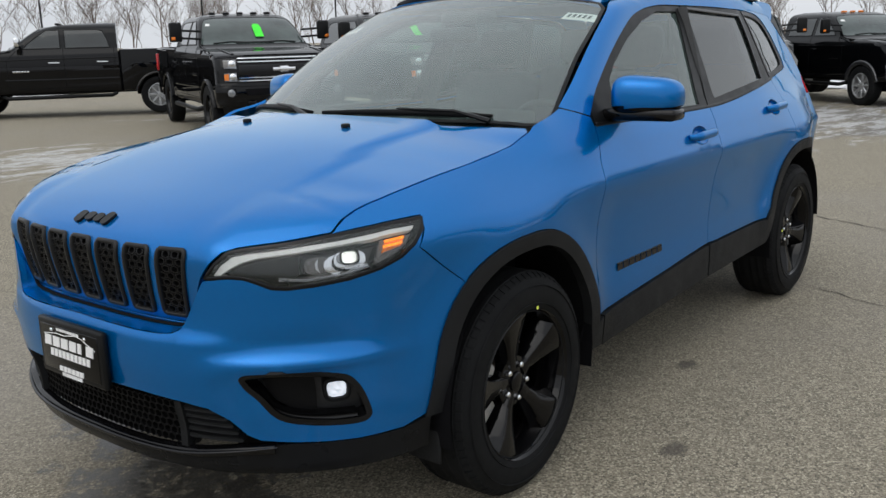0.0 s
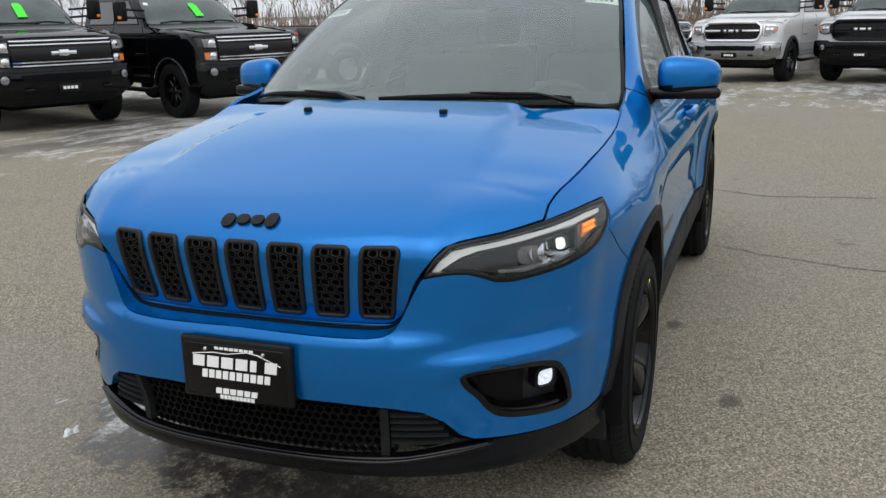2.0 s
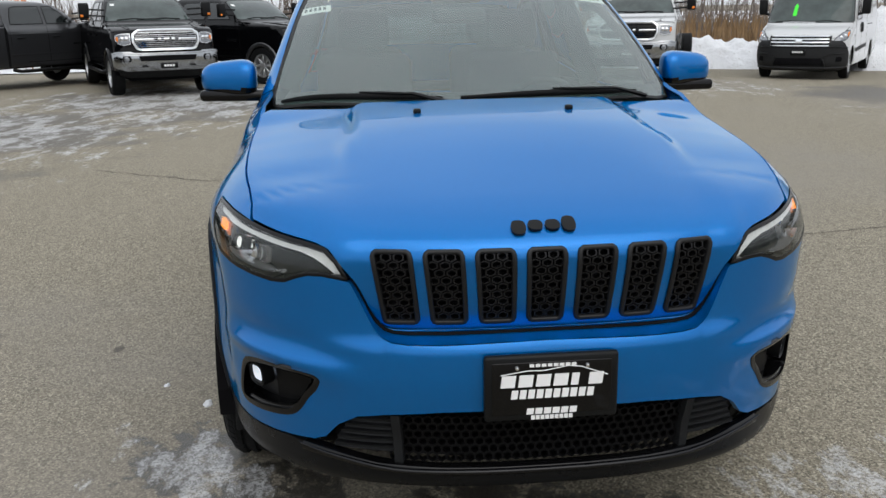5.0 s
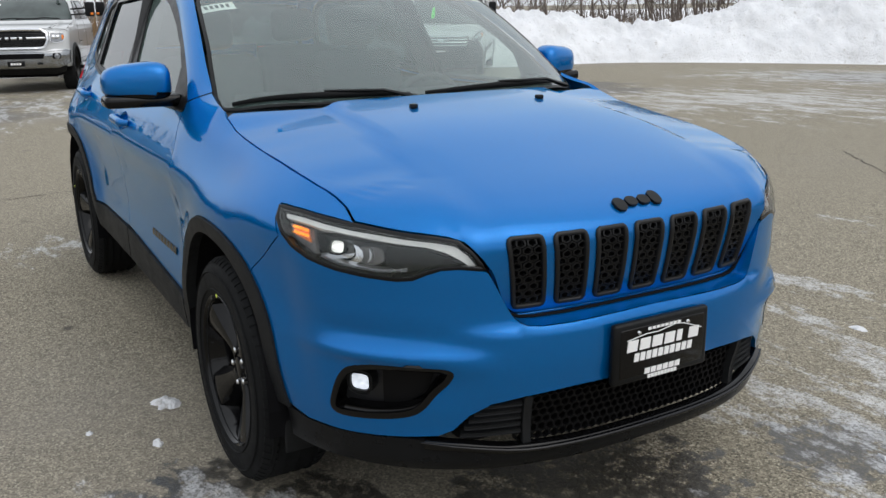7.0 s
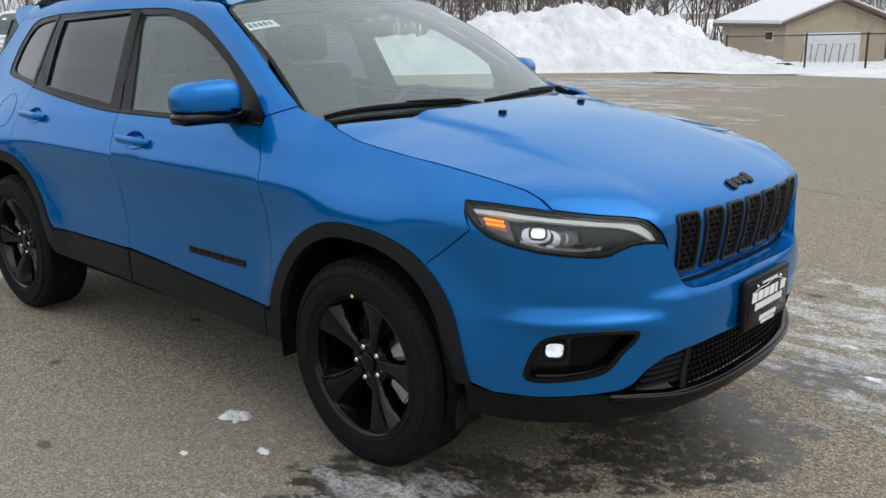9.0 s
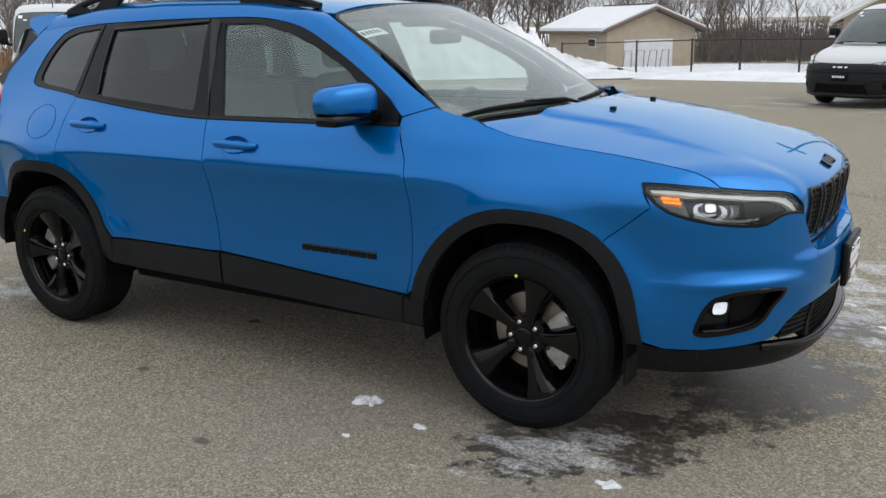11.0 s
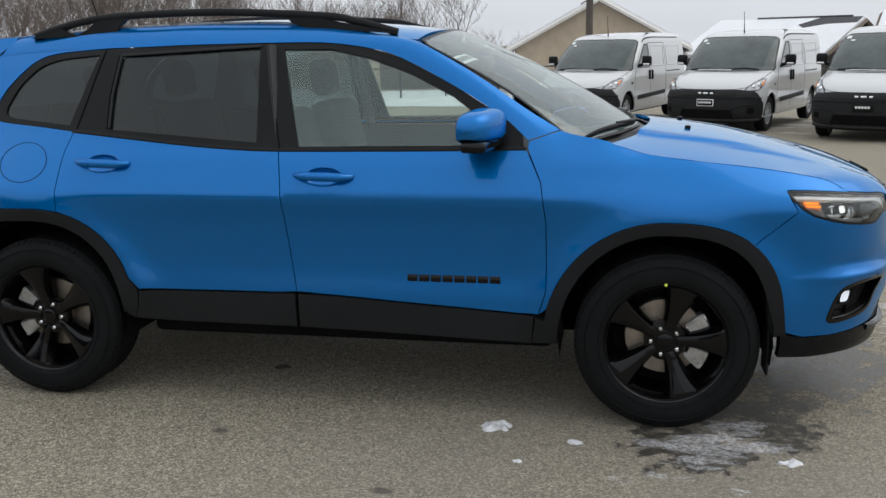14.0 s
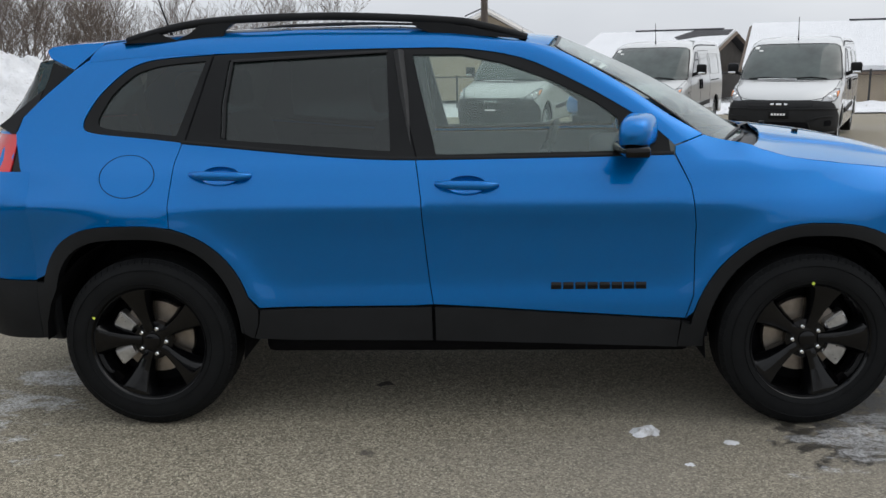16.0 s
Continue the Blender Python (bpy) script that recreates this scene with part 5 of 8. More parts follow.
# roof spoiler: a blade that carries the roof backwards
vs, fs = [], []
NY = 21
for j in range(NY):
    yv = -1 + 2 * j / (NY - 1)
    k = abs(yv)
    hw_ = 0.535
    for (x, z, w) in ((-2.918, 1.582, 0.0), (-3.03, 1.578, 0.0), (-3.147, 1.567, 0.0), (-3.170, 1.553, 0.004), (-3.166, 1.538, 0.008), (-3.155, 1.520, 0.016), (-3.042, 1.472, 0.053), (-2.918, 1.578, 0.001)):
        crown = (roof_pt(x, 0)[2] - roof_pt(x, hw_)[2]) * (1 - k * k)
        bow = -0.05 * (1 - k ** 2.5) if x < -3.0 else -0.004
        vs.append((x + bow, yv * (hw_ + w), z + crown * 0.8))
for j in range(NY - 1):
    for k in range(8):
        m_ = (k + 1) % 8
        fs.append((j * 8 + k, j * 8 + m_, j * 8 + 8 + m_, j * 8 + 8 + k))
fs += [tuple(range(8))[::-1], tuple((NY - 1) * 8 + k for k in range(8))]
sp = mesh_ob("roof_spoiler", vs, fs, BLUE, car)
bm = bmesh.new()
bm.from_mesh(sp.data)
bmesh.ops.recalc_face_normals(bm, faces=bm.faces)
bm.to_mesh(sp.data)
bm.free()
auto_smooth(sp, 38)
tube("antenna", [(-2.80, 0.0, 1.598), (-2.822, 0.0, 1.66), (-2.865, 0.0, 1.80)], [0.012, 0.005, 0.003], SATIN_BLACK, car)

# cowl and wipers
vs, fs = [], []
yy = np.linspace(-0.745, 0.745, 25)
for y in yy:
    hx, hy, hz = hood_sheet(sheet_q(y, x=-0.055 - 0.33 * y * y), y)
    gx, _, gz = glass_pt(0.03, y)
    vs += [(hx + 0.02, y, hz - 0.03), ((hx + gx) / 2, y, min(hz, gz) - 0.022), (gx - 0.01, y, gz - 0.012)]
for i in range(len(yy) - 1):
    for k in range(2):
        fs.append((i * 3 + k, i * 3 + 3 + k, i * 3 + 4 + k, i * 3 + 1 + k))
mesh_ob("cowl", vs, fs, SATIN_BLACK, car, smooth=True)
for y0, y1, ym in ((-0.70, -0.14, -0.50), (-0.08, 0.58, 0.12)):
    blade = []
    for i in range(11):
        y = y0 + (y1 - y0) * i / 10
        u = 0.030 + 0.016 * math.sin(math.pi * i / 10)
        x, _, z = glass_pt(u, y)
        blade.append((x + 0.006, y, z + 0.007))
    w = tube("wiper", blade, [0.005 + 0.0035 * math.sin(math.pi * i / 10) for i in range(11)], SATIN_BLACK, car, sides=6, squash=1.4)
    bx, _, bz = glass_pt(0.0, ym)
    tube("wiper_arm", [(blade[10][0] + 0.05, y1 + 0.02, blade[10][2] - 0.012), (blade[8][0] + 0.03, y1 - 0.10, blade[8][2] + 0.014), (blade[5][0], blade[5][1], blade[5][2] + 0.014)], [0.016, 0.010, 0.006], SATIN_BLACK, w, sides=6, squash=0.6)

# mirrors
for sg in (1, -1):
    bm = bmesh.new()
    bmesh.ops.create_uvsphere(bm, u_segments=28, v_segments=18, radius=1.0)
    for v in bm.verts:
        x, y, z = v.co
        e = 3.6
        r = (abs(x) ** e + abs(y) ** e + abs(z) ** e) ** (1 / e)
        x, y, z = x / r, y / r, z / r
        yy_ = 0.930 + 0.112 * y
        xx_ = -0.735 + 0.075 * x * (1 - 0.12 * y) - 0.035 * y
        zz_ = 1.200 + 0.075 * z * (1 - 0.08 * y) - 0.006 * y
        if z < 0:
            zz_ = 1.200 + 0.056 * z + 0.004 * y
        if x < 0:
            xx_ = -0.735 + 0.055 * x - 0.035 * y
        v.co = (xx_, yy_ * sg, zz_)
    low = [f for f in bm.faces if sum(v.co.z for v in f.verts) / len(f.verts) < 1.170]
    for f in low:
        f.material_index = 1
    bmesh.ops.recalc_face_normals(bm, faces=bm.faces)
    mo = part("door_mirror", bm, [BLUE, GLOSS_BLACK], car, "blue door mirror with a gloss black underside", smooth=True)
    bm = bmesh.new()
    bm_box(bm, -0.800, -0.652, min(0.78 * sg, 1.046 * sg), max(0.78 * sg, 1.046 * sg), 1.120, 1.163, 0.016, 3)
    for v in bm.verts:
        k = sstep(0.80, 1.02, abs(v.co.y))
        v.co.x = v.co.x * (1 - 0.35 * k) + (-0.735 - 0.035 * (abs(v.co.y) - 0.93) / 0.112) * 0.35 * k
    auto_smooth(part("mirror_arm", bm, GLOSS_BLACK, mo), 50)
    # the mirror pane faces backwards
    mesh_ob("mirror_pane", [(-0.766, 0.868 * sg, 1.168), (-0.805, 0.990 * sg, 1.168), (-0.805, 0.990 * sg, 1.240), (-0.766, 0.868 * sg, 1.246)], [(0, 1, 2, 3)], CHROME, mo)

# plate frame with plain printed bars
pl = box("plate_frame", 0.985, 1.008, -0.163, 0.163, 0.500, 0.668, SATIN_BLACK, car, 0.008, "black dealer plate frame with white print")
box("plate_board", 1.006, 1.0105, -0.145, 0.145, 0.517, 0.652, GLOSS_BLACK, pl, 0.003)


def printed(y0, y1, z0, z1, lean=0.0):
    vs = [(1.0125, y0, z0), (1.0125, y1, z0), (1.0125, y1 + lean, z1), (1.0125, y0 + lean, z1), (1.0100, y0, z0), (1.0100, y1, z0), (1.0100, y1 + lean, z1), (1.0100, y0 + lean, z1)]
    mesh_ob("print_bar", vs, [(0, 1, 2, 3), (4, 5, 1, 0), (5, 6, 2, 1), (6, 7, 3, 2), (7, 4, 0, 3)], WHITE_PRINT, pl)


for k in range(6):
    printed(-0.125 + k * 0.0425, -0.125 + k * 0.0425 + (0.034 if k != 4 else 0.018), 0.590, 0.620, 0.004)
for k in range(10):
    printed(-0.100 + k * 0.0205, -0.100 + k * 0.0205 + 0.0155, 0.560, 0.582, 0.003)
for k in range(8):
    printed(-0.055 + k * 0.0145, -0.055 + k * 0.0145 + 0.011, 0.640, 0.647)
for k in range(6):
    printed(-0.062 + k * 0.021, -0.062 + k * 0.021 + 0.017, 0.519, 0.534, 0.002)
for k in range(9):
    printed(-0.050 + k * 0.0115, -0.050 + k * 0.0115 + 0.009, 0.505, 0.515)
tube("ridge_line", [(1.0118, -0.125, 0.622), (1.0118, -0.06, 0.631), (1.0118, -0.02, 0.630), (1.0118, 0.04, 0.640), (1.0118, 0.07, 0.636), (1.0118, 0.135, 0.612)], 0.0012, WHITE_PRINT, pl, sides=4)
for y in (0.085, -0.085):
    bolt = lathe("plate_screw", [(0, 0.006), (0.004, 0.005), (0.006, 0.0)], CHROME, pl, seg=10)
    bolt.matrix_local = Matrix.Translation((1.010, y, 0.638)) @ Matrix.Rotation(radians(-90), 4, "Z")

# stickers inside the windscreen
for y0, y1, u0, u1 in ((-0.64, -0.52, 0.735, 0.80), (0.505, 0.63, 0.80, 0.865)):
    panel("paper_sticker", [(u0, y0), (u0, y1), (u1, y1), (u1, y0)], glass_pt, PAPER, car, step=0.05, gap=0, hem=0, lift=-0.004, scale=WS_SCALE)
    for k in range(5):
        ya = y0 + 0.014 + k * 0.019
        panel("sticker_mark", [(u0 + 0.018, ya), (u0 + 0.018, ya + 0.011), (u1 - 0.016, ya + 0.011), (u1 - 0.016, ya)], glass_pt, SATIN_BLACK, car, step=0.05, gap=0, hem=0, lift=-0.002, scale=WS_SCALE)

# wheels
def car_wheel(name, label):
    w = thing(name, label, "")
    tyre_prof = [(0.232, 0.105), (0.245, 0.116), (0.275, 0.122), (0.31, 0.121), (0.335, 0.112), (0.347, 0.100), (0.354, 0.088)]
    for h in (0.066, 0.028, -0.010, -0.048):
        tyre_prof += [(0.3605, h + 0.019), (0.3605, h + 0.006), (0.352, h + 0.004), (0.352, h - 0.004)]
    tyre_prof += [(0.358, -0.085), (0.347, -0.100), (0.335, -0.112), (0.275, -0.122), (0.232, -0.105)]
    t = lathe("tyre", tyre_prof, RUBBER, w, seg=72)
    # shoulder blocks
    vs, fs = [], []
    for i in range(72):
        for s in (1, -1):
            a0, a1 = 2 * math.pi * (i + 0.12) / 72, 2 * math.pi * (i + 0.82) / 72
            b = len(vs)
            for a in (a0, a1):
                for r, h in ((0.356, 0.066), (0.3615, 0.070), (0.3560, 0.092), (0.346, 0.106), (0.340, 0.108)):
                    vs.append((r * math.cos(a), h * s, r * math.sin(a)))
            for k in range(4):
                fs.append((b + k, b + k + 1, b + 6 + k, b + 5 + k) if s < 0 else (b + 5 + k, b + 6 + k, b + k + 1, b + k))
            fs += [tuple(b + k for k in range(5)), tuple(b + 9 - k for k in range(5))]
    tagged(mesh_ob("tread", vs, fs, RUBBER, w), kind="stuff")
    for r0 in (0.262, 0.318):
        lathe("sidewall_ring", [(r0 - 0.002, 0.1195), (r0, 0.1235), (r0 + 0.002, 0.1195)], RUBBER, t, seg=60)
    lathe("rim", [(0.240, 0.100), (0.246, 0.112), (0.242, 0.117), (0.237, 0.113), (0.230, 0.095), (0.218, 0.05), (0.205, -0.03), (0.225, -0.10), (0.236, -0.105)], GLOSS_BLACK, w, seg=72)
    for k in range(5):
        a = radians(90 + 72 * k)
        bm = bmesh.new()
        # the spoke widens outwards, with a raised spine and sloping flanks
        secs = [(0.045, 0.032, 0.040, 0.074), (0.085, 0.031, 0.038, 0.075), (0.13, 0.041, 0.042, 0.084), (0.18, 0.060, 0.050, 0.096), (0.215, 0.078, 0.058, 0.104), (0.233, 0.090, 0.070, 0.107)]
        rings = []
        for r, hw, ylow, ytop in secs:
            rings.append([bm.verts.new((r, y, s)) for s, y in ((-hw, ylow - 0.02), (-hw, ylow + 0.004), (-hw * 0.62, ytop - 0.004), (0.0, ytop - 0.001), (hw * 0.62, ytop - 0.004), (hw, ylow + 0.004), (hw, ylow - 0.02))])
        for p, q in zip(rings, rings[1:]):
            for i in range(6):
                bm.faces.new((p[i], p[i + 1], q[i + 1], q[i]))
        bm.faces.new(rings[0])
        bm.faces.new(rings[-1][::-1])
        bmesh.ops.recalc_face_normals(bm, faces=bm.faces)
        bmesh.ops.bevel(bm, geom=bm.edges[:], offset=0.0022, segments=2, profile=0.5, affect="EDGES", clamp_overlap=True)
        bmesh.ops.rotate(bm, verts=bm.verts, cent=(0, 0, 0), matrix=Matrix.Rotation(-a, 3, "Y"))
        auto_smooth(part("spoke", bm, GLOSS_BLACK, w), 30)
        b = radians(90 + 36 + 72 * k)
        nut = lathe("lug_nut", [(0.0, 0.080), (0.006, 0.079), (0.0095, 0.075), (0.0105, 0.045)], CHROME, w, seg=10)
        nut.matrix_local = Matrix.Translation((0.057 * math.cos(b), 0, 0.057 * math.sin(b)))
        seat = lathe("lug_seat", [(0.012, 0.058), (0.017, 0.064), (0.022, 0.058), (0.024, 0.03)], GLOSS_BLACK, w, seg=14)
        seat.matrix_local = nut.matrix_local.copy()
    lathe("hub", [(0.0, 0.078), (0.028, 0.078), (0.033, 0.075), (0.035, 0.068), (0.05, 0.066), (0.082, 0.060), (0.085, 0.03)], GLOSS_BLACK, w, seg=40)
    lathe("brake_disc", [(0.05, 0.015), (0.075, 0.015), (0.078, 0.0), (0.155, 0.0), (0.157, -0.012), (0.157, -0.03)], STEEL, w, seg=48)
    lathe("wheel_back", [(0.0, -0.045), (0.21, -0.045)], DARK, w, seg=40)
    bm = bmesh.new()
    for a0 in range(0, 5):
        a, b2 = radians(-38 + 16 * a0), radians(-38 + 16 * (a0 + 1))
        vs8 = [bm.verts.new((r * math.cos(t_), y, r * math.sin(t_))) for r in (0.098, 0.186) for t_ in (a, b2) for y in (-0.02, 0.044)]
        for f in ((0, 1, 3, 2), (4, 6, 7, 5), (0, 4, 5, 1), (2, 3, 7, 6), (0, 2, 6, 4), (1, 5, 7, 3)):
            bm.faces.new([vs8[i] for i in f])
    bmesh.ops.remove_doubles(bm, verts=bm.verts, dist=0.001)
    bmesh.ops.recalc_face_normals(bm, faces=bm.faces)
    bmesh.ops.bevel(bm, geom=[e for e in bm.edges if len(e.link_faces) == 2 and e.calc_face_angle(0) > 0.8], offset=0.006, segments=2, affect="EDGES", clamp_overlap=True)
    auto_smooth(part("caliper", bm, CAST, w), 40)
    y = lathe("paint_dot", [(0.0, 0.1245), (0.006, 0.1242), (0.0065, 0.1225)], YELLOW, t, seg=8)
    y.matrix_local = Matrix.Translation((-0.085, 0, 0.232))
    return w


def spin(w, deg, caliper_at, tyre_turn):
    """Turns a wheel's spokes, but leaves the brake where it sits."""
    for c in w.children:
        if c.name.startswith(("caliper",)):
            c.matrix_basis = Matrix.Rotation(radians(caliper_at), 4, "Y")
        elif c.name.startswith("tyre"):
            c.matrix_basis = Matrix.Rotation(radians(deg + tyre_turn), 4, "Y") @ c.matrix_basis
        elif c.name.startswith(("spoke", "lug", "hub")):
            c.matrix_basis = Matrix.Rotation(radians(deg), 4, "Y") @ c.matrix_basis


proto = car_wheel("wheel", "black five-spoke alloy wheel with a new tyre")
wheels = [(0.0, 1), (-2.71, 1), (-2.71, -1), (0.0, -1)]
made_wheels = []
for i, (x, sg) in enumerate(wheels):
    m = Matrix.Translation((x, 0.772 * sg, 0.3505)) @ (Matrix.Rotation(math.pi, 4, "Z") if sg < 0 else Matrix.Identity(4))
    o = proto if i == 0 else copy_thing(proto, m)
    o.matrix_basis = m
    for key in ("category",):
        if key in o:
            del o[key]
    o.parent = car
    made_wheels.append(o)
for o, deg, cal, ty in zip(made_wheels, (10, 40, 15, -16), (0, 180, 0, 180), (0, 60, 67, 38)):
    spin(o, deg, cal, ty)
# wheel housings and the underbody
for cx in (0.0, -2.71):
    for sg in (1, -1):
        vs, fs = [], []
        for i in range(19):
            a = radians(-12 + (204 if cx == 0.0 else 192) * i / 18)
            for y in (0.885, 0.52):
                vs.append((cx - 0.01 + 0.415 * math.cos(a), y * sg, 0.37 + 0.435 * math.sin(a)))
        for i in range(18):
            fs.append((2 * i, 2 * i + 1, 2 * i + 3, 2 * i + 2))
        fs.append(tuple(2 * i + 1 for i in range(19)))
        mesh_ob("wheel_housing", vs, fs, DARK, car)
        # mud flap ahead of or behind the wheel
        fx = cx + (0.395 if cx == 0.0 else -0.40)
        if cx == 0.0:
            box("air_dam", fx - 0.006, fx + 0.006, 0.72 * sg, 0.84 * sg, 0.225, 0.42, CLADDING, car, 0.008)
box("underbody", -3.30, 0.66, -0.58, 0.58, 0.295, 0.34, DARK, car, 0.03)
box("floor_pan", -2.25, -0.45, -0.76, 0.76, 0.27, 0.36, DARK, car, 0.03)
box("firewall", -0.28, -0.22, -0.66, 0.66, 0.3, 1.05, DARK, car, 0.01)
box("rear_floor", -3.4, -2.2, -0.5, 0.5, 0.36, 0.80, DARK, car, 0.02)
box("engine_bay", -0.25, 0.78, -0.48, 0.48, 0.3, 0.86, DARK, car, 0.06)

# cabin: dash, wheel, seats
bm = bmesh.new()
bm_box(bm, -0.72, -0.30, -0.68, 0.68, 0.72, 1.075, 0.06, 4)
auto_smooth(part("dashboard", bm, CABIN, car))
for y in (0.38, -0.38):
    for x0 in (-1.58, -2.42):
        box("seat_base", x0 + 0.02, x0 + 0.52, y - 0.25, y + 0.25, 0.52, 0.72, SEAT, car, 0.06, seg=4)
        bm = bmesh.new()
        bm_box(bm, -0.075, 0.075, -0.24, 0.24, 0.0, 0.60, 0.06, 4)
        bmesh.ops.transform(bm, verts=bm.verts, matrix=pose(x0, y, 0.66, 0, -14, 0))
        sb = auto_smooth(part("seat_back", bm, SEAT, car))
        bm = bmesh.new()
        bm_box(bm, -0.05, 0.05, -0.13, 0.13, 0.0, 0.19, 0.045, 4)
        bmesh.ops.transform(bm, verts=bm.verts, matrix=pose(x0 - 0.165, y, 1.265, 0, -8, 0))
        auto_smooth(part("head_restraint", bm, SEAT, sb))
ring = [(-0.98 + 0.06 * math.sin(a), 0.38 + 0.185 * math.cos(a), 0.985 + 0.175 * math.sin(a)) for a in [2 * math.pi * i / 28 for i in range(28)]]
swl = tube("steering_wheel", ring, 0.014, CABIN, car, closed=True)
for a in (0.0, math.pi, -math.pi / 2):
    tube("wheel_spoke", [(-0.97, 0.38, 0.985), (-0.98 + 0.06 * math.sin(a), 0.38 + 0.18 * math.cos(a), 0.985 + 0.17 * math.sin(a))], 0.02, CABIN, swl, squash=0.5)
box("headliner", -2.80, -1.05, -0.545, 0.545, 1.535, 1.55, SEAT, car, 0.005)
bm = bmesh.new()
bm_box(bm, -0.86, -0.80, -0.11, 0.11, 1.40, 1.465, 0.02, 3)
auto_smooth(part("rear_view_mirror", bm, CABIN, car))
bm = bmesh.new()
bm_box(bm, -1.02, -0.86, -0.10, 0.10, 1.48, 1.53, 0.02, 3)
auto_smooth(part("sensor_pod", bm, CABIN, car))
for sg in (1, -1):
    box("door_card", -2.3, -0.6, 0.76 * sg, 0.74 * sg, 0.45, 1.08, CABIN, car, 0.008)
    tube("b_pillar_trim", [(-1.60, 0.76 * sg, 1.08), (-1.66, 0.62 * sg, 1.52)], 0.05, CABIN, car, squash=0.5)
box("cargo_blind", -3.1, -2.5, -0.62, 0.62, 0.98, 1.0, CABIN, car, 0.004)


# ---- other vehicles ----
BLACK_PAINT = car_paint("black_paint", (0.002, 0.0022, 0.0028), 0.2, metal=0.0, rough=0.3, coat=0.75, film=0.001, ior=1.42, spec=0.0)
GREY_PAINT = car_paint("granite_paint", (0.028, 0.029, 0.032), 0.2, film=0.01, metal=0.3, rough=0.35)
WHITE_PAINT = car_paint("white_paint", (0.52, 0.53, 0.53), 0.02, metal=0.0, rough=0.4)
SILVER_WHEEL = simple("silver_wheel", (0.42, 0.43, 0.44), 0.35, metal=0.7, vary=0.12, scale=12.0)
GREEN_TAG = simple("green_tag", (0.06, 0.85, 0.04), 0.6, vary=0.05)
HEAD_CLEAR = simple("clear_headlamp", (0.21, 0.22, 0.235), 0.12, metal=0.5, vary=0.35, scale=16.0, coat=0.8)
BUMPER_CHROME = simple("bumper_chrome", (0.36, 0.37, 0.38), 0.14, metal=1.0, vary=0.15, scale=3.0)
DARK_GLASS = simple("dark_window", (0.014, 0.018, 0.018), 0.05, vary=0.3, scale=3.0, coat=0.5)
VAN_BUMPER = simple("grey_bumper_plastic", (0.014, 0.0145, 0.0155), 0.6, vary=0.15, scale=5.0, bump=0.25, bscale=500.0, spec=0.25)
WINDSCREEN = simple("windscreen_glass", (0.045, 0.060, 0.056), 0.05, vary=0.35, scale=2.5, coat=0.35, spec=0.35)


def snow_mat(name, base, dirt, rough=0.75):
    m, n, l, b = material(name)
    big, fine = noise_of(n, l, 0.9, 6.0, 0.62), noise_of(n, l, 14.0, 5.0, 0.6)
    c = ramp_of(n, l, big, [(0.30, tuple(v * (1 - dirt) for v in base)), (0.62, base)])
    specks = ramp_of(n, l, noise_of(n, l, 7.0, 6.0, 0.7), [(0.60, (0, 0, 0)), (0.68, (min(dirt * 3, 0.9),) * 3)])
    l.new(mix_of(n, l, specks, c, (0.28, 0.25, 0.21)), b.inputs["Base Color"])
    b.inputs["Roughness"].default_value = rough
    bump_of(n, l, b, fine, 0.9, 0.07)
    return m


SNOW = snow_mat("ploughed_snow", (0.82, 0.83, 0.85), 0.20)
CLEAN_SNOW = snow_mat("roof_snow", (0.80, 0.81, 0.83), 0.04)


def place(x, y, fx, fy):
    """A pose on the lot at (x, y), facing (fx, fy)."""
    return Matrix.Translation((x, y, ground_z(x, y))) @ Matrix.Rotation(math.atan2(fy, fx), 4, "Z")


def slab(name, prof, half, mat, parent, taper=None, bevel=0.03, label="", seg=2):
    """A side outline drawn out to both sides; taper(x, z) narrows it."""
    bm = bmesh.new()
    n = len(prof)
    rows_ = []
    for s in (-1, 1):
        rows_.append([bm.verts.new((x, s * half * (taper(x, z) if taper else 1), z)) for x, z in prof])
    for i in range(n):
        j = (i + 1) % n
        bm.faces.new((rows_[0][i], rows_[0][j], rows_[1][j], rows_[1][i]))
    ends = [bm.faces.new(rows_[0][::-1]), bm.faces.new(rows_[1])]
    bmesh.ops.recalc_face_normals(bm, faces=bm.faces)
    if bevel:
        es = [e for f in ends for e in f.edges]
        bmesh.ops.bevel(bm, geom=es, offset=bevel, segments=seg, profile=0.6, affect="EDGES", clamp_overlap=True)
    bmesh.ops.triangulate(bm, faces=[f for f in bm.faces if len(f.verts) > 4])
    return auto_smooth(part(name, bm, mat, parent, label), 32)


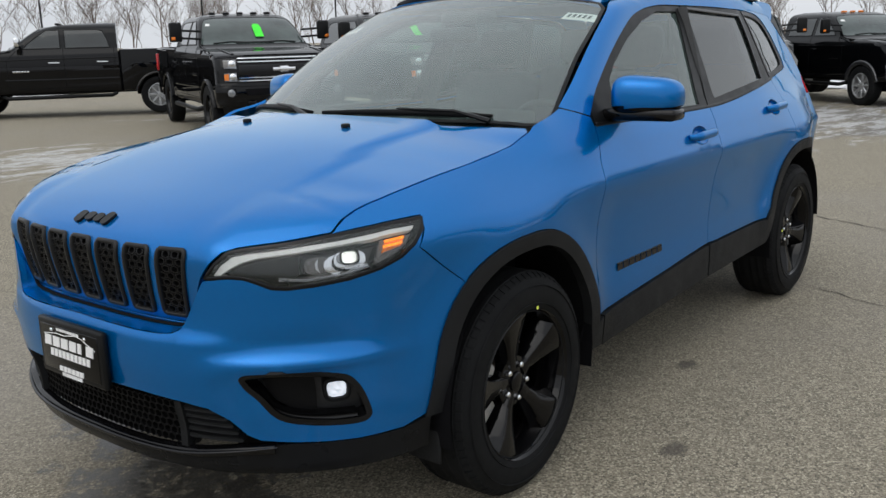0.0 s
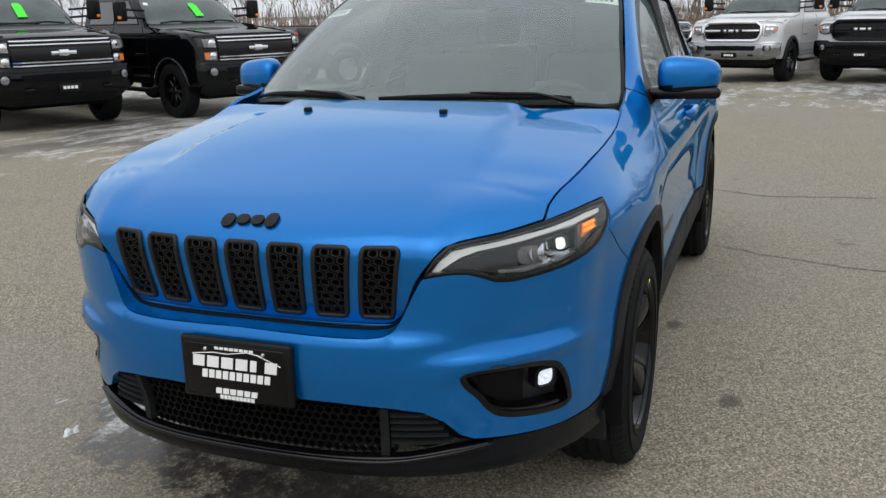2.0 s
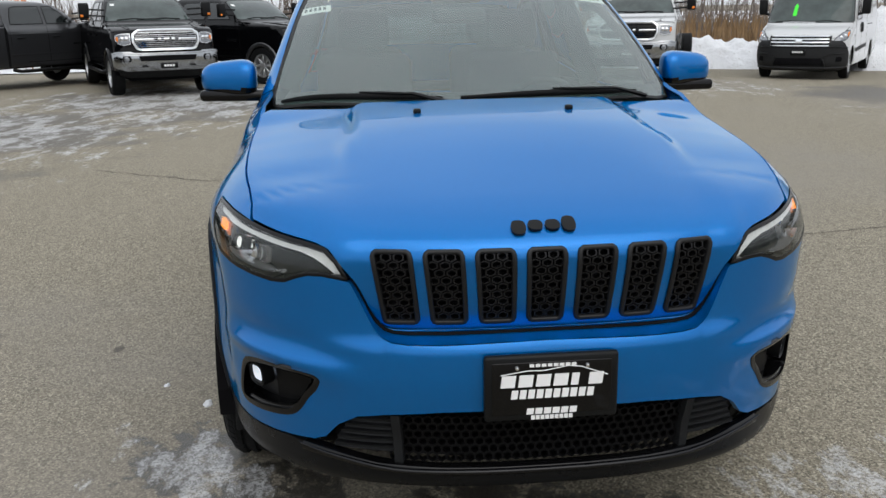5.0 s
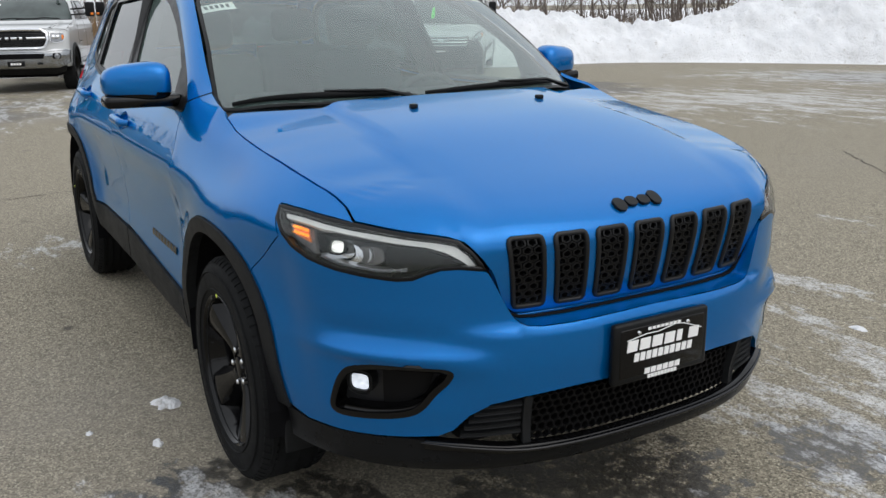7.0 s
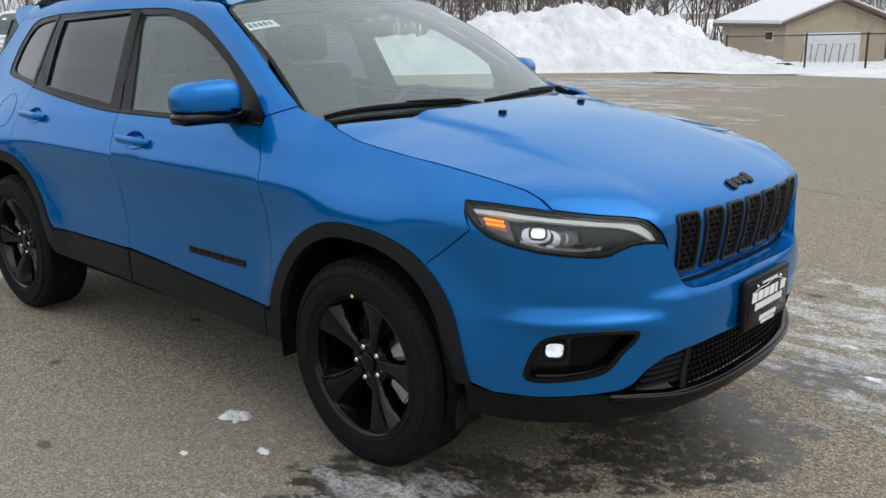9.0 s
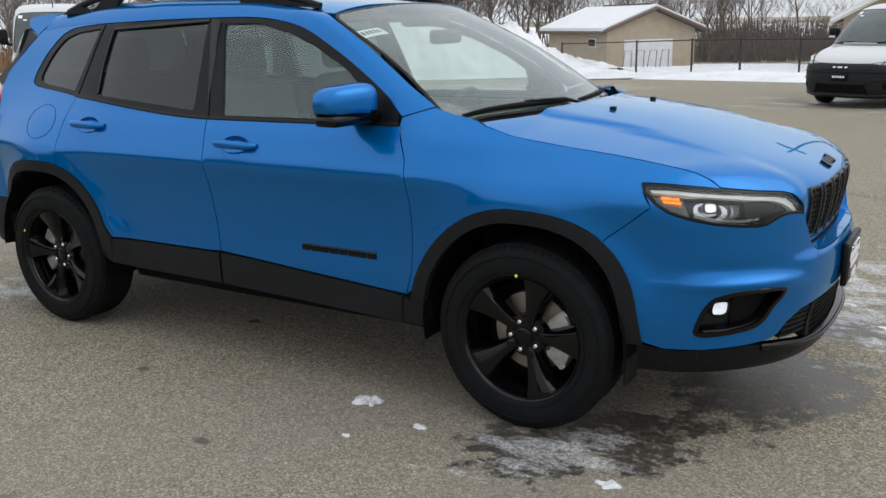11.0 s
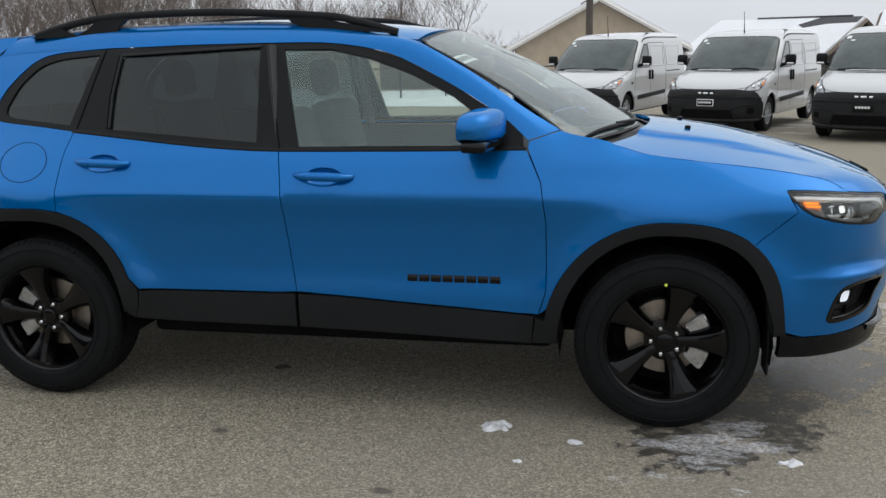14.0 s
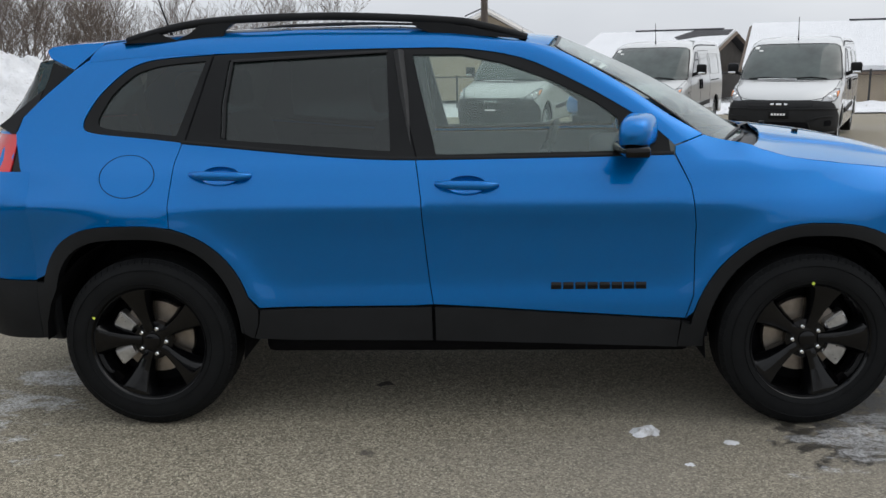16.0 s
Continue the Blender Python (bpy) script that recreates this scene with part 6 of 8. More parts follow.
def road_wheel(parent, x, y, r, width, rim_mat, spokes=6, rim=0.62, dual=False):
    s = 1 if y > 0 else -1
    w = new("wheel")
    w.parent = parent
    w.matrix_local = Matrix.Translation((x, y, r)) @ (Matrix.Rotation(math.pi, 4, "Z") if s < 0 else Matrix.Identity(4))
    h = width / 2
    lathe("tyre", [(r * rim, h * 0.85), (r * 0.80, h), (r * 0.94, h * 0.95), (r * 0.99, h * 0.75), (r, h * 0.4), (r, -h * 0.4), (r * 0.99, -h * 0.75), (r * 0.94, -h * 0.95), (r * rim, -h * 0.85)], RUBBER, w, seg=32)
    lathe("rim", [(r * rim * 1.01, h * 0.86), (r * rim * 0.95, h * 0.88), (r * rim * 0.90, h * 0.5), (r * rim * 0.86, -h * 0.2), (0.02, -h * 0.2)], rim_mat, w, seg=32)
    lathe("hub", [(0.0, h * 0.72), (r * 0.14, h * 0.70), (r * 0.18, h * 0.5), (r * 0.2, -h * 0.1)], rim_mat, w, seg=20)
    for k in range(spokes):
        a = 2 * math.pi * k / spokes
        bm = bmesh.new()
        bm_box(bm, r * 0.13, r * rim * 0.96, h * 0.35, h * 0.66, -r * 0.075, r * 0.075, 0.012, 1)
        bmesh.ops.rotate(bm, verts=bm.verts, cent=(0, 0, 0), matrix=Matrix.Rotation(a, 3, "Y"))
        auto_smooth(part("spoke", bm, rim_mat, w))
    return w


def arch_notch(cx, r, z0, n=10):
    """Points of a wheel cut-out, from its rear foot to its front one."""
    a0 = math.asin(max(min((z0 - r) / (r + 0.07), 1), -1))
    out = []
    for i in range(n + 1):
        a = math.pi - a0 + (2 * a0 - math.pi) * i / n
        out.append((cx + (r + 0.07) * math.cos(a), r + (r + 0.07) * math.sin(a)))
    return out


def shell_of(nose, depth, width, se):
    """The skin of a vehicle as two surfaces: round the front by wrap angle and height, and along the side by length and height."""
    n = 2 / se

    def front(p, z):
        c, s = max(math.cos(p), 0.0), abs(math.sin(p))
        return nose(z) - depth(z) * (1 - c ** n), math.copysign(width(z) * s ** n, p), z

    def side(x, z):
        u = min((x - nose(z)) / depth(z) + 1, 1.0)
        return x, width(z) * (1.0 if u <= 0 else max(1 - u ** se, 0.0) ** (1 / se)), z
    return front, side


def both(half):
    """Closes a half outline, given from the middle to the middle, by its mirror image."""
    return list(half) + [(-p, z) for p, z in reversed(half) if abs(p) > 1e-6]


def skin(parent, front, side, paint, edge_phi, zs, rear, notches, low, step=0.08):
    """Nose, sides, rear wall and roof cap of a vehicle in its paint."""
    top = zs[1]
    nose_ = panel("nose", [(-edge_phi, zs[0]), (edge_phi, zs[0]), (edge_phi, top), (-edge_phi, top)], front, paint, parent, step=step, edge=0.05, gap=0.0, hem=0, scale=(0.95, 1))
    seam = [(front(edge_phi, z)[0], z) for z in np.linspace(top, zs[0], 30)]
    for mir in (False, True):
        line = [(rear, low), (rear, top)] + seam + [p for n_ in notches for p in n_]
        panel("body_side", line, side, paint, parent, step=step, edge=0.05, gap=0.0, hem=0.02, mirror=mir)
    ring = [side(rear, z) for z in np.linspace(low, top, 14)]
    vs = [(x, y, z) for x, y, z in ring] + [(x, -y, z) for x, y, z in reversed(ring)]
    mesh_ob("rear_wall", vs, [tuple(range(len(vs)))], paint, parent)
    caps = [front(p, top) for p in np.linspace(-edge_phi, edge_phi, 13)]
    vs = caps + [side(rear, top)] + [(rear, -side(rear, top)[1], top)]
    mesh_ob("roof_cap", [(x, y, z) for x, y, z in vs], [tuple(range(len(vs)))], paint, parent)
    return nose_


def on_face(front, p, z, out=0.0):
    """A pose on the nose that looks outwards along +x."""
    x, y, z = front(p, z)
    a, b = front(p + 0.02, z), front(p - 0.02, z)
    return Matrix.Translation((x, y, z)) @ Matrix.Rotation(math.atan2(-(a[0] - b[0]), a[1] - b[1]), 4, "Z") @ Matrix.Translation((out, 0, 0))


def lamp_disc(name, front, p, z, r, mat, parent, out=0.01):
    o = lathe(name, [(0.0, 0.012), (r * 0.7, 0.008), (r, 0.0), (r * 1.05, -0.03)], mat, parent, seg=18)
    o.matrix_local = on_face(front, p, z, out) @ Matrix.Rotation(radians(-90), 4, "Z")
    return o


def face_line(name, front, line, width, mat, parent, lift=0.02, thick=0.03, closed=False, step=0.06):
    return ribbon(name, [np.array(p) for p in line], front, width, mat, parent, lift=lift, closed=closed, step=step, thick=thick)


def wells(t, x, y, inner, rad, mat=None):
    for s in (1, -1):
        vs = []
        for i in range(13):
            a = math.pi * i / 12
            for yy_ in (y, inner):
                vs.append((x + (rad + 0.075) * math.cos(a), yy_ * s, rad + (rad + 0.075) * math.sin(a)))
        mesh_ob("wheel_well", vs, [(2 * i, 2 * i + 1, 2 * i + 3, 2 * i + 2) for i in range(12)] + [tuple(2 * i + 1 for i in range(13))], DARK, t)


TRUCK_NOSE = curve([(0.50, 0.86), (0.56, 0.96), (0.74, 0.975), (0.86, 0.95), (0.90, 0.93), (1.08, 0.925), (1.20, 0.905), (1.265, 0.86), (1.305, 0.73), (1.335, 0.45), (1.365, 0.05), (1.39, -0.38), (1.41, -0.58), (1.435, -0.64), (1.65, -0.93), (1.82, -1.20), (1.88, -1.32), (1.93, -1.5), (1.96, -1.8), (1.975, -2.1)])
TRUCK_DEPTH = curve([(0.50, 0.34), (0.80, 0.34), (1.10, 0.38), (1.25, 0.45), (1.36, 0.42), (1.43, 0.26), (1.80, 0.22), (1.90, 0.30), (1.975, 0.40)])
TRUCK_WIDTH = curve([(0.45, 0.94), (0.60, 0.985), (1.05, 0.99), (1.24, 0.985), (1.34, 0.965), (1.41, 0.925), (1.60, 0.865), (1.84, 0.775), (1.90, 0.72), (1.945, 0.60), (1.975, 0.36)])


def pickup(name, label, m, paint, wb=3.9, rad=0.42, style="bars", rim_mat=GLOSS_BLACK, bed=True, dual=False, tag=False, chrome_bumper=False, lamp_stack=True, tow=True, side_moulding=True, snow=False, group="trucks on the lot"):
    """A full-size truck; the origin lies under its front axle and it faces +x."""
    t = thing(name, label, "truck", m, group)
    se = 3.4 if lamp_stack else 2.7
    front, side = shell_of(TRUCK_NOSE, TRUCK_DEPTH, TRUCK_WIDTH, se)
    hw, cab_back, bottom = 0.99, -2.90, 0.52
    notch = arch_notch(0.0, rad, bottom)[::-1]
    nose_ = skin(t, front, side, paint, 1.30, (bottom, 1.974), cab_back, [notch], bottom)
    bright = CHROME if chrome_bumper else SATIN_BLACK
    # windscreen, side windows, shut lines, handles
    ws_ = both([(0.0, 1.438), (0.5, 1.438), (1.05, 1.438), (1.20, 1.45), (1.16, 1.60), (1.10, 1.78), (1.0, 1.85), (0.6, 1.872), (0.0, 1.878)])
    shield_ = panel("windscreen", ws_, front, WINDSCREEN, t, step=0.1, edge=0.05, gap=0.0, hem=0.01, lift=0.006, scale=(0.95, 1))
    face_line("windscreen_seal", front, ws_, 0.02, SATIN_BLACK, shield_, lift=0.009, thick=0.01, closed=True)
    for s in (-1, 1):
        face_line("wiper", front, [(s * 0.25 - 0.42, 1.452), (s * 0.25, 1.475), (s * 0.25 + 0.40, 1.455)], 0.022, SATIN_BLACK, shield_, lift=0.022, thick=0.02)
    panel("paper_sticker", [(-0.92, 1.74), (-0.74, 1.74), (-0.74, 1.78), (-0.92, 1.78)], front, PAPER, shield_, step=0.1, gap=0.0, hem=0, lift=0.008, scale=(0.95, 1))
    for mir in (False, True):
        fw_ = [(-1.00, 1.45), (-1.74, 1.45), (-1.74, 1.83), (-1.48, 1.83), (-1.28, 1.69), (-1.08, 1.54)]
        rw_ = [(-1.84, 1.45), (-2.74, 1.45), (-2.70, 1.62), (-2.62, 1.80), (-2.50, 1.83), (-1.84, 1.83)]
        for poly in (fw_, rw_):
            g = panel("side_window", poly, side, DARK_GLASS, t, step=0.12, edge=0.06, mirror=mir, gap=0.0, hem=0.01, lift=0.005)
            ribbon("window_seal", [np.array(p) for p in poly], side, 0.022, SATIN_BLACK, g, lift=0.009, mirror=mir, step=0.08, thick=0.01)
        for line in ([(-0.66, 0.66), (-0.66, 1.20), (-0.86, 1.42)], [(-1.79, 0.62), (-1.79, 1.44)], [(cab_back + 0.08, 1.0), (cab_back + 0.08, 1.44)], [(-0.68, 0.62), (cab_back + 0.45, 0.62)]):
            ribbon("door_gap", [np.array(p) for p in line], side, 0.009, DARK, t, lift=0.002, mirror=mir, closed=False, step=0.1, thick=0.004)
        ribbon("belt_crease", [np.array(p) for p in [(-0.55, 1.225), (-1.6, 1.235), (cab_back + 0.02, 1.235)]], side, 0.03, paint, t, lift=0.006, mirror=mir, closed=False, step=0.15, thick=0.01)
        ribbon("rocker_crease", [np.array(p) for p in [(-0.60, 0.80), (-1.6, 0.79), (cab_back + 0.02, 0.79)]], side, 0.05, paint, t, lift=0.008, mirror=mir, closed=False, step=0.15, thick=0.012)
        for x in (-1.58, cab_back + 0.34):
            ribbon("door_handle", [np.array((x - 0.12, 1.15)), np.array((x + 0.10, 1.155))], side, 0.036, bright, t, lift=0.032, mirror=mir, closed=False, step=0.03, thick=0.025)
        for k in range(6):
            ribbon("badge_block", [np.array((-1.08 + k * 0.055, 0.98)), np.array((-1.04 + k * 0.055, 0.98))], side, 0.034, CHROME, t, lift=0.006, mirror=mir, closed=False, thick=0.006)
        ribbon("arch_lip", [np.array(p) for p in arch_notch(0.0, rad - 0.005, bottom)], side, 0.055 if not dual else 0.085, paint if not dual else (GREY_PAINT if paint is BLACK_PAINT else SATIN_BLACK), t, lift=0.03, mirror=mir, closed=False, step=0.05, thick=0.05)
    for s in (1, -1):
        if side_moulding:
            tube("side_step", [(-0.52, s * 0.90, 0.47), (-0.62, s * 1.03, 0.43), (cab_back + 0.2, s * 1.03, 0.43), (cab_back + 0.1, s * 0.90, 0.47)], 0.04, SATIN_BLACK, t, sides=8)
        # creases of the hood
        face_line("hood_crease", front, [(s * 0.62, 1.300), (s * 0.66, 1.335), (s * 0.72, 1.37), (s * 0.80, 1.40)], 0.05, paint, nose_, lift=0.012, thick=0.02)
        face_line("hood_edge", front, [(s * 1.30, 1.235), (s * 1.12, 1.262), (s * 0.8, 1.275)], 0.010, DARK, nose_, lift=0.003, thick=0.004)
    face_line("hood_lip", front, [(-0.80, 1.275), (-0.4, 1.283), (0, 1.285), (0.4, 1.283), (0.80, 1.275)], 0.010, DARK, nose_, lift=0.003, thick=0.004)
    # grille
    if style == "bars":
        g = panel("grille", both([(0.0, 0.885), (0.50, 0.885), (0.56, 0.91), (0.56, 1.235), (0.50, 1.255), (0.0, 1.26)]), front, GLOSS_BLACK, t, step=0.08, gap=0.0, hem=0.02, lift=0.012, scale=(0.95, 1))
        for z in (1.225, 1.18, 0.955, 0.91):
            face_line("grille_bar", front, [(-0.55, z), (-0.25, z), (0.0, z), (0.25, z), (0.55, z)], 0.024, CHROME, g, lift=0.035, thick=0.03)
        face_line("grille_band", front, [(-0.54, 1.065), (0.0, 1.065), (0.54, 1.065)], 0.15, GRILLE_BLACK, g, lift=0.022, thick=0.02)
        face_line("emblem", front, [(-0.05, 1.068), (0.05, 1.068)], 0.058, CHROME, g, lift=0.045, thick=0.03, step=0.02)
        face_line("emblem_core", front, [(-0.010, 1.068), (0.010, 1.068)], 0.098, CHROME, g, lift=0.05, thick=0.03, step=0.02)
    else:
        edge_m = CHROME if style == "chrome" else GLOSS_BLACK
        line = both([(0.0, 0.895), (0.36, 0.895), (0.47, 0.935), (0.55, 1.06), (0.54, 1.19), (0.42, 1.245), (0.0, 1.252)])
        g = panel("grille", line, front, GLOSS_BLACK, t, step=0.08, gap=0.0, hem=0.02, lift=0.010, scale=(0.95, 1))
        face_line("grille_surround", front, line, 0.062, edge_m, g, lift=0.055, thick=0.06, closed=True)
        for k in range(9):
            z = 0.935 + k * 0.035
            w = 0.40 + 0.11 * min((z - 0.90) / 0.12, 1.0)
            face_line("grille_bar", front, [(-w, z), (-0.2, z), (0.0, z), (0.2, z), (w, z)], 0.012, edge_m if (style == "chrome" and paint is BLACK_PAINT) else SATIN_BLACK, g, lift=0.026, thick=0.02)
        for k in range(3):
            face_line("emblem", front, [(-0.085 + k * 0.065, 1.10), (-0.045 + k * 0.065, 1.10)], 0.062, CHROME, g, lift=0.05, thick=0.03, step=0.02)
        for s in (1, -1):
            face_line("cross_bar", front, [(s * 0.14, 1.10), (s * 0.30, 1.10), (s * 0.50, 1.10)], 0.05, edge_m, g, lift=0.042, thick=0.03)
    for s in (1, -1):
        if lamp_stack:
            for z0, z1 in ((1.085, 1.225), (0.90, 1.04)):
                l = panel("headlamp", [(s * 0.585, z0), (s * 0.92, z0 + 0.008), (s * 0.96, z0 + 0.05), (s * 0.96, z1 - 0.02), (s * 0.90, z1), (s * 0.585, z1)], front, HEAD_CLEAR, t, step=0.06, gap=0.0, hem=0.03, lift=0.012, scale=(0.95, 1))
                face_line("lamp_bezel", front, [(s * 0.585, z0), (s * 0.95, z0 + 0.008), (s * 0.96, z1 - 0.01), (s * 0.585, z1)], 0.016, GLOSS_BLACK, l, lift=0.022, thick=0.02, closed=True)
                lamp_disc("lamp_bowl", front, s * 0.685, (z0 + z1) / 2, 0.052, CHROME, l, 0.014)
                panel("turn_lamp", [(s * 0.80, z0 + 0.02), (s * 0.94, z0 + 0.025), (s * 0.94, z1 - 0.03), (s * 0.80, z1 - 0.02)], front, AMBER_DULL if z0 < 1 else SMOKED, l, step=0.06, gap=0.0, hem=0.01, lift=0.018, scale=(0.95, 1))
        else:
            line = [(s * 0.62, 1.02), (s * 0.80, 1.0), (s * 1.02, 1.03), (s * 1.10, 1.10), (s * 1.08, 1.17), (s * 0.90, 1.20), (s * 0.62, 1.205)]
            l = panel("headlamp", line, front, HEAD_CLEAR, t, step=0.06, gap=0.0, hem=0.03, lift=0.012, scale=(0.95, 1))
            face_line("lamp_bezel", front, line, 0.018, CHROME if style == "chrome" else GLOSS_BLACK, l, lift=0.022, thick=0.02, closed=True)
            for p_ in (0.72, 0.86):
                lamp_disc("lamp_bowl", front, s * p_, 1.115, 0.042, CHROME, l, 0.014)
            panel("turn_lamp", [(s * 0.99, 1.06), (s * 1.07, 1.09), (s * 1.06, 1.15), (s * 0.99, 1.15)], front, AMBER_DULL, l, step=0.06, gap=0.0, hem=0.01, lift=0.018, scale=(0.95, 1))
    # bumper, air dam, plate
    bmat = BUMPER_CHROME if chrome_bumper else (BLACK_PAINT if paint is BLACK_PAINT else GLOSS_BLACK)
    bp = panel("front_bumper", both([(0.0, 0.55), (0.8, 0.55), (1.12, 0.57), (1.30, 0.62), (1.32, 0.84), (1.1, 0.862), (0.62, 0.862), (0.55, 0.835), (0.0, 0.835)]), front, bmat, t, step=0.07, edge=0.05, gap=0.0, hem=0.08, lift=0.055, scale=(0.95, 1))
    face_line("bumper_edge", front, [(-1.3, 0.835), (-0.9, 0.845), (-0.5, 0.825), (0, 0.825), (0.5, 0.825), (0.9, 0.845), (1.3, 0.835)], 0.035, bmat, bp, lift=0.068, thick=0.03)
    panel("air_dam", both([(0.0, 0.38), (0.7, 0.38), (1.1, 0.44), (1.15, 0.56), (0.0, 0.56)]), front, CLADDING, t, step=0.1, gap=0.0, hem=0.05, lift=0.02, scale=(0.95, 1))
    panel("bumper_opening", both([(0.0, 0.70), (0.42, 0.70), (0.46, 0.785), (0.0, 0.79)]), front, DARK, bp, step=0.1, gap=0.0, hem=0.0, lift=0.059, scale=(0.95, 1))
    bx = front(0.0, 0.62)[0] + 0.06
    pp = box("plate_panel", bx, bx + 0.02, -0.16, 0.16, 0.555, 0.655, SATIN_BLACK, bp, 0.005)
    for k in range(4):
        box("plate_print", bx + 0.019, bx + 0.023, -0.10 + k * 0.052, -0.06 + k * 0.052, 0.585, 0.625, WHITE_PRINT, pp, 0)
    for s in (1, -1):
        panel("fog_pocket", [(s * 0.66, 0.69), (s * 0.86, 0.69), (s * 0.90, 0.74), (s * 0.86, 0.79), (s * 0.66, 0.79), (s * 0.63, 0.74)], front, DARK, bp, step=0.06, gap=0.0, hem=0.0, lift=0.059, scale=(0.95, 1))
        lamp_disc("fog_lamp", front, s * 0.77, 0.74, 0.055, HEAD_CLEAR, bp, 0.064)
        hx, hy, hz = front(s * 0.36, 0.60)
        tube("tow_hook", [(hx + 0.03, hy - 0.05, hz), (hx + 0.10, hy - 0.045, hz), (hx + 0.11, hy, hz), (hx + 0.10, hy + 0.045, hz), (hx + 0.03, hy + 0.05, hz)], 0.016, SATIN_BLACK, bp, sides=6)
    # mirrors on two arms
    for s in (1, -1):
        reach, w_, h_ = (0.24, 0.20, 0.31) if tow else (0.06, 0.20, 0.19)
        mo_ = box("door_mirror", -0.98, -0.86, s * (0.90 + reach), s * (0.90 + reach + w_), 1.50, 1.50 + h_, CHROME if (chrome_bumper and not tow) else SATIN_BLACK, t, 0.035, seg=3)
        for z in ((1.56, 1.68) if tow else (1.56,)):
            tube("mirror_arm", [(-0.90, s * 0.84, z - 0.02), (-0.92, s * (0.92 + reach), z)], 0.02, SATIN_BLACK, mo_, sides=6)
        if tow:
            box("mirror_lamp", -0.875, -0.845, s * (0.92 + reach + 0.10), s * (0.90 + reach + w_ - 0.02), 1.53, 1.58, AMBER_DULL, mo_, 0.008)
    # wheels
    for x in (0.0, -wb):
        for s in (1, -1):
            road_wheel(t, x, s * 0.87, rad, 0.26, rim_mat, spokes=8)
            if dual and x < 0:
                road_wheel(t, x, s * 1.08, rad, 0.22, rim_mat, spokes=8)
            if dual and x < 0 and bed:
                ps = [(x + (rad + 0.12) * math.cos(a), 1.03 * s, rad + (rad + 0.12) * math.sin(a)) for a in [math.pi * i / 14 for i in range(15)]]
                tube("flared_fender", ps, 0.17, paint, t, sides=8, squash=0.5)
        if bed or x == 0:
            wells(t, x, 0.95 if x == 0 else 0.985, 0.45, rad)
    # bed
    tail = -wb - 1.25 if bed else cab_back - 0.05
    belt = 1.38
    if bed:
        prof = [(cab_back - 0.03, bottom), (cab_back - 0.03, belt + 0.02), (tail + 0.03, belt + 0.03), (tail, belt - 0.03), (tail - 0.01, 0.65), (tail + 0.05, bottom + 0.08)] + arch_notch(-wb, rad, bottom)
        bd = slab("bed", prof, hw, paint, t, taper=lambda x, z: (1 - 0.05 * max(0.85 - z, 0)) * (1 - 0.03 * sstep(1.15, 1.40, z)), bevel=0.045, seg=3)
        box("bed_floor", tail + 0.08, cab_back - 0.1, -0.88, 0.88, belt - 0.04, belt + 0.04, CLEAN_SNOW if snow else DARK, bd, 0.03 if snow else 0.0)
        box("cab_gap", cab_back - 0.04, cab_back + 0.03, -0.93, 0.93, 0.60, 1.36, DARK, bd, 0.0)
        box("rear_bumper", tail - 0.14, tail + 0.02, -0.95, 0.95, 0.50, 0.66, CHROME if chrome_bumper else SATIN_BLACK, t, 0.03)
        for s in (1, -1):
            box("tail_lamp", tail - 0.015, tail + 0.06, s * 0.86, s * 0.985, 0.97, 1.30, RED_LENS, t, 0.015)
            ps = [(-wb + (rad + 0.085) * math.cos(a), (hw - 0.005) * s, rad + (rad + 0.085) * math.sin(a)) for a in [math.pi * (0.06 + 0.88 * i / 14) for i in range(15)]]
            tube("arch_lip", ps, 0.032, paint, bd, sides=6)
    for s in (1, -1):
        box("frame_rail", (tail if bed else -wb - 1.3), 0.7, s * 0.36, s * 0.46, 0.46, 0.68, SATIN_BLACK, t, 0.01)
    box("axle_mass", -0.3, 0.5, -0.7, 0.7, 0.3, 0.5, DARK, t, 0.05)
    if not bed:
        lathe("rear_axle", [(0.0, -0.8), (0.07, -0.8), (0.07, 0.8), (0.0, 0.8)], SATIN_BLACK, t, seg=12).matrix_local = Matrix.Translation((-wb, 0, rad))
        box("fuel_tank", -wb + 0.5, -wb + 1.4, 0.47, 0.80, 0.42, 0.75, ALLOY, t, 0.04)
    if tag:
        tg = []
        for y, z in ((0.03, 1.55), (0.17, 1.55), (0.17, 1.72), (0.14, 1.76), (0.06, 1.76), (0.03, 1.72)):
            tg.append((math.copysign(math.asin(min(abs(y) / TRUCK_WIDTH(z), 1.0) ** (se / 2)), y), z))
        vs = [front(p, z) for p, z in tg]
        vs = [(x + 0.035, y, z + 0.01) for x, y, z in vs] + [(x + 0.027, y, z + 0.01) for x, y, z in vs]
        mesh_ob("hang_tag", vs, [(0, 1, 2, 3, 4, 5), (11, 10, 9, 8, 7, 6)] + [(i, i + 6, (i + 1) % 6 + 6, (i + 1) % 6) for i in range(6)], GREEN_TAG, t, label="bright green hang tag behind the windscreen")
    for k in range(3 if dual else 5):
        ky = (k - (1 if dual else 2)) * (0.22 if dual else 0.24)
        box("roof_marker", -1.74, -1.66, ky - 0.05, ky + 0.05, 1.94, 1.985, AMBER_DULL if dual else SATIN_BLACK, t, 0.012)
    return t


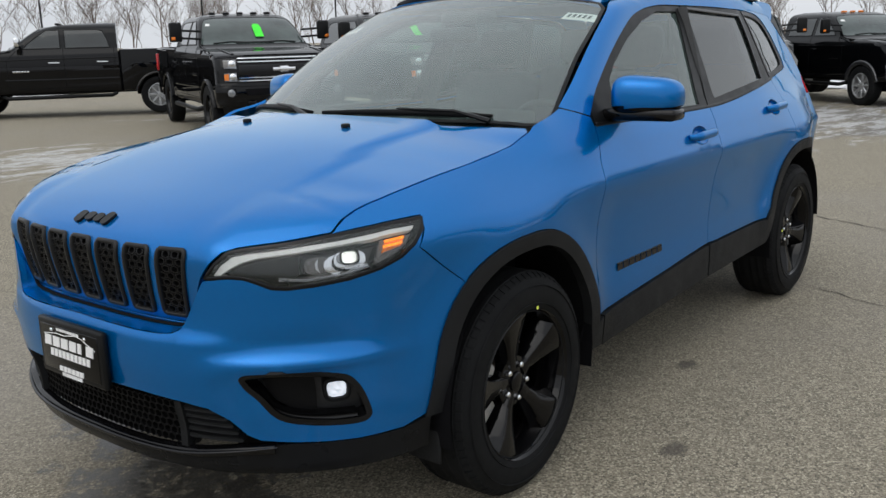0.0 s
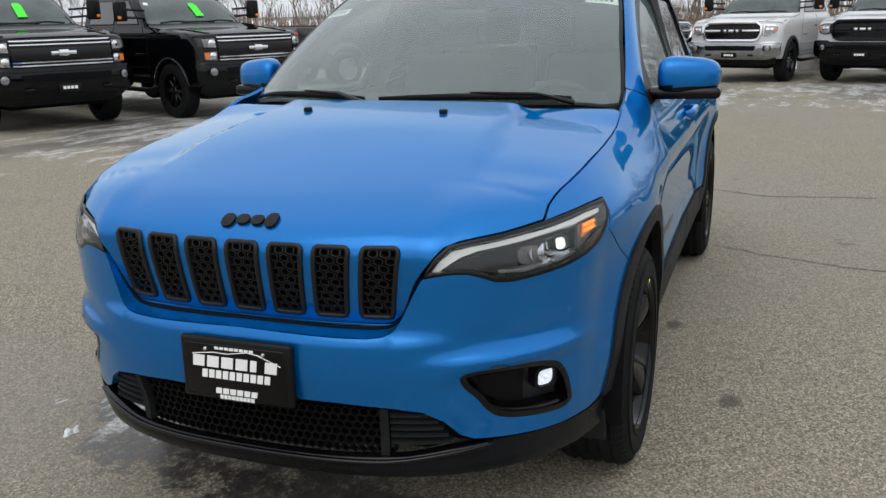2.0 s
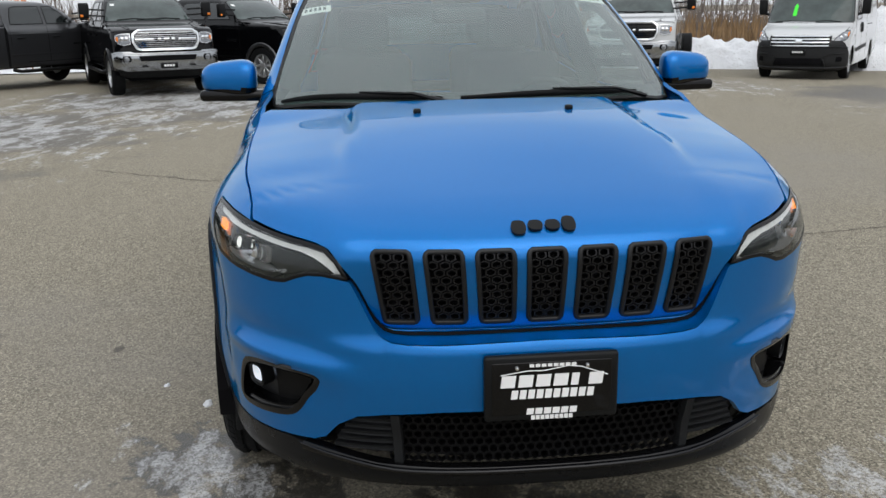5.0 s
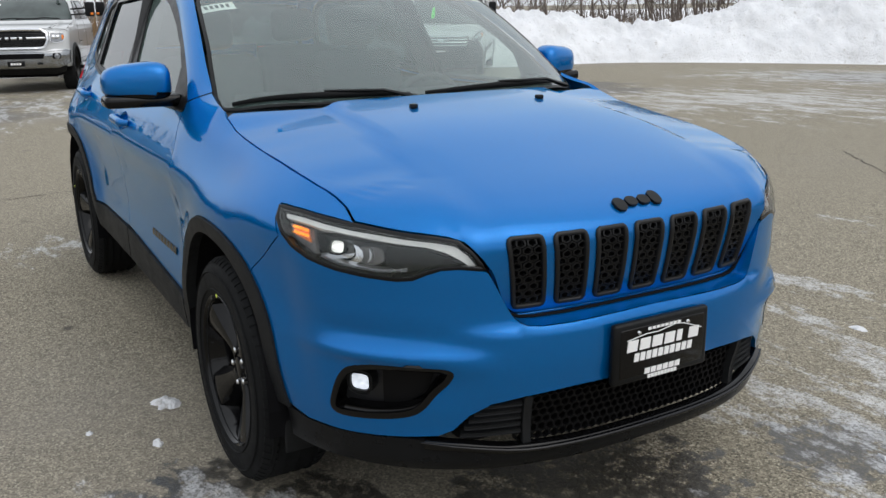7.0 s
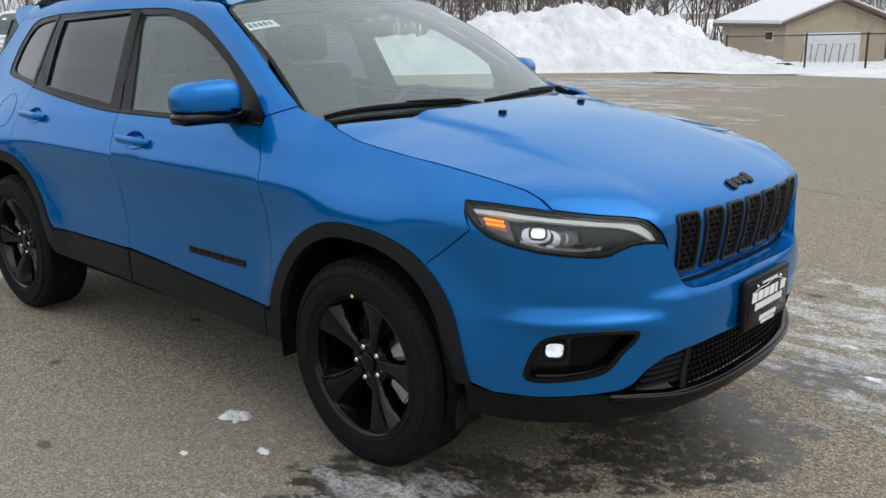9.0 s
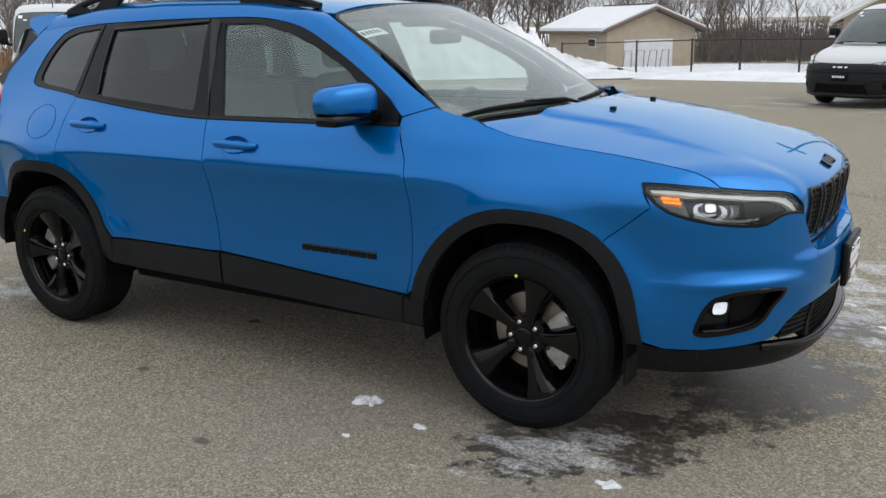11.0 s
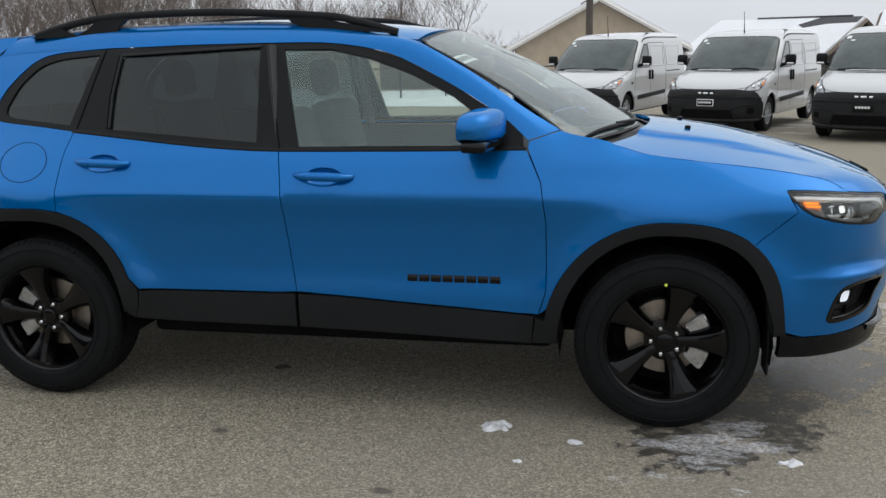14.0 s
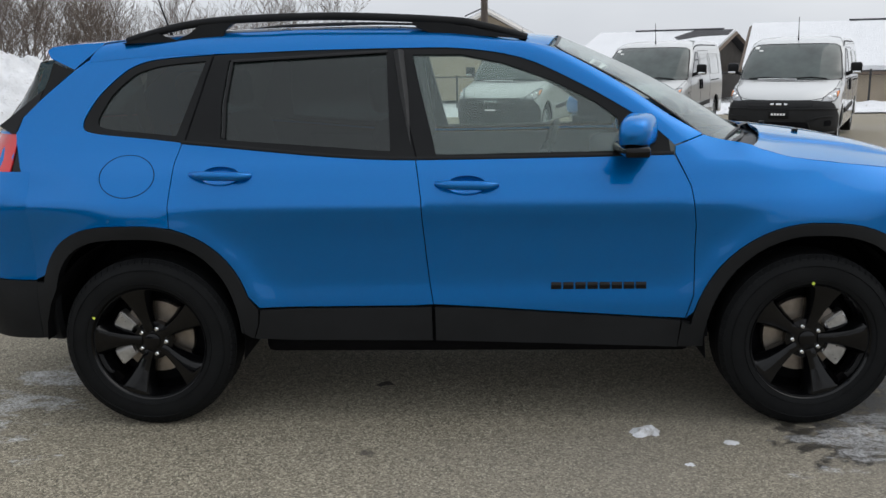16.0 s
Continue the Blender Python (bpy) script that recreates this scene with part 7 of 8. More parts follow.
VAN_NOSE = curve([(0.18, 0.80), (0.26, 0.90), (0.36, 0.945), (0.55, 0.955), (0.70, 0.945), (0.76, 0.915), (0.82, 0.86), (0.90, 0.75), (0.97, 0.56), (1.02, 0.38), (1.065, 0.16), (1.09, 0.06), (1.11, 0.03), (1.38, -0.33), (1.62, -0.68), (1.70, -0.82), (1.77, -0.98), (1.83, -1.25), (1.865, -1.6), (1.885, -2.2)])
VAN_DEPTH = curve([(0.18, 0.75), (0.70, 0.75), (0.90, 0.68), (1.05, 0.62), (1.14, 0.55), (1.25, 0.40), (1.60, 0.34), (1.75, 0.34), (1.83, 0.40), (1.885, 0.40)])
VAN_WIDTH = curve([(0.18, 0.86), (0.35, 0.905), (0.60, 0.915), (0.95, 0.915), (1.15, 0.895), (1.40, 0.86), (1.65, 0.815), (1.75, 0.785), (1.82, 0.73), (1.86, 0.62), (1.885, 0.40)])


def cargo_van(name, label, m, tall=False, plate_white=False, group="white vans on the lot"):
    """A panel van; the origin lies under its front axle and it faces +x. The tall one has the same face, stretched upwards."""
    t = thing(name, label, "van", m, group)
    kw = 1.10 if tall else 1.0

    def up(z):
        return z if not tall else (z * 1.12 if z < 1.15 else 1.288 + (z - 1.15) * 1.50)

    def down(z):
        return z if not tall else (z / 1.12 if z < 1.288 else 1.15 + (z - 1.288) / 1.50)
    f0, s0 = shell_of(lambda z: VAN_NOSE(down(z)), lambda z: VAN_DEPTH(down(z)), lambda z: VAN_WIDTH(down(z)) * kw, 2.6)
    front, side = f0, s0
    wb, rad, hw, rear = (3.45, 0.345, 1.0, -4.5) if tall else (3.1, 0.325, 0.912, -3.78)
    H = up(1.884)

    def U(line):
        return [(p, up(z)) for p, z in line]
    nose_ = skin(t, front, side, WHITE_PAINT, 1.25, (0.28, H), rear, [arch_notch(-wb, rad, 0.30)[::1], arch_notch(0.0, rad, 0.30)], 0.30, step=0.09)
    # windscreen and cowl
    ws_ = U(both([(0.0, 1.105), (0.6, 1.105), (1.10, 1.115), (1.24, 1.14), (1.22, 1.30), (1.17, 1.55), (1.10, 1.675), (0.92, 1.715), (0.5, 1.728), (0.0, 1.73)]))
    shield_ = panel("windscreen", ws_, front, WINDSCREEN, t, step=0.1, edge=0.05, gap=0.0, hem=0.01, lift=0.006, scale=(0.95, 1))
    face_line("windscreen_seal", front, ws_, 0.028, SATIN_BLACK, shield_, lift=0.009, thick=0.01, closed=True)
    face_line("cowl", front, U([(-1.2, 1.105), (-0.6, 1.092), (0.0, 1.09), (0.6, 1.092), (1.2, 1.105)]), 0.05, SATIN_BLACK, shield_, lift=0.006, thick=0.01)
    for s in (-1, 1):
        face_line("wiper", front, U([(s * 0.32 - 0.42, 1.12), (s * 0.32, 1.145), (s * 0.32 + 0.36, 1.118)]), 0.02, SATIN_BLACK, shield_, lift=0.022, thick=0.02)
    for p0, p1, z0, z1 in ((-1.0, -0.80, 1.64, 1.685), (-0.76, -0.62, 1.60, 1.62)):
        panel("paper_sticker", U([(p0, z0), (p1, z0), (p1, z1), (p0, z1)]), front, PAPER, shield_, step=0.1, gap=0.0, hem=0, lift=0.008, scale=(0.95, 1))
    face_line("snow_ledge", front, U([(-0.5, 1.112), (-0.2, 1.118), (0.1, 1.112)]), 0.022, CLEAN_SNOW, shield_, lift=0.02, thick=0.02)
    # hood shut line
    face_line("hood_gap", front, U([(-1.12, 1.085), (-1.05, 1.0), (-0.92, 0.925), (-0.70, 0.83), (-0.45, 0.80), (0.0, 0.795), (0.45, 0.80), (0.70, 0.83), (0.92, 0.925), (1.05, 1.0), (1.12, 1.085)]), 0.008, DARK, nose_, lift=0.002, thick=0.004)
    for mir in (False, True):
        poly = U([(-0.52, 1.16), (-1.28, 1.16), (-1.28, 1.63), (-1.08, 1.63), (-0.80, 1.40), (-0.58, 1.21)])
        g = panel("door_window", poly, side, DARK_GLASS, t, step=0.1, edge=0.05, mirror=mir, gap=0.0, hem=0.01, lift=0.005)
        ribbon("window_seal", [np.array(p) for p in poly], side, 0.022, SATIN_BLACK, g, lift=0.009, mirror=mir, step=0.08, thick=0.01)
        for line in ([(-0.36, 0.50), (-0.36, 1.0), (-0.46, 1.15)], [(-1.33, 0.40), (-1.33, 1.66)], [(-2.36, 0.40), (-2.36, 1.66)], [(-1.33, 1.66), (-2.36, 1.66)]):
            ribbon("door_gap", [np.array(p) for p in U(line)], side, 0.008, DARK, t, lift=0.002, mirror=mir, closed=False, step=0.1, thick=0.004)
        ribbon("roof_ditch", [np.array(p) for p in U([(-1.02, 1.68), (-1.16, 1.74), (-1.40, 1.772), (-1.8, 1.78), (-3.5, 1.775)])], side, 0.020, DARK, t, lift=0.003, mirror=mir, closed=False, step=0.1, thick=0.005)
        for x0_, x1_ in ((-1.44, -2.26), (-2.46, -3.40)):
            ribbon("panel_pressing", [np.array(p) for p in U([(x0_, 1.18), (x1_, 1.18), (x1_, 1.60), (x0_, 1.60)])], side, 0.030, WHITE_PAINT, t, lift=0.008, mirror=mir, step=0.1, thick=0.012)
        ribbon("side_moulding", [np.array(p) for p in U([(-0.50, 0.555), (-1.3, 0.575), (-2.30, 0.60)])], side, 0.085, VAN_BUMPER, t, lift=0.018, mirror=mir, closed=False, step=0.1, thick=0.02)
        ribbon("slide_rail", [np.array(p) for p in U([(-2.40, 1.04), (-3.40, 1.04)])], side, 0.022, DARK, t, lift=0.003, mirror=mir, closed=False, step=0.1, thick=0.005)
        ribbon("badge_block", [np.array(p) for p in U([(-0.12, 0.86), (-0.24, 0.86)])], side, 0.045, SATIN_BLACK, t, lift=0.005, mirror=mir, closed=False, thick=0.006)
        for x in (-1.24, -1.42):
            ribbon("door_handle", [np.array(p) for p in U([(x, 0.90), (x, 1.09)])], side, 0.055, SATIN_BLACK, t, lift=0.03, mirror=mir, closed=False, step=0.04, thick=0.03)
    # headlamps
    for s in (1, -1):
        line = U([(s * 0.66, 0.772), (s * 0.74, 0.84), (s * 0.88, 0.915), (s * 1.05, 0.962), (s * 1.19, 0.965), (s * 1.23, 0.91), (s * 1.17, 0.83), (s * 1.07, 0.782), (s * 0.90, 0.768)])
        hl = panel("headlamp", line, front, HEAD_CLEAR, t, step=0.05, edge=0.03, gap=0.0, hem=0.02, lift=0.010, scale=(0.95, 1))
        face_line("lamp_bezel", front, line, 0.014, SATIN_BLACK, hl, lift=0.014, thick=0.02, closed=True, step=0.04)
        for p_, z, r in ((0.89, 0.835, 0.040), (1.05, 0.865, 0.045)):
            lamp_disc("lamp_bulb", front, s * p_, up(z), r, CHROME, hl, 0.010)
        panel("turn_lamp", U([(s * 1.11, 0.92), (s * 1.185, 0.935), (s * 1.20, 0.89), (s * 1.15, 0.84), (s * 1.135, 0.87)]), front, AMBER_DULL, hl, step=0.05, gap=0.0, hem=0.01, lift=0.016, scale=(0.95, 1))
    # bumper with a dark mask, grille, fog pockets, plate
    fb = panel("front_bumper", U(both([(0.0, 0.20), (0.9, 0.20), (1.28, 0.24), (1.33, 0.40), (1.31, 0.54), (1.20, 0.62), (1.08, 0.715), (0.95, 0.764), (0.70, 0.764), (0.62, 0.785), (0.0, 0.79)])), front, VAN_BUMPER, t, step=0.07, edge=0.04, gap=0.0, hem=0.05, lift=0.016, scale=(0.95, 1))
    if not tall:
        gr = panel("grille", both([(0.0, 0.69), (0.44, 0.69), (0.50, 0.72), (0.50, 0.745), (0.0, 0.755)]), front, GLOSS_BLACK, t, step=0.07, gap=0.0, hem=0.01, lift=0.022, scale=(0.95, 1))
        for k in range(3):
            face_line("emblem", front, [(-0.085 + k * 0.063, 0.722), (-0.045 + k * 0.063, 0.722)], 0.040, CHROME, gr, lift=0.034, thick=0.02, step=0.02)
    else:
        gr = panel("grille", U(both([(0.0, 0.66), (0.50, 0.66), (0.60, 0.72), (0.60, 0.86), (0.0, 0.87)])), front, GLOSS_BLACK, t, step=0.07, gap=0.0, hem=0.01, lift=0.022, scale=(0.95, 1))
        for z in (0.68, 0.735, 0.79, 0.845):
            face_line("grille_bar", front, U([(-0.54, z), (0.0, z), (0.54, z)]), 0.038, CHROME, gr, lift=0.045, thick=0.03)
        face_line("emblem", front, U([(-0.03, 0.765), (0.03, 0.765)]), 0.12, CHROME, gr, lift=0.055, thick=0.03, step=0.02)
    face_line("bumper_step", front, U([(-1.2, 0.64), (-0.7, 0.655), (0.0, 0.655), (0.7, 0.655), (1.2, 0.64)]), 0.028, VAN_BUMPER, fb, lift=0.034, thick=0.03)
    panel("lower_grille", U(both([(0.0, 0.30), (0.48, 0.30), (0.38, 0.44), (0.0, 0.44)])), front, DARK, fb, step=0.08, gap=0.0, hem=0.0, lift=0.020, scale=(0.95, 1))
    face_line("lip", front, U([(-1.15, 0.262), (-0.5, 0.255), (0.0, 0.255), (0.5, 0.255), (1.15, 0.262)]), 0.05, VAN_BUMPER, fb, lift=0.045, thick=0.05)
    for s in (1, -1):
        face_line("bumper_blade", front, U([(s * 0.50, 0.28), (s * 0.40, 0.46), (s * 0.62, 0.52), (s * 1.05, 0.53)]), 0.026, VAN_BUMPER, fb, lift=0.036, thick=0.03)
        panel("fog_pocket", U([(s * 0.78, 0.37), (s * 0.98, 0.375), (s * 1.0, 0.43), (s * 0.94, 0.47), (s * 0.78, 0.46)]), front, DARK, fb, step=0.06, gap=0.0, hem=0.0, lift=0.020, scale=(0.95, 1))
    px = front(0.0, up(0.52))[0] + 0.02
    pl_ = box("plate_panel", px, px + 0.02, -0.155, 0.155, up(0.50), up(0.50) + 0.125, WHITE_PRINT if plate_white else SATIN_BLACK, t, 0.005)
    box("plate_field", px + 0.015, px + 0.024, -0.14, 0.14, up(0.50) + 0.012, up(0.50) + 0.113, SATIN_BLACK, pl_, 0.003)
    for k in range(5):
        box("plate_print", px + 0.023, px + 0.027, -0.115 + k * 0.047, -0.08 + k * 0.047, up(0.50) + 0.05, up(0.50) + 0.085, WHITE_PRINT, pl_, 0)
    # mirrors
    for s in (1, -1):
        mz, mh, my = (up(1.24), 0.36, 0.99) if tall else (1.20, 0.20, 0.90)
        mo_ = box("door_mirror", -0.70, -0.56, s * (my + 0.06), s * (my + 0.25), mz, mz + mh, SATIN_BLACK, t, 0.04, seg=3)
        tube("mirror_arm", [(-0.60, s * (my - 0.04), mz - 0.01), (-0.63, s * (my + 0.10), mz + 0.03)], 0.035, SATIN_BLACK, mo_, sides=6)
        if not tall:
            box("mirror_cap", -0.64, -0.545, s * (my + 0.10), s * (my + 0.23), mz + 0.008, mz + 0.05, CHROME, mo_, 0.01)
    for x in (0.0, -wb):
        for s in (1, -1):
            road_wheel(t, x, s * (hw - 0.13), rad, 0.2, SILVER_WHEEL, spokes=9)
        wells(t, x, hw - 0.03, hw - 0.4, rad)
    box("underside", rear + 0.2, 0.7, -0.6, 0.6, 0.2, 0.32, DARK, t, 0.02)
    ax = front(0.0, up(1.80))[0]
    tube("antenna", [(ax - 0.05, 0.0, up(1.80)), (ax - 0.02, 0.0, up(1.80) + 0.2), (ax + 0.03, 0.0, up(1.80) + 0.42)], [0.014, 0.006, 0.005], SATIN_BLACK, t, sides=5)
    if tall:
        tg = [(p - 0.25, z) for p, z in both([(0.0, 1.22), (0.04, 1.22), (0.04, 1.36), (0.02, 1.39), (0.0, 1.40)])]
        panel("hang_tag", U(tg), front, GREEN_TAG, t, step=0.1, gap=0.0, hem=0.004, lift=0.012, scale=(0.95, 1), label="bright green hang tag in the windscreen")
    return t


pickup("pickup_truck", "black heavy-duty pickup truck with chrome grille bars and a green tag", place(-7.66, -8.85, 0.456, 0.89), BLACK_PAINT, tag=True)
pickup("pickup_truck", "black lifted pickup truck with chrome grille bars and black wheels", place(-9.95, -7.25, 0.40, 0.917), BLACK_PAINT, tag=True, rad=0.43)
pickup("pickup_truck", "black crew-cab pickup truck with bright alloy wheels", place(-7.5, -18.0, 0.83, -0.56), BLACK_PAINT, wb=3.7, rad=0.40, rim_mat=SILVER_WHEEL, chrome_bumper=True, tow=False, lamp_stack=False, style="chrome", snow=True)
pickup("pickup_truck", "dark grey dual-rear-wheel pickup truck", place(-21.2, -7.3, -0.85, 0.5), GREY_PAINT, wb=4.29, rad=0.41, rim_mat=SILVER_WHEEL, dual=True, lamp_stack=False, style="chrome")
pickup("pickup_truck", "black dual-rear-wheel pickup truck with a chrome grille and bumper", place(-19.0, -1.85, 0.63, 0.78), BLACK_PAINT, wb=4.29, rad=0.42, rim_mat=SILVER_WHEEL, dual=True, lamp_stack=False, style="chrome", chrome_bumper=True)
pickup("chassis_truck", "white chassis-cab truck with a chrome grille", place(-18.6, 0.45, 0.957, -0.29), WHITE_PAINT, wb=4.4, rad=0.44, rim_mat=GLOSS_BLACK, bed=False, dual=True, lamp_stack=False, style="chrome", chrome_bumper=True)
pickup("chassis_truck", "white chassis-cab truck with a black grille and bumper", place(-18.4, 3.05, 0.92, -0.36), WHITE_PAINT, wb=4.4, rad=0.44, rim_mat=GLOSS_BLACK, bed=False, dual=True, lamp_stack=False, style="black")
pickup("chassis_truck", "white chassis-cab truck with a chrome grille", place(-17.5, 5.9, 0.92, -0.38), WHITE_PAINT, wb=4.4, rad=0.44, rim_mat=GLOSS_BLACK, bed=False, dual=True, lamp_stack=False, style="chrome", chrome_bumper=True)
cargo_van("cargo_van", "white high-roof cargo van with a grey bumper", place(-17.6, 10.1, 0.804, -0.595), tall=True)
pickup("pickup_truck", "black pickup truck with a chrome grille and bumper", place(-16.3, -4.35, 0.93, 0.37), BLACK_PAINT, wb=3.8, rim_mat=SILVER_WHEEL, lamp_stack=False, style="chrome", chrome_bumper=True)
small_van = cargo_van("cargo_van", "white small cargo van with a black bumper", place(-0.72, 14.9, -0.358, -0.934))
cargo_van("cargo_van", "white small cargo van with a black bumper and white-framed plate", place(1.88, 13.8, -0.416, -0.909), plate_white=True)
copy_thing(small_van, place(4.15, 12.0, -0.43, -0.903))



# ---- snow, fence, houses, trees ----
def fbm(x, y, z=0.0, s=1.0, oct_=4):
    v, a, f = 0.0, 1.0, s
    for _ in range(oct_):
        v += a * noise.noise((x * f, y * f, z + f))
        a, f = a * 0.5, f * 2.1
    return v


def bank(name, line, label, width=3.2, step=0.13, rough_=0.15):
    """A heap of ploughed snow along a ridge line of (x, y, height)."""
    pts = resample(line, step, False, True)
    ws_n = 64
    vs, fs = [], []
    for i, p in enumerate(pts):
        t = pts[min(i + 1, len(pts) - 1)] - pts[max(i - 1, 0)]
        t = t[:2] / (np.linalg.norm(t[:2]) + 1e-9)
        nrm = np.array([-t[1], t[0]])
        h = max(p[2], 0.02)
        for j in range(ws_n + 1):
            u = (j / ws_n) * 2 - 1
            w = width * (0.55 + 0.45 * h / 2.0)
            x, y = p[:2] + nrm * (u * w)
            prof_ = max(1 - abs(u) ** 1.7, 0) ** 1.15
            n1 = fbm(x, y, 1.0, 0.45, 3) * rough_ * 1.3 + fbm(x, y, 5.0, 1.6, 4) * rough_ * 0.45
            lump = abs(fbm(x, y, 9.0, 2.2, 4)) * 0.24
            # clods thrown up by the plough
            cx, cy, cz = noise.cell_vector((x * 2.6 + 0.4 * noise.noise((x * 3, y * 3, 0)), y * 2.6, 3.0))
            clod = max(0.0, cx - 0.45) * 0.30 + abs(noise.noise((x * 7, y * 7, 2.0))) * 0.10
            z = h * prof_ * (1 + n1) + (lump + clod) * min(h, 1) * (prof_ ** 0.5)
            e = 1 - sstep(0.85, 1.0, abs(u))
            vs.append((x, y, ground_z(x, y) - 0.03 + z * e))
    k = ws_n + 1
    for i in range(len(pts) - 1):
        for j in range(ws_n):
            fs.append((i * k + j, (i + 1) * k + j, (i + 1) * k + j + 1, i * k + j + 1))
    ob = mesh_ob(name, vs, fs, SNOW, smooth=True)
    return tagged(ob, label, "snow", kind="structure")


bank("snow_bank", [(-22.3, 11.8, 0.5), (-22.4, 14.0, 1.45), (-22.6, 17.0, 1.40), (-21.6, 20.5, 1.15), (-20.0, 24.0, 1.75), (-17.6, 27.2, 2.2), (-15.4, 29.0, 1.75), (-13.4, 29.6, 0.7), (-11.0, 29.2, 0.3)], "tall heap of ploughed white snow with grey dirt")
bank("snow_bank", [(-26.5, -5.0, 0.3), (-25.5, 0.0, 0.5), (-24.5, 4.0, 0.7), (-23.5, 8.0, 0.8), (-22.5, 11.5, 0.6)], "low heap of ploughed snow at the edge of the lot", width=2.4)
bank("snow_bank", [(-11.5, 29.0, 0.25), (-8.0, 26.5, 0.18), (-4.0, 25.4, 0.2), (2.0, 25.0, 0.2), (10.0, 24.0, 0.25), (20.0, 22.0, 0.25)], "low strip of snow along the fence", width=3.0, rough_=0.5)


def snow_field(name, xs, ys, keep, label):
    vs, fs, idx = [], [], {}

    def vid(i, j):
        if (i, j) not in idx:
            x, y = xs[i], ys[j]
            idx[(i, j)] = len(vs)
            vs.append((x, y, ground_z(x, y) + 0.03 + 0.04 * fbm(x, y, 3.0, 0.3, 2)))
        return idx[(i, j)]
    for i in range(len(xs) - 1):
        for j in range(len(ys) - 1):
            cx, cy = (xs[i] + xs[i + 1]) / 2, (ys[j] + ys[j + 1]) / 2
            if keep(cx, cy):
                fs.append((vid(i, j), vid(i + 1, j), vid(i + 1, j + 1), vid(i, j + 1)))
    return tagged(mesh_ob(name, vs, fs, SNOW, smooth=True), label, "snow", kind="structure")


far = [-400, -250, -160, -110, -80, -65]
fx_ = far + list(np.arange(-55, 30.1, 1.0)) + [40, 55, 75, 110, 200, 400]
fy_ = [-400, -250, -150, -100, -70, -50] + list(np.arange(-40, 60.1, 1.0)) + [75, 100, 150, 250, 400]


def off_lot(x, y):
    wob = 0.9 * fbm(x, y, 2.0, 0.25, 3)
    return y > 25.5 + wob or x < -25.0 + wob or (y > 22 + wob and x > 6) or y < -27 + wob


snow_field("snow_field", fx_, fy_, off_lot, "thin snow over the grass beyond the lot")

# dry weeds
WEED = simple("dry_weeds", (0.20, 0.125, 0.060), 0.9, vary=0.45, scale=1.5)
rng = random.Random(5)
vs, fs = [], []
for _ in range(13500):
    r = rng.random() * 1.5
    if r < 0.45:
        x, y = rng.uniform(-40, -27.5), rng.uniform(-14, 26)
    elif r < 0.8:
        x, y = rng.uniform(-36, -8), rng.uniform(33, 58)
        if -30 < x < -4 and y < 62:
            continue
    elif r < 1.0:
        x, y = rng.uniform(-40, -27), rng.uniform(20, 42)
    else:
        x, y = rng.uniform(-46, -27), rng.uniform(-36, -13)
    if noise.noise((x * 0.2, y * 0.2, 0.0)) < -0.25:
        continue
    z, h, a = ground_z(x, y), rng.uniform(0.7, 1.7), rng.uniform(0, math.pi)
    w = rng.uniform(0.01, 0.03)
    dx, dy = math.cos(a) * w, math.sin(a) * w
    lx, ly = rng.uniform(-0.3, 0.3), rng.uniform(-0.3, 0.3)
    b = len(vs)
    vs += [(x - dx, y - dy, z), (x + dx, y + dy, z), (x + lx * 0.5 + dx * 1.6, y + ly * 0.5 + dy * 1.6, z + h * 0.7), (x + lx, y + ly, z + h), (x + lx * 0.5 - dx * 1.6, y + ly * 0.5 - dy * 1.6, z + h * 0.7)]
    fs.append((b, b + 1, b + 2, b + 3, b + 4))
tagged(mesh_ob("dry_weeds", vs, fs, WEED), "tall dry brown weeds beyond the lot", "weeds", kind="stuff")

# bare trees
BARK = simple("bare_bark", (0.130, 0.104, 0.086), 0.9, vary=0.35, scale=2.0)


def branches(rng, height, spread_=0.55, depth=4):
    """Limbs of a bare tree as (start, end, radius, radius, level)."""
    out = []

    def grow(p, d, length, r, level):
        segs = 3 if level < 2 else 2
        for s in range(segs):
            d2 = (d + Vector((rng.gauss(0, 0.12), rng.gauss(0, 0.12), rng.gauss(0.05, 0.06)))).normalized()
            q = p + d2 * (length / segs)
            r2 = r * 0.80
            out.append((p, q, r, r2, level))
            if level < depth and (level > 0 or s > 0):
                for _ in range(2):
                    a = rng.uniform(0, 2 * math.pi)
                    side_v = Vector((math.cos(a), math.sin(a), rng.uniform(0.1, 0.8))).normalized()
                    grow(q, (d2 * (1 - spread_) + side_v * spread_).normalized(), length * rng.uniform(0.48, 0.68), r2 * 0.62, level + 1)
            p, d, r = q, d2, r2
    grow(Vector((0, 0, 0)), Vector((rng.gauss(0, 0.05), rng.gauss(0, 0.05), 1)).normalized(), height * 0.55, height * 0.012, 0)
    return out


def prisms(segs, at_, scale=1.0, vs=None, fs=None, min_r=0.008):
    for p, q, ra, rb, _ in segs:
        d = (q - p).normalized()
        a = d.cross(Vector((0.3, 0.2, 1)) if abs(d.z) < 0.9 else Vector((1, 0, 0))).normalized()
        b = d.cross(a)
        base = len(vs)
        for c, r in ((p, max(ra, min_r)), (q, max(rb, min_r))):
            for k in range(3):
                t = 2.094 * k
                v = (c + a * (r * math.cos(t)) + b * (r * math.sin(t))) * scale
                vs.append((v.x + at_[0], v.y + at_[1], v.z + at_[2]))
        for k in range(3):
            m = (k + 1) % 3
            fs.append((base + k, base + m, base + 3 + m, base + 3 + k))


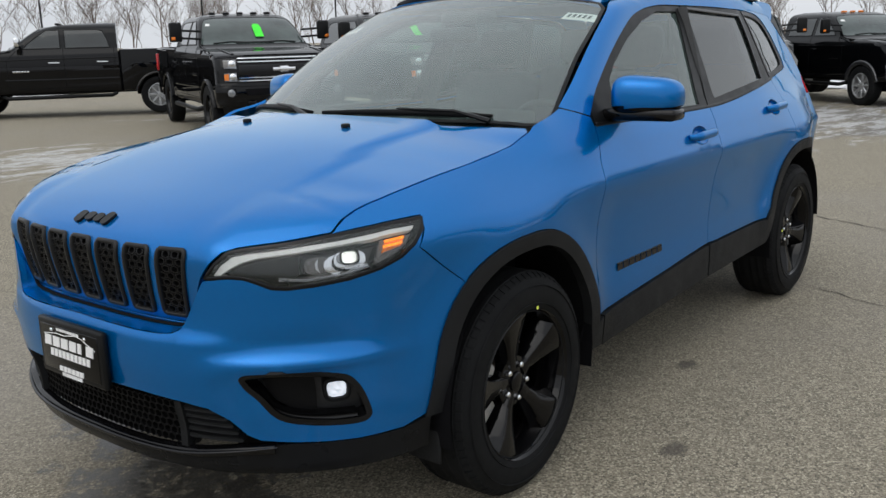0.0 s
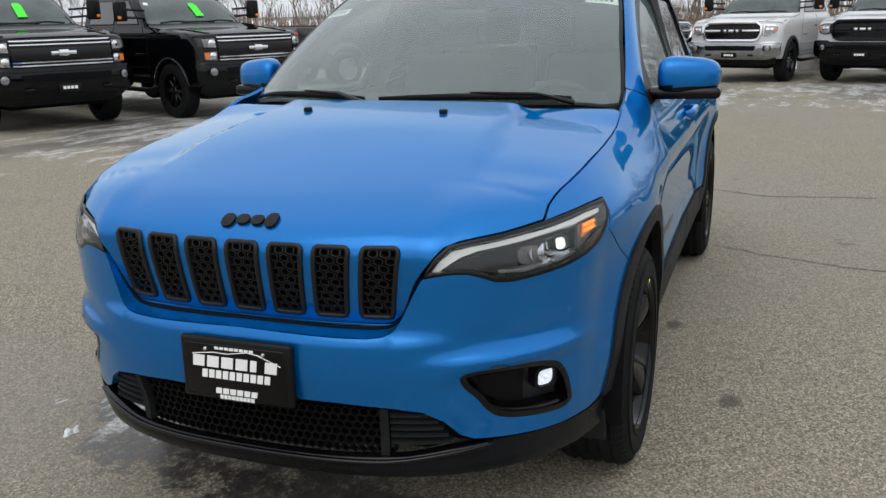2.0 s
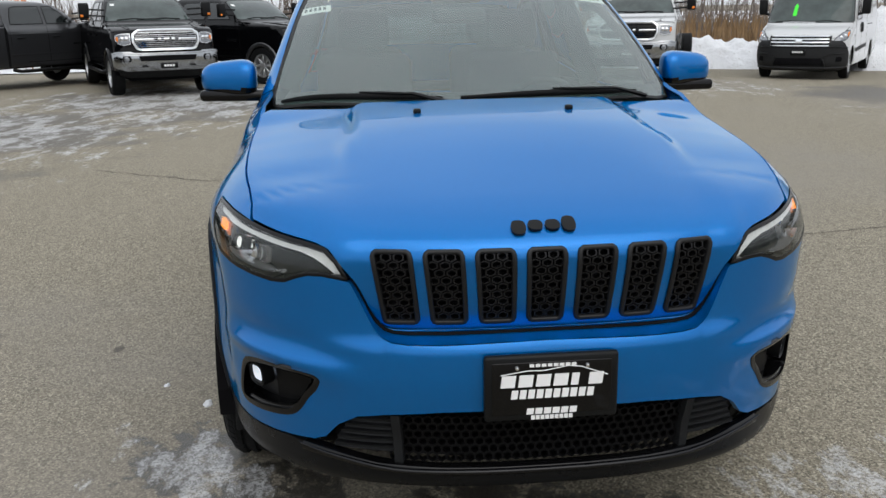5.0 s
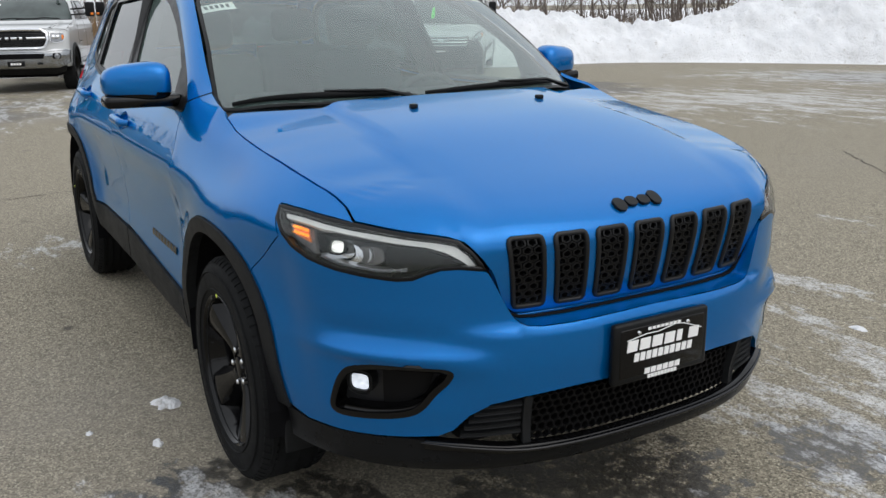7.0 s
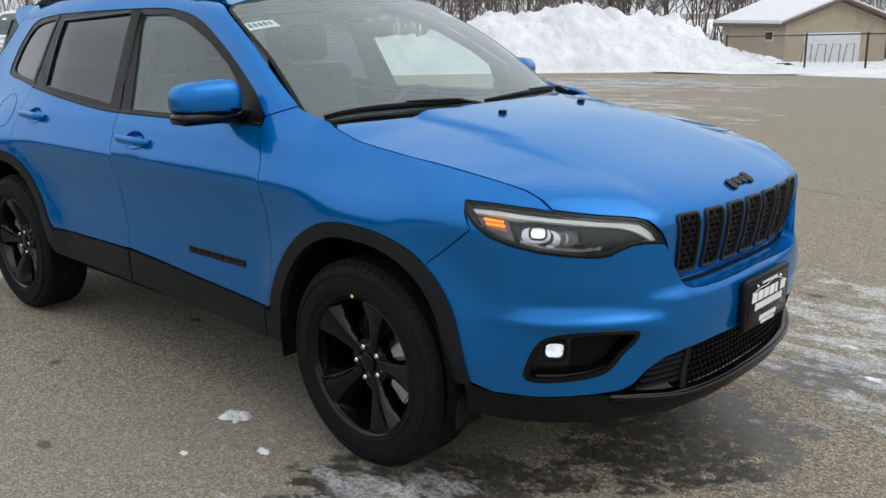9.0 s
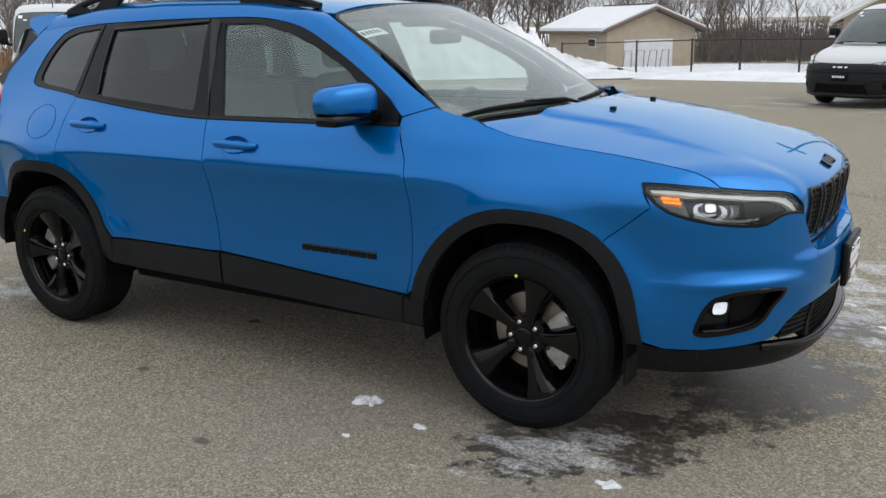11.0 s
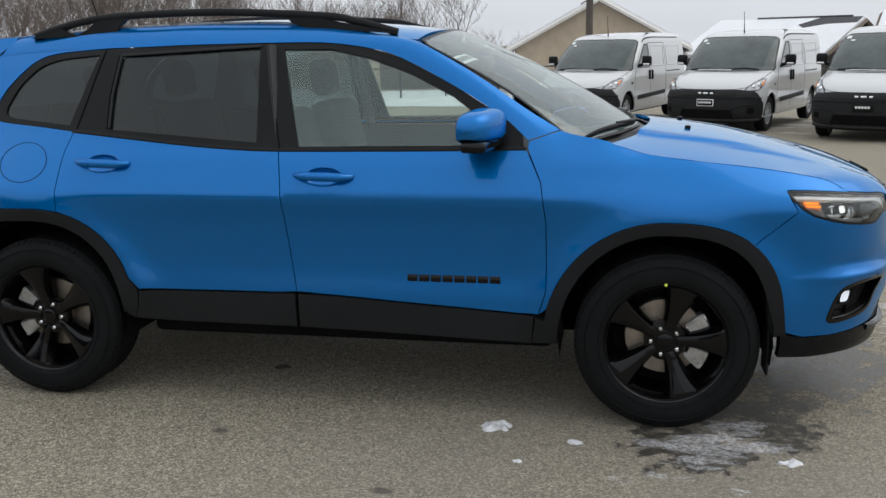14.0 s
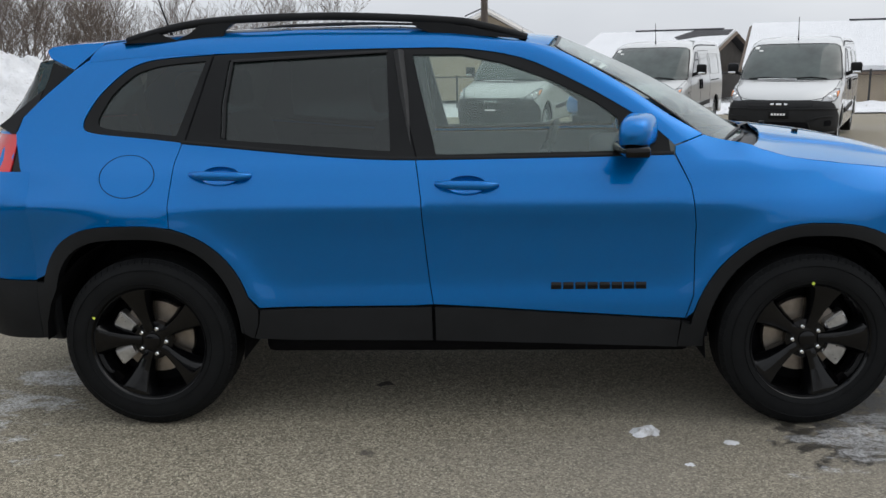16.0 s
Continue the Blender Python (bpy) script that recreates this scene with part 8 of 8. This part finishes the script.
rng = random.Random(11)
forms = [branches(rng, 8.0, rng.uniform(0.42, 0.58), 3) for _ in range(9)]
vs, fs = [], []
for i in range(560):
    yaw = radians(rng.uniform(3, 150))
    d = rng.uniform(62, 98)
    if yaw < radians(14):
        d = rng.uniform(85, 120)
    if yaw > radians(95):
        d = rng.uniform(80, 160)
        if rng.random() < 0.55:
            continue
    x, y = -math.sin(yaw) * d, math.cos(yaw) * d
    if -30 < x < -6 and y < 58 or (radians(9) < yaw < radians(22) and rng.random() < 0.8):
        continue
    hgt = rng.uniform(0.75, 1.3) * (0.5 if yaw < radians(10) else 0.75 if yaw < radians(22) else 1.0)
    prisms(forms[rng.randrange(9)], (x, y, ground_z(x, y) - 0.2), hgt, vs, fs, 0.011)
for i in range(85):
    yaw, d = radians(rng.uniform(21, 44)), rng.uniform(58, 84)
    x, y = -1.3 - math.sin(yaw) * d, -4.4 + math.cos(yaw) * d
    if -30 < x < -6 and y < 58:
        continue
    prisms(forms[rng.randrange(9)], (x, y, ground_z(x, y) - 0.2), rng.uniform(0.8, 1.3), vs, fs, 0.010)
for i in range(42):
    yaw, d = radians(rng.uniform(10.8, 19.6)), rng.uniform(76, 98)
    x, y = -1.0 - math.sin(yaw) * d, -4.4 + math.cos(yaw) * d
    prisms(forms[rng.randrange(9)], (x, y, ground_z(x, y) - 0.2), rng.uniform(0.75, 1.05), vs, fs, 0.007)
tagged(mesh_ob("woods", vs, fs, BARK), "far belt of bare grey-brown trees", "woods", kind="stuff")
# brushwood under the trees
vs, fs = [], []
for i in range(2350):
    yaw = radians(rng.uniform(12, 124))
    d = rng.uniform(52, 75)
    x, y = -math.sin(yaw) * d, math.cos(yaw) * d
    if i < 1900 and -28 < x < -8 and y < 56:
        continue
    if i >= 1900:
        yaw, d = radians(rng.uniform(5, 15)), rng.uniform(60, 78)
        x, y = 0.4 - math.sin(yaw) * d, -4.3 + math.cos(yaw) * d
    z = ground_z(x, y)
    for _ in range(7):
        p = Vector((rng.uniform(-1, 1), rng.uniform(-1, 1), 0))
        q = p + Vector((rng.gauss(0, 0.5), rng.gauss(0, 0.5), rng.uniform(1.0, 2.8)))
        prisms([(p, q, 0.02, 0.008, 0)], (x, y, z), 1.0, vs, fs, 0.012)
tagged(mesh_ob("brushwood", vs, fs, BARK), "thicket of bare brown brushwood", "brush", kind="stuff")
for k, (x, y, s) in enumerate(((-15.5, 62, 1.0), (-22, 60, 1.15), (-27.5, 57, 1.1), (-31, 50, 1.2), (-36, 44, 1.1), (-40, 30, 1.0), (-12, 70, 1.05))):
    segs = branches(rng, 8.5, 0.5, 4)
    tree = thing("bare_tree", "leafless grey-brown tree with fine twigs", "tree", Matrix.Translation((x, y, ground_z(x, y))), group="bare trees")
    for nm, sel in (("trunk", [g for g in segs if g[4] == 0]), ("crown", [g for g in segs if g[4] > 0])):
        v2, f2 = [], []
        prisms(sel, (0, 0, -0.1), s, v2, f2, 0.010)
        mesh_ob(nm, v2, f2, BARK, tree)

# houses
SIDING = simple("tan_siding", (0.40, 0.33, 0.24), 0.7, vary=0.08, scale=2.0)
TRIM = simple("pale_trim", (0.62, 0.60, 0.56), 0.6, vary=0.05)
ROOF_DARK = simple("dark_shingle", (0.05, 0.05, 0.055), 0.85, vary=0.25, scale=6.0)
BROWN_TRIM = simple("brown_trim", (0.12, 0.085, 0.06), 0.7, vary=0.1)
DOOR_WHITE = simple("white_door", (0.66, 0.67, 0.68), 0.5, vary=0.05)


def house(name, label, m, w, l, eave, peak, trim, snow_thick=0.18, over=0.5, lap=0.16, cladding=None):
    """A gabled house: gable on the +x face centred on y, ridge along x going back to -l."""
    t = thing(name, label, "house", m)
    siding = cladding or SIDING
    hw = w / 2
    body = [(-hw, 0.0), (hw, 0.0), (hw, eave), (0, peak), (-hw, eave)]
    vs = [(0, y, z) for y, z in body] + [(-l, y, z) for y, z in body]
    fs = [(0, 1, 2, 3, 4), (9, 8, 7, 6, 5)] + [(i, i + 5, (i + 1) % 5 + 5, (i + 1) % 5) for i in range(5)]
    wall = mesh_ob("wall", vs, fs, siding, t)
    bm = bmesh.new()
    bm.from_mesh(wall.data)
    bmesh.ops.recalc_face_normals(bm, faces=bm.faces)
    bm.to_mesh(wall.data)
    bm.free()
    n = int(eave / lap)
    for k in range(1, n):
        for s in (1, -1):
            box("siding_lap", -l, 0.012, s * (hw - 0.01), s * (hw + 0.012), k * lap - 0.012, k * lap, siding, wall, 0)
    for k in range(1, int(peak / lap)):
        z = k * lap
        yy_ = hw if z < eave else hw * (peak - z) / (peak - eave)
        if yy_ > 0.2:
            box("siding_lap", -0.01, 0.014, -yy_, yy_, z - 0.012, z, siding, wall, 0)
    slope = (peak - eave) / hw
    for s in (1, -1):
        y1, z1 = s * (hw + over), eave - slope * over
        for nm, mat, lo, hi, ex in (("roof", ROOF_DARK, 0.0, 0.12, 0.0), ("snow_cover", CLEAN_SNOW, 0.12, 0.12 + snow_thick, 0.03)):
            q = [(over - ex, 0, peak), (over - ex, y1 * 0.995, z1), (-l - over + ex, y1 * 0.995, z1), (-l - over + ex, 0, peak)]
            vs = [(x, y, z + lo) for x, y, z in q] + [(x, y, z + hi) for x, y, z in q]
            fs = [(0, 1, 2, 3), (7, 6, 5, 4)] + [(i, i + 4, (i + 1) % 4 + 4, (i + 1) % 4) for i in range(4)]
            o = mesh_ob(nm, vs, fs, mat, t)
            bm = bmesh.new()
            bm.from_mesh(o.data)
            bmesh.ops.recalc_face_normals(bm, faces=bm.faces)
            bm.to_mesh(o.data)
            bm.free()
        for ex in (over + 0.02, -l - over - 0.02):
            tube("barge_board", [(ex, 0, peak + 0.10), (ex, y1, z1 + 0.10)], 0.10, trim, t, sides=4)
        tube("gutter", [(over, y1, z1 + 0.02), (-l - over, y1, z1 + 0.02)], 0.09, trim, t, sides=5)
    tube("ridge_cap", [(over - 0.6, 0, peak + 0.13 + snow_thick), (-l * 0.75, 0, peak + 0.13 + snow_thick)], 0.06, ROOF_DARK, t, sides=5)
    return t


def on_lot(x, y, ang, dz=0.0):
    return Matrix.Translation((x, y, ground_z(x, y) + dz)) @ Matrix.Rotation(ang, 4, "Z")


garage = house("garage", "tan garage with a snowy roof and a white door", on_lot(-15.55, 46.6, radians(-40), -0.05), 5.6, 7.5, 2.1, 3.15, BROWN_TRIM, over=0.45)
gd = box("garage_door", 0.0, 0.05, -1.75, 1.35, 0.0, 1.55, DOOR_WHITE, garage, 0.01)
for k in range(1, 4):
    box("door_rib", 0.045, 0.06, -1.72, 1.32, k * 0.39 - 0.012, k * 0.39 + 0.012, TRIM, gd, 0)
wn_ = box("window", -2.1, -1.2, -2.86, -2.80, 1.15, 1.65, TRIM, garage, 0.01)
box("pane", -2.03, -1.27, -2.88, -2.85, 1.21, 1.59, DARK_GLASS, wn_, 0.0)
h1 = house("house", "tan gabled house with snow on its roof", on_lot(-0.9, 40.0, radians(-84), 0.2), 7.6, 14.0, 2.0, 4.05, TRIM, over=0.5)
for k in range(3):
    box("roof_vent", -4.0 - 0.9 * k, -3.75 - 0.9 * k, 1.5, 1.8, 3.2, 3.65, ROOF_DARK, h1, 0.02)
DARK_SIDING = simple("dark_siding", (0.085, 0.075, 0.066), 0.75, vary=0.15, scale=2.0)
h2 = house("house", "dark-sided house with a broad snowy roof behind the vans", on_lot(10.75, 40.9, radians(-36), 0.1), 7.5, 6.4, 1.55, 3.0, BROWN_TRIM, over=0.45, cladding=DARK_SIDING)
# shingles that the snow has slid off, near the ridge
sl_ = (3.0 - 1.55) / 3.75
bare = [(0.35, -0.06), (-1.6, -0.05), (-2.3, -0.9), (-1.9, -1.25), (-1.0, -0.85), (0.35, -0.75)]
mesh_ob("bare_shingles", [(x, y, 3.0 + sl_ * y + 0.31) for x, y in bare] + [(x, y, 3.0 + sl_ * y + 0.2) for x, y in bare], [tuple(range(6))] + [(i, i + 6, (i + 1) % 6 + 6, (i + 1) % 6) for i in range(6)], ROOF_DARK, h2)
house("house", "tan house with a broad snowy roof by the lot", on_lot(24.7, 33.0, radians(-20), 0.1), 9.0, 14.0, 1.3, 2.95, BROWN_TRIM, over=0.5)

# chain-link fence
POST = simple("black_fence", (0.022, 0.022, 0.024), 0.55, vary=0.2)
WIRE = simple("fence_wire", (0.20, 0.20, 0.20), 0.5, metal=0.6, vary=0.1)
fence = thing("chain_link_fence", "black chain-link fence along the snowy edge of the lot", "fence", Matrix.Identity(4))
fpts = [(-13.5, 29.8), (-9.6, 27.4), (-7.3, 26.2), (-5.7, 26.0), (-3.9, 25.9), (-2.0, 25.8), (-0.1, 25.7), (2.0, 25.5), (4.2, 25.3), (6.4, 25.0), (8.6, 24.7), (10.8, 24.4), (13.0, 24.0), (15.2, 23.6)]
for (x, y) in fpts:
    z = ground_z(x, y)
    tube("post", [(x, y, z - 0.1), (x, y, z + 1.28)], 0.035, POST, fence, sides=8)
for (xa, ya), (xb, yb) in zip(fpts, fpts[1:]):
    za, zb_ = ground_z(xa, ya), ground_z(xb, yb)
    tube("top_rail", [(xa, ya, za + 1.22), (xb, yb, zb_ + 1.22)], 0.024, POST, fence, sides=6)
    vs, fs = [], []
    L = math.hypot(xb - xa, yb - ya)
    nn = int(L / 0.11)
    for k in range(-10, nn):
        for s in (0, 1):
            t0, t1 = (k / nn, (k + 10) / nn) if s == 0 else ((k + 10) / nn, k / nn)
            q0, q1 = (t0, 0.02), (t1, 1.2)
            lo, hi = 0.0, 1.0
            ends = []
            for f in (0.0, 1.0):
                tt = t0 + (t1 - t0) * f
                ends.append((min(max(tt, 0), 1), 0.02 + 1.18 * ((min(max(tt, 0), 1) - t0) / (t1 - t0))))
            if abs(ends[0][0] - ends[1][0]) < 1e-6:
                continue
            pa, pb = [(xa + (xb - xa) * tt, ya + (yb - ya) * tt, za + (zb_ - za) * tt + hh) for tt, hh in ends]
            b = len(vs)
            r = 0.004
            vs += [(pa[0], pa[1], pa[2] - r), (pa[0], pa[1], pa[2] + r), (pb[0], pb[1], pb[2] + r), (pb[0], pb[1], pb[2] - r)]
            fs.append((b, b + 1, b + 2, b + 3))
    tagged(mesh_ob("mesh", vs, fs, WIRE, fence), kind="stuff")

# poles
WOODEN = simple("weathered_pole", (0.075, 0.060, 0.050), 0.85, vary=0.25, scale=3.0)
CONCRETE = simple("concrete", (0.45, 0.44, 0.42), 0.8, vary=0.15, scale=4.0, bump=0.3, bscale=60.0)
pz = ground_z(-1.05, 30.0)
up = thing("utility_pole", "dark weathered wooden utility pole", "pole", Matrix.Translation((-1.05, 30.0, pz)))
tube("shaft", [(0, 0, -0.2), (0, 0, 9.0)], [0.15, 0.11], WOODEN, up, sides=10)
box("cross_arm", -1.1, 1.1, -0.06, 0.06, 8.2, 8.35, WOODEN, up, 0.01)
lp = thing("lamp_post", "dark lot lamp post on a concrete base", "lamp post", Matrix.Translation((-23.0, 1.9, ground_z(-23.0, 1.9))))
lathe("base", [(0.0, 0.75), (0.29, 0.75), (0.31, 0.72), (0.31, -0.1)], CONCRETE, lp, seg=24, axis="z")
tube("shaft", [(0, 0, 0.7), (0, 0, 7.5)], [0.08, 0.06], SATIN_BLACK, lp, sides=10)
box("lamp_head", -0.1, 0.7, -0.16, 0.16, 7.45, 7.58, SATIN_BLACK, lp, 0.03)
for k, (x, y) in enumerate(((-48, -62), (-60, -58), (-66, -52), (-38, -70))):
    l2 = thing("lamp_post", "distant grey lot lamp post", "lamp post", Matrix.Translation((x, y, ground_z(x, y))), group="distant lamp posts")
    tube("shaft", [(0, 0, 0), (0, 0, 6.0)], [0.10, 0.07], SATIN_BLACK, l2, sides=6)
    box("lamp_head", -0.5, 0.5, -0.16, 0.16, 5.95, 6.12, SATIN_BLACK, l2, 0.02)

# bicycle rack leaning by the garage door
rack = thing("bike_rack", "grey metal bicycle rack by the garage", "rack", on_lot(-15.0, 43.6, radians(-40)))
for k in range(4):
    y = -1.2 + k * 0.75
    tube("hoop", [(0, y, 0.0), (0, y + 0.15, 0.9), (0, y + 0.55, 0.9), (0.1, y + 0.45, 0.0)], 0.03, WIRE, rack, sides=6)

# woods on the far sides of the lot, seen only in the car's paint and glass
vs, fs = [], []
for i in range(230):
    yaw = radians(rng.uniform(150, 363))
    d = rng.uniform(65, 110)
    x, y = -math.sin(yaw) * d, math.cos(yaw) * d
    if x > -4 and y > 20:
        continue
    prisms(forms[rng.randrange(9)], (x, y, ground_z(x, y) - 0.2), rng.uniform(0.75, 1.25), vs, fs, 0.016)
tagged(mesh_ob("woods", vs, fs, BARK), "bare trees on the far sides of the lot", "woods", kind="stuff")

# small lumps of old snow on the asphalt
def snow_lump(x, y, rx, ry, h, seed):
    vs, fs = [(x, y, ground_z(x, y) + h)], []
    n_ = 22
    for ring, (rr_, zz_) in enumerate(((0.45, 0.9), (0.8, 0.6), (1.0, 0.0))):
        for k in range(n_):
            a = 2 * math.pi * k / n_
            w_ = 1 + 0.8 * noise.noise((math.cos(a) * 1.6 + seed, math.sin(a) * 1.6, ring * 0.3))
            px, py = x + rx * rr_ * w_ * math.cos(a), y + ry * rr_ * w_ * math.sin(a)
            vs.append((px, py, ground_z(px, py) + h * zz_ * (1 + 1.1 * noise.noise((px * 38, py * 38, seed))) - (0.004 if ring == 2 else 0)))
    fs += [(0, 1 + k, 1 + (k + 1) % n_) for k in range(n_)]
    for r in range(2):
        for k in range(n_):
            m_ = (k + 1) % n_
            fs.append((1 + r * n_ + k, 1 + (r + 1) * n_ + k, 1 + (r + 1) * n_ + m_, 1 + r * n_ + m_))
    return tagged(mesh_ob("snow_lump", vs, fs, SNOW, smooth=True), "small lump of old snow on the asphalt", "snow", "lumps of snow")


for k, (x, y, rx, ry, h) in enumerate(((-0.65, -0.95, 0.075, 0.055, 0.018), (-0.34, -1.055, 0.03, 0.022, 0.01), (-0.55, -1.25, 0.02, 0.014, 0.006), (0.45, -1.12, 0.05, 0.03, 0.012), (1.05, 1.0, 0.06, 0.03, 0.008), (0.85, 1.32, 0.05, 0.03, 0.008), (0.2, 2.0, 0.05, 0.035, 0.008))):
    snow_lump(x, y, rx * 0.85, ry * 0.85, h, k * 3.7)

# a dead leaf under the sill
lf = mesh_ob("dead_leaf", [(-1.78 + x, -0.42 + y, ground_z(-1.78, -0.42) + z) for x, y, z in ((-0.05, 0.0, 0.003), (-0.02, 0.022, 0.012), (0.012, 0.018, 0.02), (0.045, 0.004, 0.006), (0.015, -0.02, 0.016), (-0.02, -0.024, 0.008), (0.0, 0.0, 0.005))], [(6, 0, 1), (6, 1, 2), (6, 2, 3), (6, 3, 4), (6, 4, 5), (6, 5, 0)], TAR)
tagged(lf, "curled dark brown dead leaf on the asphalt", "leaf")
